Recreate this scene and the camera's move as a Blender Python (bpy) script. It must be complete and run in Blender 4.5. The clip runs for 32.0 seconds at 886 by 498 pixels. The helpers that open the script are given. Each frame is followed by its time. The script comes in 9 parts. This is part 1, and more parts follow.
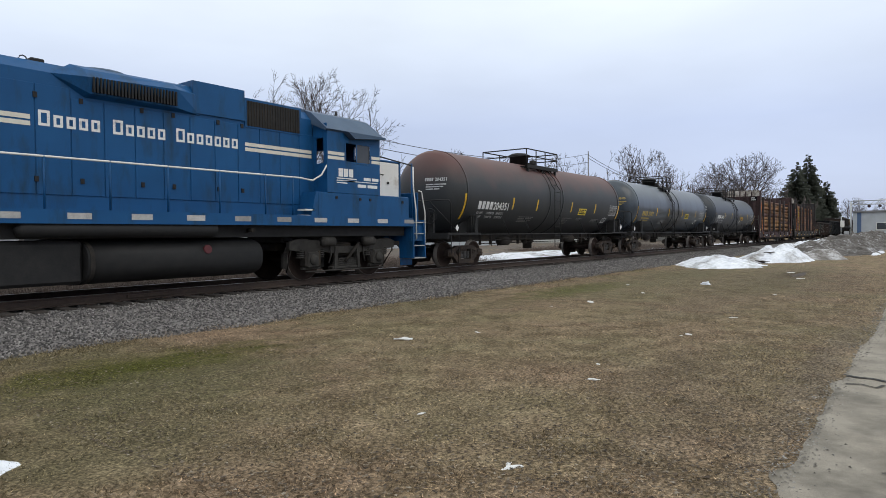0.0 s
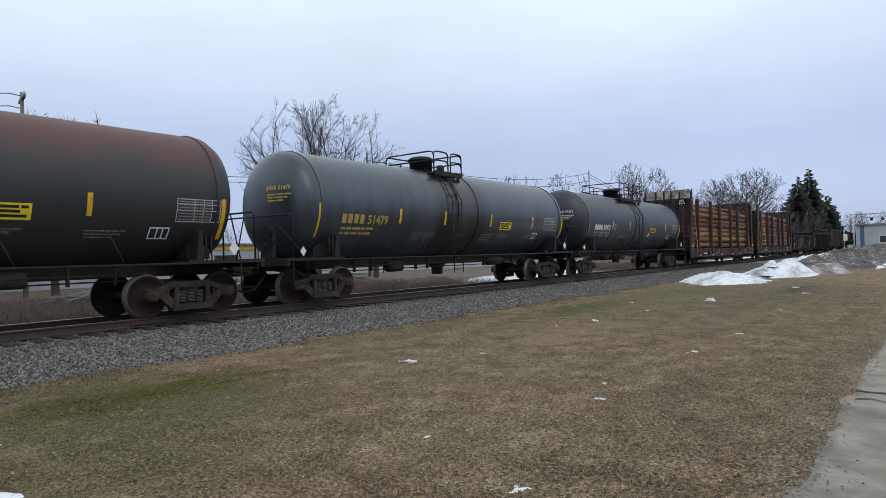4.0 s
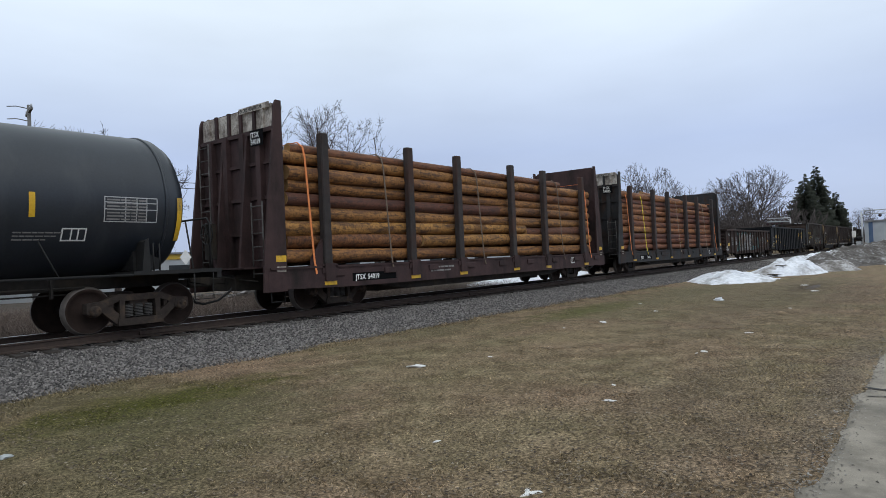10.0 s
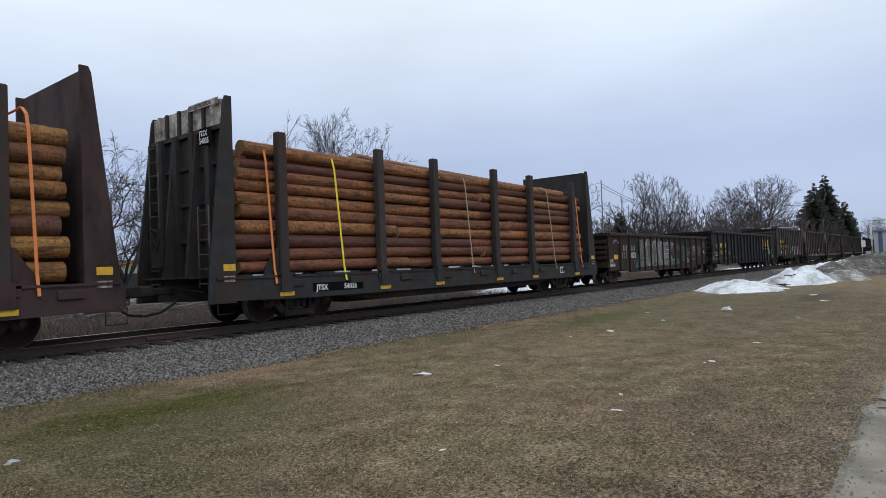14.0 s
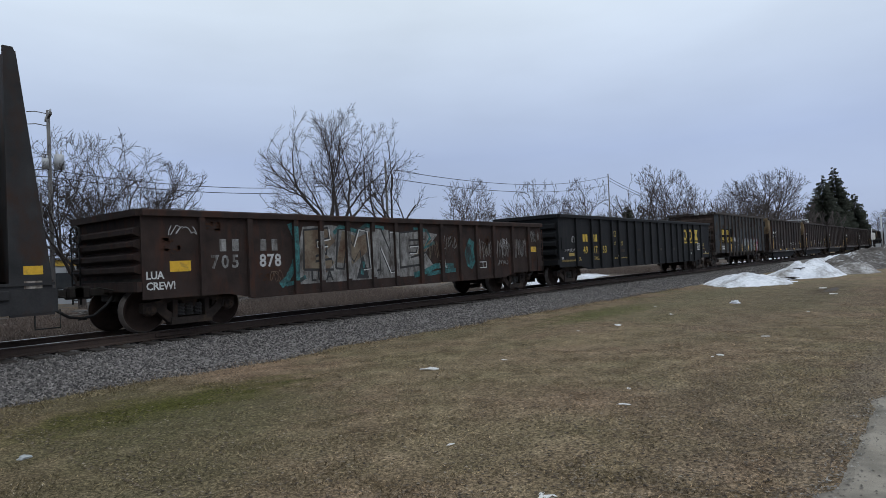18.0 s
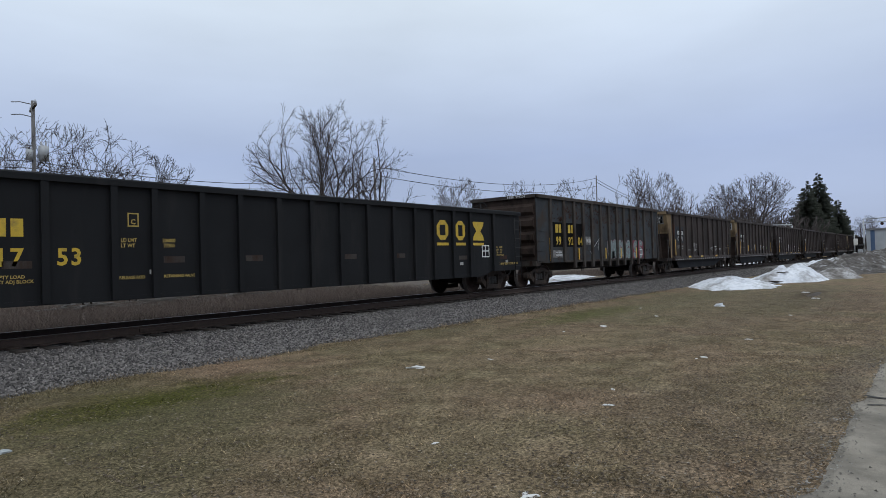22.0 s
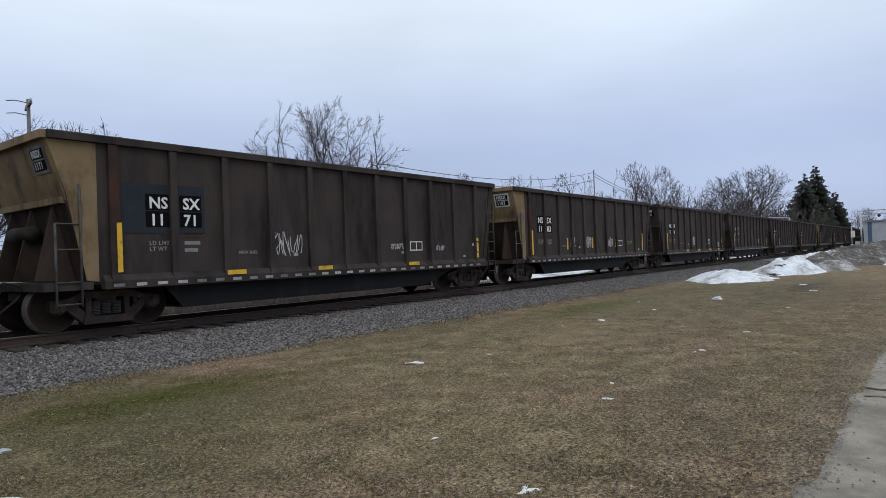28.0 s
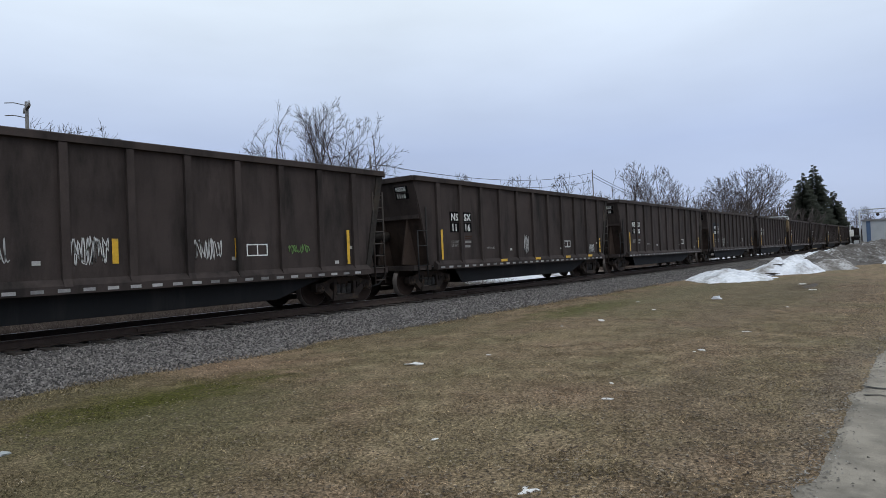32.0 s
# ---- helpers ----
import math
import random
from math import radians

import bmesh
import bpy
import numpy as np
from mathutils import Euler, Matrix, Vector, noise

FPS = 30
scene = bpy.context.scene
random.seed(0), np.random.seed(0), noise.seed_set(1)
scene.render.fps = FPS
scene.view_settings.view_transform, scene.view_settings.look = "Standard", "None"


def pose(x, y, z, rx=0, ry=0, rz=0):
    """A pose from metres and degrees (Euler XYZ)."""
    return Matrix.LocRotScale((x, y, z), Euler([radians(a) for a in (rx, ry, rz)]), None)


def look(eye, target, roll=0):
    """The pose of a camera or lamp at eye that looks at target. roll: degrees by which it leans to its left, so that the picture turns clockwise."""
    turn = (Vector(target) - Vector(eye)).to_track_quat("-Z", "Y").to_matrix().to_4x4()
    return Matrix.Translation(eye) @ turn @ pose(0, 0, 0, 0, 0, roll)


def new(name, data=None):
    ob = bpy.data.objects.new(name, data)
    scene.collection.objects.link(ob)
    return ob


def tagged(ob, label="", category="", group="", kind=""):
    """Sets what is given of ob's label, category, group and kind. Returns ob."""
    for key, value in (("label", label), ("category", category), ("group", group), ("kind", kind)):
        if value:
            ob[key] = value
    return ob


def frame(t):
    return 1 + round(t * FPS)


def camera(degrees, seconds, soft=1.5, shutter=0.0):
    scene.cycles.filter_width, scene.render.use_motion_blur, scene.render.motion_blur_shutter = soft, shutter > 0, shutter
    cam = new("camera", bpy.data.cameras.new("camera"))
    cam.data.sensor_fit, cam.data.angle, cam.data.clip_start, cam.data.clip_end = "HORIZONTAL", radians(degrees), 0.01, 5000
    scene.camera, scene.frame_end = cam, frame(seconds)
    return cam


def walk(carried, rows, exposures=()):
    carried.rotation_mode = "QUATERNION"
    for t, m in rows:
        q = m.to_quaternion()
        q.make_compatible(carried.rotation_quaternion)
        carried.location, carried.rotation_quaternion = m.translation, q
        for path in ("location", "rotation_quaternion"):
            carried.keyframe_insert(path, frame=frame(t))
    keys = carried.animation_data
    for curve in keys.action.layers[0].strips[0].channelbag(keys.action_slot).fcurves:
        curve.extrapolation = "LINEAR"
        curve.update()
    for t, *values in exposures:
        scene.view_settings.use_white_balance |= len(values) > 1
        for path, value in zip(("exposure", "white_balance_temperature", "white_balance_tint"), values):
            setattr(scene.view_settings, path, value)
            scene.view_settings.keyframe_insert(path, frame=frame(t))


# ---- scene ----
EYE = (0.0, 0.0, 1.181)        # metres above the rail tops; the track runs along x
TRACK_Y = 13.978               # centre line of the track
GROUND_Z = -0.50               # the lawn

cam = camera(69.5, 32.0, soft=0.6)
# seconds, pitch, roll and yaw of the hand-held camera, which stands in one place
TURNS = [
    (0, 88.59, 0.36, -53.17), (0.5, 88.74, 0.61, -52.98), (1, 88.92, 0.54, -53.15), (1.5, 88.79, 0.38, -53.44),
    (2, 89.04, 0.18, -53.26), (2.5, 89.09, 0.39, -53.15), (3, 89.34, 0.85, -53.07), (3.5, 90.26, 1.25, -52.90),
    (5.5, 90.42, 2.18, -53.02), (6, 90.02, 2.21, -52.90), (6.5, 90.20, 2.43, -52.89), (7, 90.07, 2.48, -53.02),
    (7.5, 90.26, 2.19, -53.09), (8, 90.21, 2.25, -52.68), (8.5, 90.32, 2.39, -52.88), (9, 90.77, 2.47, -52.69),
    (9.5, 90.67, 2.56, -52.34), (10, 90.89, 2.49, -52.36), (10.5, 90.89, 2.48, -52.33), (11, 90.37, 2.28, -52.01),
    (11.5, 90.25, 1.49, -52.65), (12, 90.86, 1.31, -52.34), (12.5, 91.24, 1.80, -51.99), (13, 91.28, 1.83, -51.77),
    (13.5, 91.56, 1.85, -51.92), (14, 91.62, 2.22, -51.77), (14.5, 91.50, 2.33, -51.44), (15, 92.19, 2.50, -51.84),
    (15.5, 91.96, 2.30, -52.31), (17.5, 91.62, 2.49, -51.67), (18, 91.19, 2.53, -51.15), (18.5, 90.80, 2.31, -50.99),
    (19, 90.61, 1.56, -51.73), (19.5, 90.75, 1.11, -51.69), (20, 90.50, 1.24, -52.02), (20.5, 91.31, 1.29, -52.45),
    (21, 90.98, 1.51, -52.64), (21.5, 91.37, 1.43, -52.47), (22, 91.05, 1.63, -52.27), (22.5, 90.88, 2.03, -52.35),
    (23, 90.99, 2.26, -52.49), (23.5, 90.96, 2.06, -52.97), (24, 90.86, 2.05, -53.01), (24.5, 90.70, 2.34, -52.73),
    (26.5, 90.67, 2.22, -52.61), (27, 90.56, 2.30, -52.68), (27.5, 90.80, 1.97, -52.55), (28, 90.64, 2.11, -52.44),
    (28.5, 90.59, 2.38, -52.99), (29, 90.67, 2.42, -53.19), (29.5, 90.76, 2.30, -52.73), (30, 90.24, 2.28, -52.95),
    (30.5, 90.71, 2.48, -52.52), (31, 90.73, 2.37, -52.44), (31.5, 90.77, 2.31, -52.17), (32, 90.71, 2.36, -52.51),
]
walk(cam, [(t, pose(*EYE, rx, ry, rz)) for t, rx, ry, rz in TURNS], exposures=[(0.0, 0.22, 6800, 11), (3.0, 0.11, 6450, 10), (6.0, 0.05, 6400, 10), (13.0, 0.04, 6480, 10), (18.0, -0.20, 6300, 11), (23.0, -0.19, 6330, 11), (28.0, -0.03, 6400, 11), (32.0, -0.03, 6420, 11)])


def travelled(t):
    """Metres that the train has rolled towards -x since the start."""
    return 5.8604 * t - 0.0086942 * t * t + 2.13624e-5 * t ** 3


# ---- light: a closed overcast with a faint, very wide sun ----
world = bpy.data.worlds.new("overcast")
scene.world = world
world.use_nodes = True
wn, wl = world.node_tree.nodes, world.node_tree.links
wn.clear()
sky = wn.new("ShaderNodeTexSky")
sky.sky_type, sky.sun_disc = "NISHITA", False
sky.sun_elevation, sky.sun_rotation = radians(48), radians(150)
sky.air_density, sky.dust_density, sky.ozone_density = 1.0, 3.0, 1.5
coords, mapping, puffs = wn.new("ShaderNodeTexCoord"), wn.new("ShaderNodeMapping"), wn.new("ShaderNodeTexNoise")
mapping.inputs["Scale"].default_value = (1.3, 1.3, 4.5)
puffs.inputs["Scale"].default_value, puffs.inputs["Detail"].default_value, puffs.inputs["Roughness"].default_value = 1.5, 5, 0.5
split, rise = wn.new("ShaderNodeSeparateXYZ"), wn.new("ShaderNodeValToRGB")
rise.color_ramp.elements[0].position, rise.color_ramp.elements[0].color = 0.0, (5.0, 5.9, 7.9, 1)
rise.color_ramp.elements[1].position, rise.color_ramp.elements[1].color = 0.42, (10.2, 11.4, 12.2, 1)
mid = rise.color_ramp.elements.new(0.16)
mid.color = (5.4, 6.5, 9.0, 1)
cloud, blend, back, out = wn.new("ShaderNodeMix"), wn.new("ShaderNodeMix"), wn.new("ShaderNodeBackground"), wn.new("ShaderNodeOutputWorld")
cloud.data_type = blend.data_type = "RGBA"
cloud.blend_type = "SOFT_LIGHT"
cloud.inputs["Factor"].default_value, blend.inputs["Factor"].default_value = 0.0, 0.9
shade = wn.new("ShaderNodeMapRange")
for key, value in (("From Min", 0.3), ("From Max", 0.7), ("To Min", 0.91), ("To Max", 1.07)):
    shade.inputs[key].default_value = value
lit = wn.new("ShaderNodeVectorMath")
lit.operation = "SCALE"
wl.new(coords.outputs["Generated"], mapping.inputs["Vector"])
wl.new(mapping.outputs["Vector"], puffs.inputs["Vector"])
wl.new(coords.outputs["Generated"], split.inputs["Vector"])
wl.new(split.outputs["Z"], rise.inputs["Fac"])
wl.new(puffs.outputs["Fac"], shade.inputs["Value"])
wl.new(rise.outputs["Color"], lit.inputs[0])
wl.new(shade.outputs["Result"], lit.inputs["Scale"])
wl.new(sky.outputs["Color"], blend.inputs["A"])
wl.new(lit.outputs["Vector"], blend.inputs["B"])
wl.new(blend.outputs["Result"], back.inputs["Color"])
back.inputs["Strength"].default_value = 0.095
wl.new(back.outputs["Background"], out.inputs["Surface"])

sun = new("sun", bpy.data.lights.new("sun", "SUN"))
sun.data.energy, sun.data.angle, sun.data.color = 0.6, radians(35), (1.0, 0.97, 0.93)
sun.matrix_world = look((0, 0, 60), (25, 40, 0))


# ---- materials ----
def surface(name, colours, rough=0.7, metal=0.0, grain=6.0, bump=0.15, fine=60.0, stretch=(1, 1, 1), stain=None, stain_amount=0.5,
            stain_scale=1.5, stain_stretch=(1, 1, 1), vary=0.0, spec=0.5, grain_contrast=(0.3, 0.7)):
    """Colours mixed by grain of two sizes; a stain of another colour, in patches or streaks; vary: change from object to object."""
    m = bpy.data.materials.new(name)
    m.use_nodes = True
    n, l = m.node_tree.nodes, m.node_tree.links
    bsdf = n["Principled BSDF"]
    co = n.new("ShaderNodeTexCoord")
    mp = n.new("ShaderNodeMapping")
    mp.inputs["Scale"].default_value = stretch
    l.new(co.outputs["Object"], mp.inputs["Vector"])
    vec = mp.outputs["Vector"]
    if vary:
        info, add = n.new("ShaderNodeObjectInfo"), n.new("ShaderNodeVectorMath")
        times = n.new("ShaderNodeMath")
        times.operation, times.inputs[1].default_value = "MULTIPLY", 37.0
        l.new(info.outputs["Random"], times.inputs[0])
        l.new(vec, add.inputs[0])
        l.new(times.outputs["Value"], add.inputs[1])
        vec = add.outputs["Vector"]
    big, small = n.new("ShaderNodeTexNoise"), n.new("ShaderNodeTexNoise")
    big.inputs["Scale"].default_value, big.inputs["Detail"].default_value = grain, 6
    small.inputs["Scale"].default_value, small.inputs["Detail"].default_value = fine, 4
    l.new(vec, big.inputs["Vector"])
    l.new(vec, small.inputs["Vector"])
    both = n.new("ShaderNodeMath")
    both.operation = "MULTIPLY_ADD"
    both.inputs[1].default_value = 0.45
    l.new(small.outputs["Fac"], both.inputs[0])
    half = n.new("ShaderNodeMath")
    half.operation, half.inputs[1].default_value = "MULTIPLY", 0.55
    l.new(big.outputs["Fac"], half.inputs[0])
    l.new(half.outputs["Value"], both.inputs[2])
    ramp = n.new("ShaderNodeValToRGB")
    el = ramp.color_ramp.elements
    lo, hi = grain_contrast
    el[0].position, el[0].color = lo, (*colours[0], 1)
    el[1].position, el[1].color = hi, (*colours[-1], 1)
    for i, c in enumerate(colours[1:-1]):
        el.new(lo + (hi - lo) * (i + 1) / (len(colours) - 1)).color = (*c, 1)
    l.new(both.outputs["Value"], ramp.inputs["Fac"])
    col = ramp.outputs["Color"]
    if stain:
        sm, st, sr, mix = n.new("ShaderNodeMapping"), n.new("ShaderNodeTexNoise"), n.new("ShaderNodeMapRange"), n.new("ShaderNodeMix")
        sm.inputs["Scale"].default_value = stain_stretch
        l.new(vec if vary else co.outputs["Object"], sm.inputs["Vector"])
        l.new(sm.outputs["Vector"], st.inputs["Vector"])
        st.inputs["Scale"].default_value, st.inputs["Detail"].default_value, st.inputs["Roughness"].default_value = stain_scale, 8, 0.65
        sr.inputs["From Min"].default_value, sr.inputs["From Max"].default_value = 0.62 - 0.3 * stain_amount, 0.78 - 0.2 * stain_amount
        l.new(st.outputs["Fac"], sr.inputs["Value"])
        mix.data_type = "RGBA"
        mix.inputs["B"].default_value = (*stain, 1)
        l.new(sr.outputs["Result"], mix.inputs["Factor"])
        l.new(col, mix.inputs["A"])
        col = mix.outputs["Result"]
    if vary:
        hsv, rng = n.new("ShaderNodeHueSaturation"), n.new("ShaderNodeMapRange")
        rng.inputs["To Min"].default_value, rng.inputs["To Max"].default_value = 1 - vary, 1 + vary
        l.new(info.outputs["Random"], rng.inputs["Value"])
        l.new(rng.outputs["Result"], hsv.inputs["Value"])
        l.new(col, hsv.inputs["Color"])
        col = hsv.outputs["Color"]
    l.new(col, bsdf.inputs["Base Color"])
    bsdf.inputs["Roughness"].default_value, bsdf.inputs["Metallic"].default_value = rough, metal
    bsdf.inputs["Specular IOR Level"].default_value = spec
    bp = n.new("ShaderNodeBump")
    bp.inputs["Strength"].default_value, bp.inputs["Distance"].default_value = bump, 0.02
    l.new(both.outputs["Value"], bp.inputs["Height"])
    l.new(bp.outputs["Normal"], bsdf.inputs["Normal"])
    return m


RUST = (0.10, 0.045, 0.025)
M = {
    "blue": surface("blue_paint", [(0.003, 0.056, 0.160), (0.006, 0.080, 0.215)], 0.5, grain=1.2, bump=0.04, stain=(0.008, 0.040, 0.085), stain_amount=0.36, stain_stretch=(2, 2, 0.5), spec=0.25),
    "blue_roof": surface("faded_blue_roof", [(0.040, 0.072, 0.122), (0.070, 0.110, 0.168)], 0.6, grain=2, bump=0.05, spec=0.3),
    "white": surface("white_paint", [(0.62, 0.60, 0.56), (0.78, 0.76, 0.71)], 0.5, grain=3, bump=0.05, stain=(0.40, 0.33, 0.27), stain_amount=0.25),
    "cream": surface("cream_stripe", [(0.55, 0.52, 0.43), (0.70, 0.67, 0.57)], 0.5, grain=4, bump=0.04),
    "letter": surface("white_lettering", [(0.60, 0.60, 0.58), (0.78, 0.78, 0.76)], 0.55, grain=9, bump=0.02, stain=(0.2, 0.2, 0.2), stain_amount=0.2, stain_scale=6),
    "small_letter": surface("worn_white_lettering", [(0.30, 0.30, 0.30), (0.55, 0.55, 0.55)], 0.6, grain=9, bump=0.02),
    "yellow_letter": surface("yellow_lettering", [(0.46, 0.30, 0.02), (0.60, 0.41, 0.035)], 0.6, grain=7, bump=0.02, stain=(0.25, 0.18, 0.04), stain_amount=0.25, stain_scale=5),
    "dull_yellow": surface("faded_yellow_lettering", [(0.30, 0.21, 0.05), (0.45, 0.32, 0.08)], 0.6, grain=7, bump=0.02),
    "reflector": surface("yellow_reflective_tape", [(0.55, 0.31, 0.012), (0.74, 0.45, 0.025)], 0.45, grain=12, bump=0.03, stain=(0.20, 0.13, 0.04), stain_amount=0.35, stain_scale=5),
    "white_tape": surface("white_reflective_tape", [(0.25, 0.245, 0.235), (0.46, 0.45, 0.43)], 0.5, grain=9, bump=0.03, vary=0.3),
    "orange_placard": surface("orange_yellow_placard", [(0.60, 0.30, 0.02), (0.74, 0.40, 0.03)], 0.5, grain=5, bump=0.02),
    "placard": surface("yellow_placard", [(0.66, 0.47, 0.02), (0.80, 0.60, 0.035)], 0.5, grain=5, bump=0.02),
    "black": surface("black_paint", [(0.009, 0.009, 0.010), (0.022, 0.021, 0.020)], 0.7, grain=5, bump=0.1, spec=0.3),
    "grime": surface("grimy_underframe", [(0.015, 0.0135, 0.012), (0.040, 0.035, 0.031)], 0.9, grain=7, bump=0.3, stain=(0.055, 0.042, 0.030), stain_amount=0.4, spec=0.2),
    "truck": surface("dusty_cast_steel", [(0.021, 0.0165, 0.0142), (0.054, 0.041, 0.034)], 0.85, grain=9, bump=0.3, stain=(0.095, 0.062, 0.042), stain_amount=0.35, stain_scale=3, spec=0.25),
    "loco_truck": surface("grey_cast_steel", [(0.024, 0.0225, 0.0205), (0.066, 0.061, 0.055)], 0.85, grain=8, bump=0.3, stain=(0.013, 0.012, 0.011), stain_amount=0.42, stain_scale=2, spec=0.2),
    "wheel": surface("rusty_wheel_steel", [(0.018, 0.0128, 0.0110), (0.042, 0.0275, 0.0220)], 0.9, grain=6, bump=0.2, spec=0.15),
    "tread": surface("worn_wheel_rim", [(0.07, 0.060, 0.054), (0.15, 0.132, 0.120)], 0.5, metal=0.4, grain=6, bump=0.1, spec=0.3),
    "rail_side": surface("rusty_rail", [(0.03, 0.02, 0.016), (0.06, 0.038, 0.028)], 0.85, grain=9, bump=0.25),
    "rail_top": surface("polished_rail_head", [(0.30, 0.29, 0.28), (0.45, 0.44, 0.43)], 0.35, metal=0.85, grain=3, bump=0.03, stretch=(0.1, 1, 1)),
    "tie": surface("tarred_tie_wood", [(0.016, 0.013, 0.011), (0.05, 0.04, 0.033)], 0.9, grain=5, bump=0.5, stretch=(4, 0.6, 4), vary=0.3),
    "tank_black": surface("satin_black_tank", [(0.0115, 0.0150, 0.0208), (0.0200, 0.0258, 0.0350)], 0.42, grain=1.5, bump=0.03, fine=30, stain=(0.034, 0.038, 0.044), stain_amount=0.33, stain_scale=0.8, stain_stretch=(1.5, 1, 0.5), spec=0.5),
    "tank_grey": surface("dusty_grey_tank", [(0.025, 0.034, 0.045), (0.050, 0.065, 0.083)], 0.33, grain=0.8, bump=0.03, fine=20, stain=(0.018, 0.023, 0.029), stain_amount=0.4, stain_scale=0.7, stain_stretch=(2, 1, 0.35), spec=0.6),
    "log_end": surface("sawn_log_end", [(0.30, 0.17, 0.07), (0.45, 0.28, 0.12)], 0.8, grain=12, bump=0.2, vary=0.3),
    "strap_orange": surface("orange_webbing", [(0.60, 0.17, 0.05), (0.75, 0.25, 0.08)], 0.8, grain=30, bump=0.2),
    "strap_yellow": surface("yellow_webbing", [(0.70, 0.58, 0.03), (0.85, 0.70, 0.06)], 0.8, grain=30, bump=0.2),
    "strap_grey": surface("weathered_webbing", [(0.22, 0.17, 0.12), (0.36, 0.29, 0.21)], 0.85, grain=20, bump=0.2),
    "strap_brown": surface("dirty_brown_webbing", [(0.085, 0.060, 0.042), (0.16, 0.118, 0.085)], 0.9, grain=20, bump=0.2),
    "flat_brown": surface("oxide_brown_paint", [(0.032, 0.020, 0.020), (0.070, 0.040, 0.039)], 0.8, grain=3, bump=0.12, stain=(0.018, 0.013, 0.012), stain_amount=0.45, stain_stretch=(1, 1, 0.4), spec=0.25),
    "flat_grey": surface("dark_grey_paint", [(0.019, 0.0188, 0.0195), (0.047, 0.0465, 0.048)], 0.8, grain=3, bump=0.15, stain=(0.046, 0.026, 0.019), stain_amount=0.45, stain_scale=2.2, stain_stretch=(1, 1, 0.5), spec=0.2),
    "stake": surface("worn_stake_steel", [(0.024, 0.021, 0.021), (0.052, 0.044, 0.042)], 0.8, grain=5, bump=0.15, stain=(0.06, 0.028, 0.02), stain_amount=0.45, stain_stretch=(1, 1, 0.3), vary=0.2, spec=0.25),
    "pale_steel": surface("scuffed_pale_steel", [(0.045, 0.043, 0.042), (0.11, 0.105, 0.10)], 0.75, grain=8, bump=0.15, stain=(0.035, 0.022, 0.017), stain_amount=0.45, stain_scale=3, spec=0.25),
    "peeling": surface("peeling_white_paint", [(0.24, 0.21, 0.18), (0.58, 0.53, 0.47)], 0.8, grain=4, bump=0.25, fine=20, stain=(0.045, 0.024, 0.017), stain_amount=0.50, stain_scale=2.6, stain_stretch=(1, 1, 0.5), grain_contrast=(0.38, 0.62), spec=0.2),
    "gon_rust": surface("rusty_brown_gondola", [(0.018, 0.0135, 0.0125), (0.048, 0.0325, 0.0275)], 0.88, grain=3.5, bump=0.2, stain=(0.062, 0.027, 0.018), stain_amount=0.36, stain_scale=1.6, stain_stretch=(2, 2, 0.6), spec=0.2),
    "gon_black": surface("black_gondola_paint", [(0.0068, 0.0072, 0.0082), (0.0125, 0.0130, 0.0144)], 0.72, grain=1.2, bump=0.06, stain=(0.020, 0.019, 0.019), stain_amount=0.30, stain_scale=1, stain_stretch=(2, 2, 0.3), spec=0.20),
    "gon_grey": surface("weathered_grey_brown_gondola", [(0.037, 0.032, 0.029), (0.075, 0.065, 0.058)], 0.85, grain=1.5, bump=0.15, stain=(0.032, 0.017, 0.011), stain_amount=0.45, stain_scale=1.9, stain_stretch=(1.5, 1.5, 0.6), spec=0.2),
    "gon_slate": surface("peeling_slate_gondola_paint", [(0.027, 0.0305, 0.0345), (0.056, 0.061, 0.067)], 0.85, grain=1.5, bump=0.2, stain=(0.046, 0.034, 0.026), stain_amount=0.42, stain_scale=1.5, stain_stretch=(1.2, 1.2, 0.9), spec=0.2),
    # real rust on the tall gondola; on coal gondolas also soot and painted shade
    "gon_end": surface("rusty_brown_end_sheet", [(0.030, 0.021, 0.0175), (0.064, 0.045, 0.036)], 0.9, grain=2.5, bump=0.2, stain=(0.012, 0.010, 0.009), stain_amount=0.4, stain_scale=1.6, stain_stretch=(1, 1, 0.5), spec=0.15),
    "spray_purple": surface("purple_spray_line", [(0.05, 0.03, 0.12), (0.08, 0.05, 0.18)], 0.75, grain=6, bump=0.03),
    "dim_letter": surface("dim_stencil_lettering", [(0.14, 0.135, 0.13), (0.26, 0.25, 0.24)], 0.7, grain=14, bump=0.02),
    "gon_brown": surface("dusty_dark_brown_gondola", [(0.034, 0.0265, 0.0243), (0.063, 0.0490, 0.0447)], 0.85, grain=1.2, bump=0.1, stain=(0.016, 0.0135, 0.0125), stain_amount=0.5, stain_scale=0.9, stain_stretch=(1.6, 1.6, 0.4), vary=0.12, spec=0.2),
    "gon_yellow": surface("faded_mustard_end_paint", [(0.150, 0.103, 0.055), (0.265, 0.190, 0.108)], 0.85, grain=2, bump=0.12, stain=(0.040, 0.028, 0.020), stain_amount=0.44, stain_scale=1.3, stain_stretch=(1.2, 1.2, 0.5), spec=0.2),
    "sill_tape": surface("grimy_reflective_tape", [(0.13, 0.125, 0.12), (0.36, 0.355, 0.35)], 0.7, grain=6, bump=0.03, vary=0.5),
    "patch_blue": surface("blue_grey_paint_patch", [(0.015, 0.019, 0.025), (0.027, 0.033, 0.042)], 0.8, grain=3, bump=0.05, spec=0.2),
    "patch_black": surface("black_number_patch", [(0.0035, 0.0035, 0.004), (0.007, 0.007, 0.0075)], 0.85, grain=3, bump=0.05, spec=0.06),
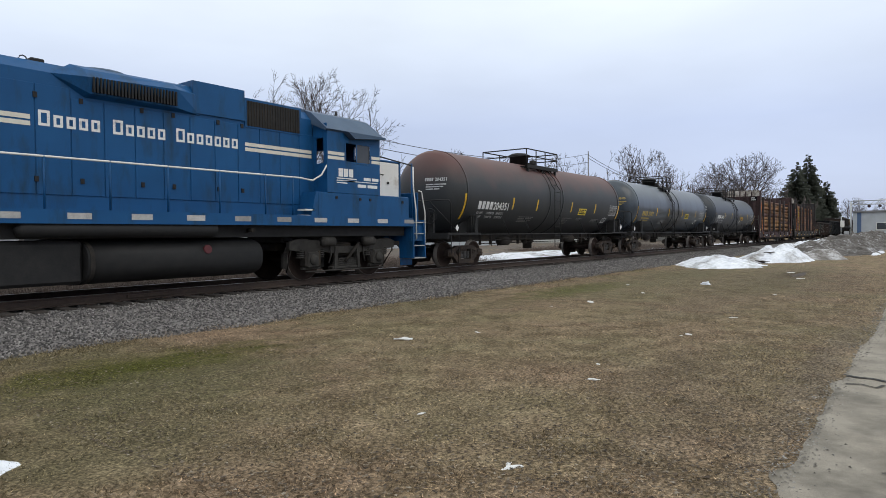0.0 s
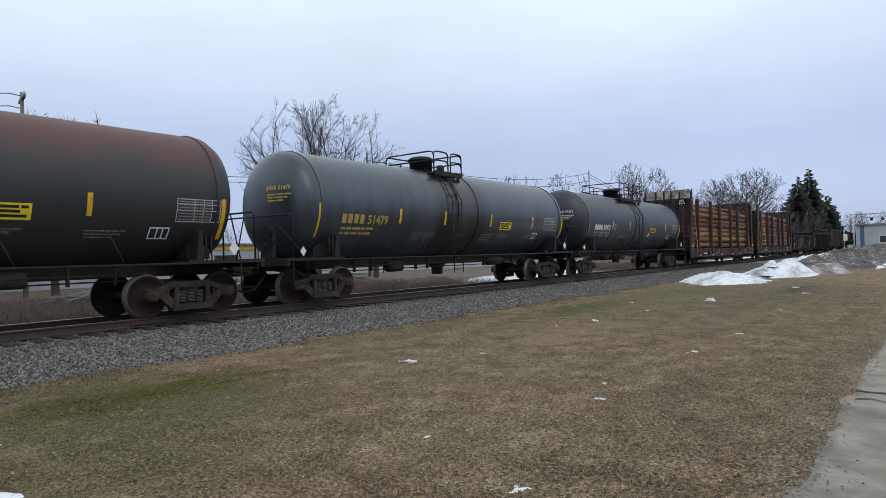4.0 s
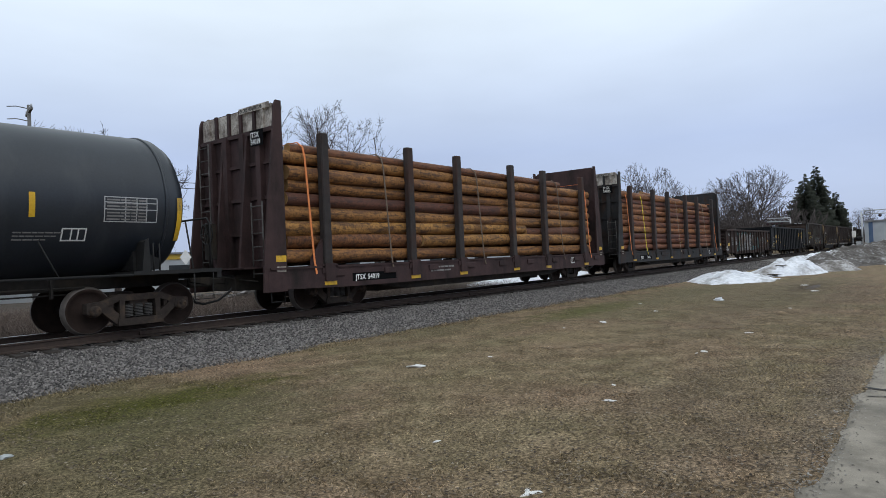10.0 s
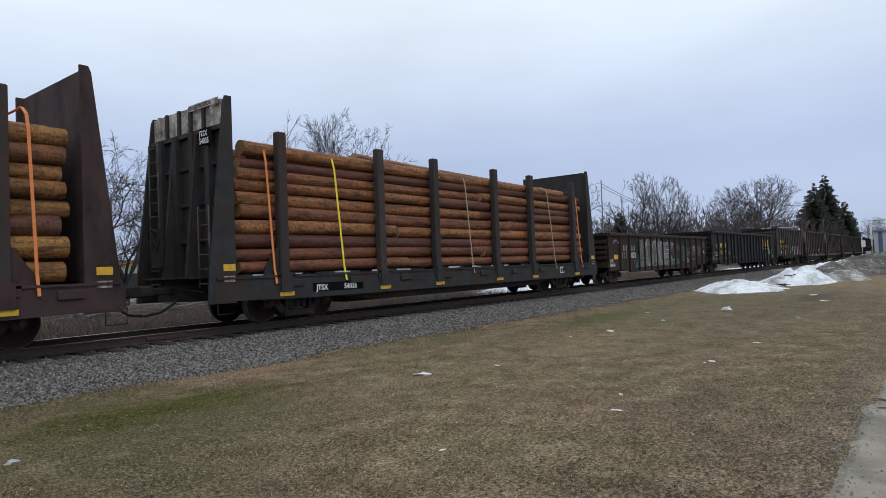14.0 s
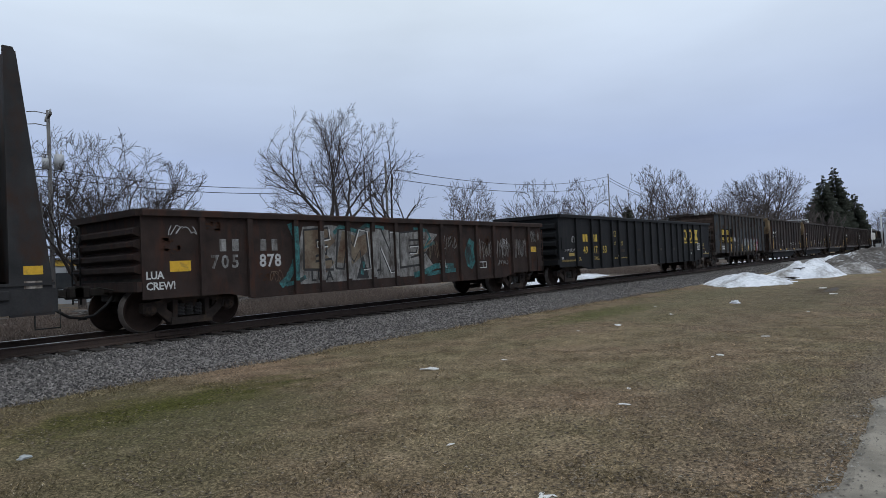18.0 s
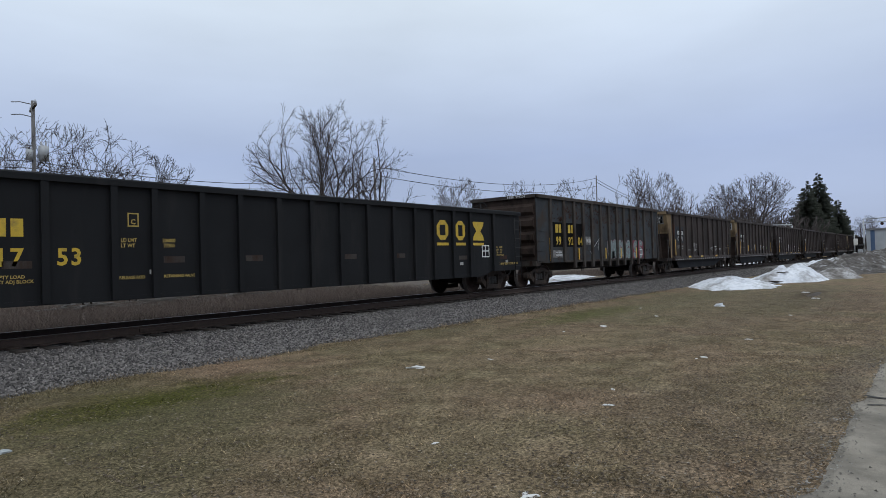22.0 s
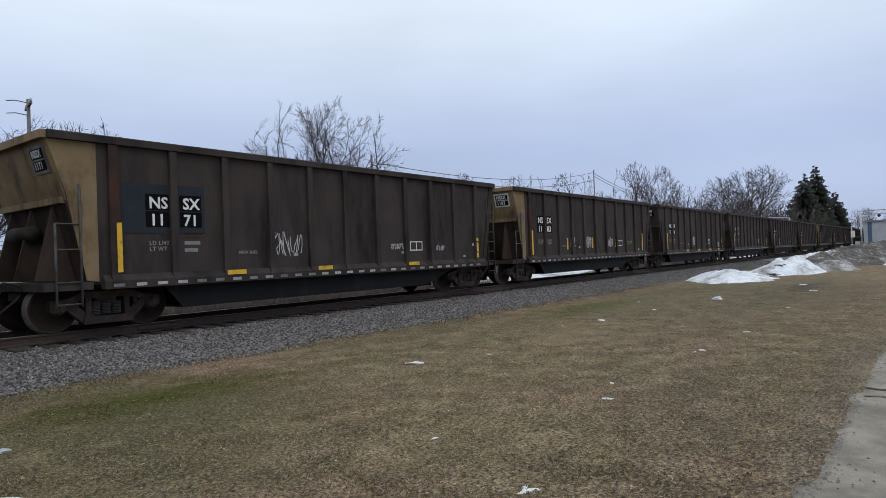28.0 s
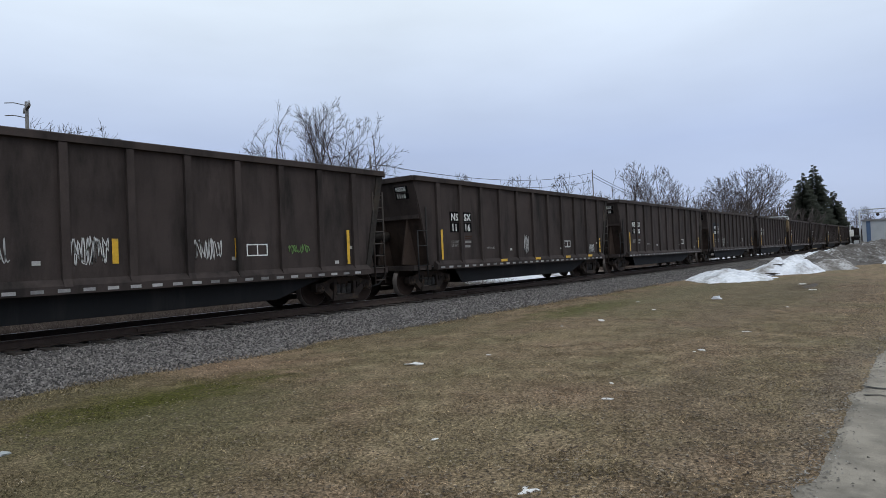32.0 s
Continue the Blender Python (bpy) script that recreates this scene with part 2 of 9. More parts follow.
    "spray_white": surface("grey_white_spray_paint", [(0.075, 0.072, 0.068), (0.33, 0.325, 0.315)], 0.75, grain=5, bump=0.08, fine=30, stain=(0.040, 0.030, 0.024), stain_amount=0.60, stain_scale=3.2, stain_stretch=(1.6, 1, 0.6)),
    "spray_tan": surface("rust_stained_spray_fill", [(0.10, 0.075, 0.05), (0.20, 0.16, 0.11)], 0.8, grain=3.5, bump=0.08, fine=20, stain=(0.065, 0.030, 0.016), stain_amount=0.6, stain_scale=2.6),
    "rust_patch": surface("flaking_rust_patch", [(0.034, 0.018, 0.012), (0.070, 0.036, 0.023)], 0.9, grain=8, bump=0.2, spec=0.15),
    "rust_dark": surface("dark_rust_chips", [(0.018, 0.010, 0.008), (0.040, 0.022, 0.015)], 0.9, grain=8, bump=0.2, spec=0.15),
    "bubble": surface("mottled_white_spray_fill", [(0.045, 0.058, 0.060), (0.17, 0.215, 0.215), (0.36, 0.41, 0.41)], 0.75, grain=11, bump=0.08, fine=26, grain_contrast=(0.34, 0.66), spec=0.2),
    "spray_pale": surface("white_spray_line", [(0.45, 0.45, 0.44), (0.62, 0.62, 0.61)], 0.7, grain=9, bump=0.03),
    "pink_edge": surface("pale_pink_spray_edge", [(0.20, 0.10, 0.12), (0.38, 0.27, 0.29)], 0.75, grain=9, bump=0.03, spec=0.2),
    "spray_teal": surface("teal_spray_paint", [(0.008, 0.042, 0.045), (0.020, 0.105, 0.108), (0.045, 0.195, 0.195)], 0.75, grain=5, bump=0.05, fine=22, stain=(0.022, 0.022, 0.020), stain_amount=0.50, stain_scale=3, grain_contrast=(0.38, 0.62)),
    "spray_black": surface("black_spray_paint", [(0.010, 0.010, 0.010), (0.02, 0.02, 0.02)], 0.7, grain=4, bump=0.05),
    "spray_pink": surface("faded_red_spray_paint", [(0.130, 0.026, 0.040), (0.235, 0.050, 0.072)], 0.8, grain=2, bump=0.05, fine=16, stain=(0.070, 0.040, 0.046), stain_amount=0.42, stain_scale=1.6, spec=0.2),
    "spray_green": surface("green_spray_line", [(0.10, 0.20, 0.05), (0.16, 0.30, 0.09)], 0.7, grain=5, bump=0.03),
    "glass_dark": surface("dirty_cab_glass", [(0.03, 0.035, 0.04), (0.05, 0.055, 0.06)], 0.12, grain=2, bump=0.0),
    # the stain carries both dirt and the grey of shadowed folds
    "snow": surface("old_snow", [(0.50, 0.52, 0.57), (0.82, 0.83, 0.86)], 0.85, grain=1.2, bump=0.8, fine=7, stain=(0.17, 0.150, 0.130), stain_amount=0.44, stain_scale=0.9, stain_stretch=(0.5, 1, 1)),
    "dirty_snow": surface("dirty_ploughed_snow", [(0.034, 0.028, 0.023), (0.072, 0.060, 0.051), (0.125, 0.112, 0.102), (0.34, 0.335, 0.34)], 0.9, grain=0.9, bump=1.0, fine=5, stain=(0.040, 0.032, 0.025), stain_amount=0.45, stain_scale=0.9, stain_stretch=(0.5, 1, 1.5), grain_contrast=(0.40, 0.62)),
    "grey_snow": surface("grey_crusted_snow", [(0.125, 0.112, 0.100), (0.26, 0.243, 0.230), (0.47, 0.462, 0.460)], 0.9, grain=1.4, bump=0.8, fine=8, stain=(0.085, 0.070, 0.058), stain_amount=0.46, stain_scale=1.1, stain_stretch=(0.6, 1, 1.2), grain_contrast=(0.36, 0.62)),
    "dirt": surface("thawed_dirt", [(0.026, 0.020, 0.015), (0.090, 0.068, 0.050)], 0.95, grain=4, bump=0.9, fine=22),
    "ice": surface("greyish_lump_ice", [(0.26, 0.28, 0.28), (0.40, 0.42, 0.42)], 0.6, grain=6, bump=0.4, fine=16),
    "litter": surface("white_litter_paper", [(0.58, 0.57, 0.55), (0.78, 0.77, 0.75)], 0.8, grain=10, bump=0.3),
    "pavement": surface("worn_concrete_road", [(0.185, 0.160, 0.128), (0.275, 0.244, 0.201), (0.35, 0.314, 0.263)], 0.95, grain=1.6, bump=0.4, fine=120, stain=(0.145, 0.130, 0.108), stain_amount=0.45, stain_scale=1.1, spec=0.15),
    "crack": surface("road_crack_filler", [(0.02, 0.019, 0.017), (0.05, 0.046, 0.04)], 0.95, grain=9, bump=0.3),
    "twig_bark": surface("pale_brown_twig_bark", [(0.045, 0.034, 0.026), (0.13, 0.10, 0.078)], 0.9, grain=14, bump=0.3, spec=0.2),
    "bark": surface("grey_bark", [(0.034, 0.028, 0.026), (0.080, 0.067, 0.061)], 0.9, grain=5, bump=0.5, stretch=(3, 3, 0.6), spec=0.2),
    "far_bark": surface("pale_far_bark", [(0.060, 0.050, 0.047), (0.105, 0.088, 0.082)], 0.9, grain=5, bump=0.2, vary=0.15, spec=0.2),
    "needles": surface("spruce_needles", [(0.044, 0.050, 0.040), (0.105, 0.112, 0.088)], 0.95, grain=0.9, bump=0.3, spec=0.1),
    "pole": surface("weathered_pole_wood", [(0.105, 0.100, 0.096), (0.20, 0.192, 0.184)], 0.9, grain=5, bump=0.3, stretch=(4, 4, 0.3)),
    "galvanised": surface("galvanised_grey_metal", [(0.34, 0.35, 0.36), (0.50, 0.51, 0.52)], 0.5, metal=0.3, grain=5, bump=0.05),
    "wire": surface("black_wire", [(0.02, 0.02, 0.022), (0.03, 0.03, 0.032)], 0.6, grain=5, bump=0.0),
    "siding": surface("pale_grey_siding", [(0.34, 0.36, 0.38), (0.44, 0.46, 0.48)], 0.7, grain=1, bump=0.05),
    "siding_blue": surface("blue_panel", [(0.05, 0.09, 0.17), (0.08, 0.13, 0.23)], 0.6, grain=1, bump=0.05),
    "roofing": surface("grey_shingle_roof", [(0.16, 0.16, 0.165), (0.25, 0.25, 0.26)], 0.9, grain=6, bump=0.3),
    "house_wall": surface("pale_house_wall", [(0.42, 0.41, 0.38), (0.54, 0.53, 0.50)], 0.8, grain=2, bump=0.1, vary=0.2),
    "yellow_trim": surface("mustard_yellow_trim", [(0.50, 0.32, 0.04), (0.62, 0.42, 0.07)], 0.6, grain=4, bump=0.05),
    "lumber": surface("grey_scrap_lumber", [(0.08, 0.073, 0.068), (0.19, 0.178, 0.168)], 0.9, grain=4, bump=0.3, stretch=(0.5, 5, 5), vary=0.4),
    "fuel_cap": surface("dull_red_cap", [(0.055, 0.010, 0.012), (0.11, 0.018, 0.022)], 0.6, grain=6, bump=0.05),
}


def ballast_material():
    m = surface("grey_ballast_stone", [(0.05, 0.048, 0.047), (0.16, 0.153, 0.15)], 0.9, grain=18, bump=0.5)
    n, l = m.node_tree.nodes, m.node_tree.links
    geo, ramp, mix = n.new("ShaderNodeNewGeometry"), n.new("ShaderNodeValToRGB"), n.new("ShaderNodeMix")
    el = ramp.color_ramp.elements
    # darkest stones stand in for the shade in gaps between stones
    el[0].color, el[1].color = (0.012, 0.0108, 0.0104, 1), (0.355, 0.325, 0.300, 1)
    el.new(0.5).color = (0.103, 0.093, 0.087, 1)
    el.new(0.82).color = (0.190, 0.172, 0.162, 1)
    mix.data_type, mix.inputs["Factor"].default_value = "RGBA", 0.85
    l.new(geo.outputs["Random Per Island"], ramp.inputs["Fac"])
    l.new(n["Color Ramp"].outputs["Color"], mix.inputs["A"])
    l.new(ramp.outputs["Color"], mix.inputs["B"])
    l.new(mix.outputs["Result"], n["Principled BSDF"].inputs["Base Color"])
    return m


def blade_material(name, stops):
    """Small loose pieces of one mesh, each of its own colour."""
    m = surface(name, [(0.1, 0.08, 0.05), (0.2, 0.16, 0.1)], 0.85, grain=5, bump=0.0)
    n, l = m.node_tree.nodes, m.node_tree.links
    geo, ramp = n.new("ShaderNodeNewGeometry"), n.new("ShaderNodeValToRGB")
    el = ramp.color_ramp.elements
    el[0].color, el[1].color = (*stops[0], 1), (*stops[-1], 1)
    for i, c in enumerate(stops[1:-1]):
        el.new((i + 1) / (len(stops) - 1)).color = (*c, 1)
    l.new(geo.outputs["Random Per Island"], ramp.inputs["Fac"])
    l.new(ramp.outputs["Color"], n["Principled BSDF"].inputs["Base Color"])
    return m


# greening, straw and bare areas of the lawn: x, y, half length, half width, strength, colour
LAWN_PATCHES = [
    (26.0, 4.0, 12.0, 2.0, 0.50, (0.092, 0.076, 0.051)),
    (24.0, 6.0, 13.0, 3.2, 0.42, (0.104, 0.091, 0.056)),
    (4.9, 6.9, 3.0, 1.5, 0.34, (0.105, 0.093, 0.053)), (2.0, 5.4, 1.6, 1.0, 0.50, (0.100, 0.086, 0.049)),
    (3.4, 6.4, 2.8, 2.0, 0.52, (0.088, 0.078, 0.042)), (26.0, 7.4, 6.0, 2.0, 0.55, (0.105, 0.094, 0.056)), (2.6, 4.6, 1.8, 1.0, 0.45, (0.105, 0.088, 0.052)), (3.4, 9.4, 1.9, 0.9, 0.70, (0.096, 0.084, 0.046)), (3.4, 8.0, 1.6, 0.8, 0.82, (0.068, 0.064, 0.021)), (4.7, 8.1, 1.9, 0.95, 0.92, (0.054, 0.055, 0.012)), (3.6, 6.9, 2.0, 0.9, 0.55, (0.078, 0.072, 0.036)),
    (17.4, 8.1, 3.6, 0.9, 0.90, (0.076, 0.078, 0.028)), (20.0, 7.0, 4.6, 1.4, 0.45, (0.130, 0.113, 0.068)), (12.5, 8.0, 1.6, 0.8, 0.40, (0.110, 0.098, 0.054)),
    (6.9, 9.7, 1.5, 0.55, 0.80, (0.215, 0.150, 0.102)), (11.8, 9.3, 3.4, 0.8, 0.62, (0.112, 0.097, 0.058)), (12.0, 5.9, 2.2, 0.8, 0.55, (0.210, 0.160, 0.100)),
    (7.6, 6.4, 1.8, 0.6, 0.45, (0.200, 0.150, 0.098)), (5.2, 3.6, 1.3, 0.6, 0.45, (0.185, 0.142, 0.092)), (7.6, 2.4, 2.0, 0.7, 0.45, (0.110, 0.083, 0.057)),
    (6.2, 1.6, 2.2, 0.5, 0.40, (0.125, 0.094, 0.067)), (28.0, 3.9, 3.0, 0.5, 0.70, (0.045, 0.032, 0.022)), (15.0, 4.0, 4.0, 1.0, 0.40, (0.135, 0.100, 0.070)),
    (9.2, 0.95, 5.5, 0.28, 0.60, (0.135, 0.108, 0.082)), (24.0, 2.2, 7.0, 1.0, 0.45, (0.125, 0.092, 0.066)),
]


def lawn_material(name, blade):
    """Dormant grass in clumps of straw, brown thatch and dark soil; the blades take the colour of the ground that they stand on."""
    m = surface(name, [(0.62, 0.62, 0.62), (1.0, 1.0, 1.0), (1.42, 1.42, 1.42)], 0.95, grain=26, bump=0.0 if blade else 0.6, fine=75, grain_contrast=(0.36, 0.64), spec=0.1)
    n, l = m.node_tree.nodes, m.node_tree.links
    bsdf = n["Principled BSDF"]
    co = n.new("ShaderNodeTexCoord")

    def cloud(scale, detail, rough):
        t = n.new("ShaderNodeTexNoise")
        t.inputs["Scale"].default_value, t.inputs["Detail"].default_value, t.inputs["Roughness"].default_value = scale, detail, rough
        l.new(co.outputs["Object"], t.inputs["Vector"])
        return t

    def blend(kind, a, b, factor=1.0):
        mix = n.new("ShaderNodeMix")
        mix.data_type, mix.blend_type = "RGBA", kind
        if isinstance(factor, float):
            mix.inputs["Factor"].default_value = factor
        else:
            l.new(factor, mix.inputs["Factor"])
        for socket, v in (("A", a), ("B", b)):
            if isinstance(v, tuple):
                mix.inputs[socket].default_value = (*v, 1)
            else:
                l.new(v, mix.inputs[socket])
        return mix.outputs["Result"]

    tone = n.new("ShaderNodeValToRGB")
    el = tone.color_ramp.elements
    el[0].position, el[0].color, el[1].position, el[1].color = 0.30, (0.100, 0.074, 0.047, 1), 0.70, (0.270, 0.206, 0.143, 1)
    el.new(0.45).color = (0.142, 0.106, 0.070, 1)
    el.new(0.56).color = (0.186, 0.140, 0.094, 1)
    l.new(cloud(1.9, 8, 0.70).outputs["Fac"], tone.inputs["Fac"])
    col = tone.outputs["Color"]
    # broad drifts of greener and redder thatch
    drift = n.new("ShaderNodeValToRGB")
    el = drift.color_ramp.elements
    el[0].position, el[0].color, el[1].position, el[1].color = 0.38, (1.04, 0.98, 0.98, 1), 0.64, (0.88, 0.94, 0.84, 1)
    l.new(cloud(0.42, 5, 0.6).outputs["Fac"], drift.inputs["Fac"])
    col = blend("MULTIPLY", col, drift.outputs["Color"])
    rag = cloud(2.2, 6, 0.5)
    for cx, cy, rx, ry, amount, colour in LAWN_PATCHES:
        mp, bend, shift, dist, fall = n.new("ShaderNodeMapping"), n.new("ShaderNodeVectorMath"), n.new("ShaderNodeVectorMath"), n.new("ShaderNodeVectorMath"), n.new("ShaderNodeMapRange")
        mp.inputs["Location"].default_value, mp.inputs["Scale"].default_value = (-cx / rx, -cy / ry, 0), (1 / rx, 1 / ry, 0)
        l.new(co.outputs["Object"], mp.inputs["Vector"])
        bend.operation, bend.inputs[1].default_value = "MULTIPLY_ADD", (1.6, 1.6, 0)
        l.new(rag.outputs["Color"], bend.inputs[0])
        l.new(mp.outputs["Vector"], bend.inputs[2])
        shift.operation, shift.inputs[1].default_value = "SUBTRACT", (0.8, 0.8, 0)
        l.new(bend.outputs["Vector"], shift.inputs[0])
        dist.operation = "LENGTH"
        l.new(shift.outputs["Vector"], dist.inputs[0])
        fall.inputs["From Min"].default_value, fall.inputs["From Max"].default_value = 0.35, 1.15
        fall.inputs["To Min"].default_value, fall.inputs["To Max"].default_value = amount, 0.0
        l.new(dist.outputs["Value"], fall.inputs["Value"])
        col = blend("MIX", col, colour, fall.outputs["Result"])
    # tufts and hollows a hand's width across
    tuft = n.new("ShaderNodeValToRGB")
    el = tuft.color_ramp.elements
    el[0].position, el[0].color, el[1].position, el[1].color = 0.36, (0.50, 0.50, 0.45, 1), 0.64, (1.90, 1.88, 1.80, 1)
    el.new(0.47).color = (0.88, 0.88, 0.88, 1)
    l.new(cloud(33.0, 4, 0.70).outputs["Fac"], tuft.inputs["Fac"])
    col = blend("MULTIPLY", col, tuft.outputs["Color"])
    if blade:
        geo, each = n.new("ShaderNodeNewGeometry"), n.new("ShaderNodeValToRGB")
        el = each.color_ramp.elements
        el[0].color, el[1].color = (0.36, 0.355, 0.34, 1), (3.2, 3.12, 2.95, 1)
        el.new(0.55).color = (0.92, 0.92, 0.90, 1)
        el.new(0.85).color = (1.30, 1.29, 1.26, 1)
        l.new(geo.outputs["Random Per Island"], each.inputs["Fac"])
        col = blend("MULTIPLY", col, each.outputs["Color"])
    else:
        col = blend("MULTIPLY", col, n["Color Ramp"].outputs["Color"])
    l.new(col, bsdf.inputs["Base Color"])
    return m


M["ballast"] = ballast_material()
M["lawn"] = lawn_material("dormant_lawn", False)
M["blades"] = lawn_material("dry_grass_blades", True)
M["weeds"] = blade_material("dry_weeds", [(0.050, 0.037, 0.031), (0.112, 0.084, 0.068), (0.084, 0.055, 0.047), (0.20, 0.16, 0.125)])
M["straw"] = blade_material("pale_straw_bits", [(0.18, 0.145, 0.105), (0.33, 0.272, 0.20), (0.26, 0.208, 0.148), (0.50, 0.43, 0.335)])
M["waste"] = surface("snowy_waste_ground", [(0.046, 0.035, 0.027), (0.120, 0.092, 0.070)], 0.95, grain=4, bump=0.8, fine=24, stain=(0.17, 0.135, 0.105), stain_amount=0.4, stain_scale=1.2)


def log_material(name, stops):
    """Peeled logs, pale to dark by the log, with knots, bark left in streaks and dark flecks."""
    m = surface(name, [(0.45, 0.42, 0.40), (0.85, 0.82, 0.80), (1.0, 1.0, 1.0)], 0.75, grain=1.3, bump=0.4, fine=10, stretch=(0.5, 1.2, 1.2), vary=0.001)
    n, l = m.node_tree.nodes, m.node_tree.links
    bsdf = n["Principled BSDF"]
    grain = n["Color Ramp"].outputs["Color"]
    info, ramp, tone = n.new("ShaderNodeObjectInfo"), n.new("ShaderNodeValToRGB"), n.new("ShaderNodeMix")
    el = ramp.color_ramp.elements
    el[0].color, el[1].color = (*stops[0], 1), (*stops[-1], 1)
    for k, c in enumerate(stops[1:-1]):
        el.new((k + 1) / (len(stops) - 1)).color = (*c, 1)
    tone.data_type, tone.blend_type, tone.inputs["Factor"].default_value = "RGBA", "MULTIPLY", 1.0
    l.new(info.outputs["Random"], ramp.inputs["Fac"])
    l.new(ramp.outputs["Color"], tone.inputs["A"])
    l.new(grain, tone.inputs["B"])
    co, mp, rnd, add = n.new("ShaderNodeTexCoord"), n.new("ShaderNodeMapping"), n.new("ShaderNodeMath"), n.new("ShaderNodeVectorMath")
    mp.inputs["Scale"].default_value = (13.0, 1.0, 1.0)
    rnd.operation, rnd.inputs[1].default_value = "MULTIPLY", 51.0
    l.new(info.outputs["Random"], rnd.inputs[0])
    l.new(co.outputs["Object"], mp.inputs["Vector"])
    l.new(mp.outputs["Vector"], add.inputs[0])
    l.new(rnd.outputs["Value"], add.inputs[1])
    col = tone.outputs["Result"]
    close, near = n.new("ShaderNodeMapping"), n.new("ShaderNodeVectorMath")
    close.inputs["Scale"].default_value = (75.0, 1.0, 1.0)
    l.new(co.outputs["Object"], close.inputs["Vector"])
    l.new(close.outputs["Vector"], near.inputs[0])
    l.new(rnd.outputs["Value"], near.inputs[1])
    for kind, scale, lo, hi, dark, vec in (("ShaderNodeTexNoise", 1.3, 0.47, 0.74, (0.060, 0.024, 0.011), near), ("ShaderNodeTexNoise", 3.2, 0.48, 0.68, (0.046, 0.018, 0.009), near),
                                           ("ShaderNodeTexVoronoi", 1.5, 0.17, 0.09, (0.022, 0.011, 0.007), add), ("ShaderNodeTexNoise", 0.8, 0.52, 0.64, (0.050, 0.018, 0.012), add), ("ShaderNodeTexNoise", 2.6, 0.55, 0.62, (0.028, 0.012, 0.009), add)):
        tex, rng, mix = n.new(kind), n.new("ShaderNodeMapRange"), n.new("ShaderNodeMix")
        tex.inputs["Scale"].default_value = scale
        rng.inputs["From Min"].default_value, rng.inputs["From Max"].default_value, rng.inputs["To Max"].default_value = lo, hi, 0.62
        l.new(vec.outputs["Vector"], tex.inputs["Vector"])
        l.new(tex.outputs["Distance" if "Voronoi" in kind else "Fac"], rng.inputs["Value"])
        mix.data_type = "RGBA"
        mix.inputs["B"].default_value = (*dark, 1)
        l.new(rng.outputs["Result"], mix.inputs["Factor"])
        l.new(col, mix.inputs["A"])
        col = mix.outputs["Result"]
    l.new(col, bsdf.inputs["Base Color"])
    return m


M["log"] = log_material("peeled_pine_log", [(0.46, 0.235, 0.058), (0.36, 0.165, 0.044), (0.17, 0.055, 0.029), (0.43, 0.215, 0.054), (0.29, 0.115, 0.036), (0.095, 0.031, 0.024)])
M["red_log"] = log_material("red_brown_pine_log", [(0.42, 0.185, 0.056), (0.32, 0.118, 0.042), (0.19, 0.058, 0.030), (0.38, 0.150, 0.046), (0.27, 0.088, 0.036), (0.12, 0.036, 0.024)])


def spilled_tank_material():
    """Grey tank with dark streaks run down from the manway."""
    m = M["tank_grey"]
    n, l = m.node_tree.nodes, m.node_tree.links
    bsdf = n["Principled BSDF"]
    now = bsdf.inputs["Base Color"].links[0].from_socket
    co, mp, tex, sep = (n.new("ShaderNode" + k) for k in ("TexCoord", "Mapping", "TexNoise", "SeparateXYZ"))
    mp.inputs["Scale"].default_value = (2.4, 0.2, 0.25)
    tex.inputs["Scale"].default_value, tex.inputs["Detail"].default_value = 1.0, 4
    l.new(co.outputs["Object"], mp.inputs["Vector"])
    l.new(mp.outputs["Vector"], tex.inputs["Vector"])
    l.new(co.outputs["Object"], sep.inputs["Vector"])
    off, ab, near, both, mix = n.new("ShaderNodeMath"), n.new("ShaderNodeMath"), n.new("ShaderNodeMapRange"), n.new("ShaderNodeMath"), n.new("ShaderNodeMix")
    off.operation, off.inputs[1].default_value = "ADD", 0.42
    ab.operation = "ABSOLUTE"
    l.new(sep.outputs["X"], off.inputs[0])
    l.new(off.outputs["Value"], ab.inputs[0])
    near.inputs["From Min"].default_value, near.inputs["From Max"].default_value, near.inputs["To Min"].default_value, near.inputs["To Max"].default_value = 1.25, 1.80, 0.72, -0.25
    l.new(ab.outputs["Value"], near.inputs["Value"])
    both.operation, both.use_clamp = "ADD", True
    l.new(near.outputs["Result"], both.inputs[0])
    edge = n.new("ShaderNodeMapRange")
    edge.inputs["From Min"].default_value, edge.inputs["From Max"].default_value, edge.inputs["To Min"].default_value, edge.inputs["To Max"].default_value = 0.45, 0.60, 0.0, 0.5
    l.new(tex.outputs["Fac"], edge.inputs["Value"])
    l.new(edge.outputs["Result"], both.inputs[1])
    mix.data_type = "RGBA"
    mix.inputs["B"].default_value = (0.0075, 0.0085, 0.0095, 1)
    l.new(both.outputs["Value"], mix.inputs["Factor"])
    l.new(now, mix.inputs["A"])
    l.new(mix.outputs["Result"], bsdf.inputs["Base Color"])


spilled_tank_material()
M["gravel"] = blade_material("pale_road_grit", [(0.09, 0.08, 0.068), (0.20, 0.18, 0.155), (0.13, 0.115, 0.10), (0.36, 0.34, 0.31)])
M["leaf"] = blade_material("dead_leaf_scraps", [(0.022, 0.016, 0.011), (0.060, 0.041, 0.027), (0.105, 0.072, 0.047), (0.030, 0.022, 0.016), (0.22, 0.175, 0.125), (0.045, 0.032, 0.022), (0.32, 0.27, 0.205)])


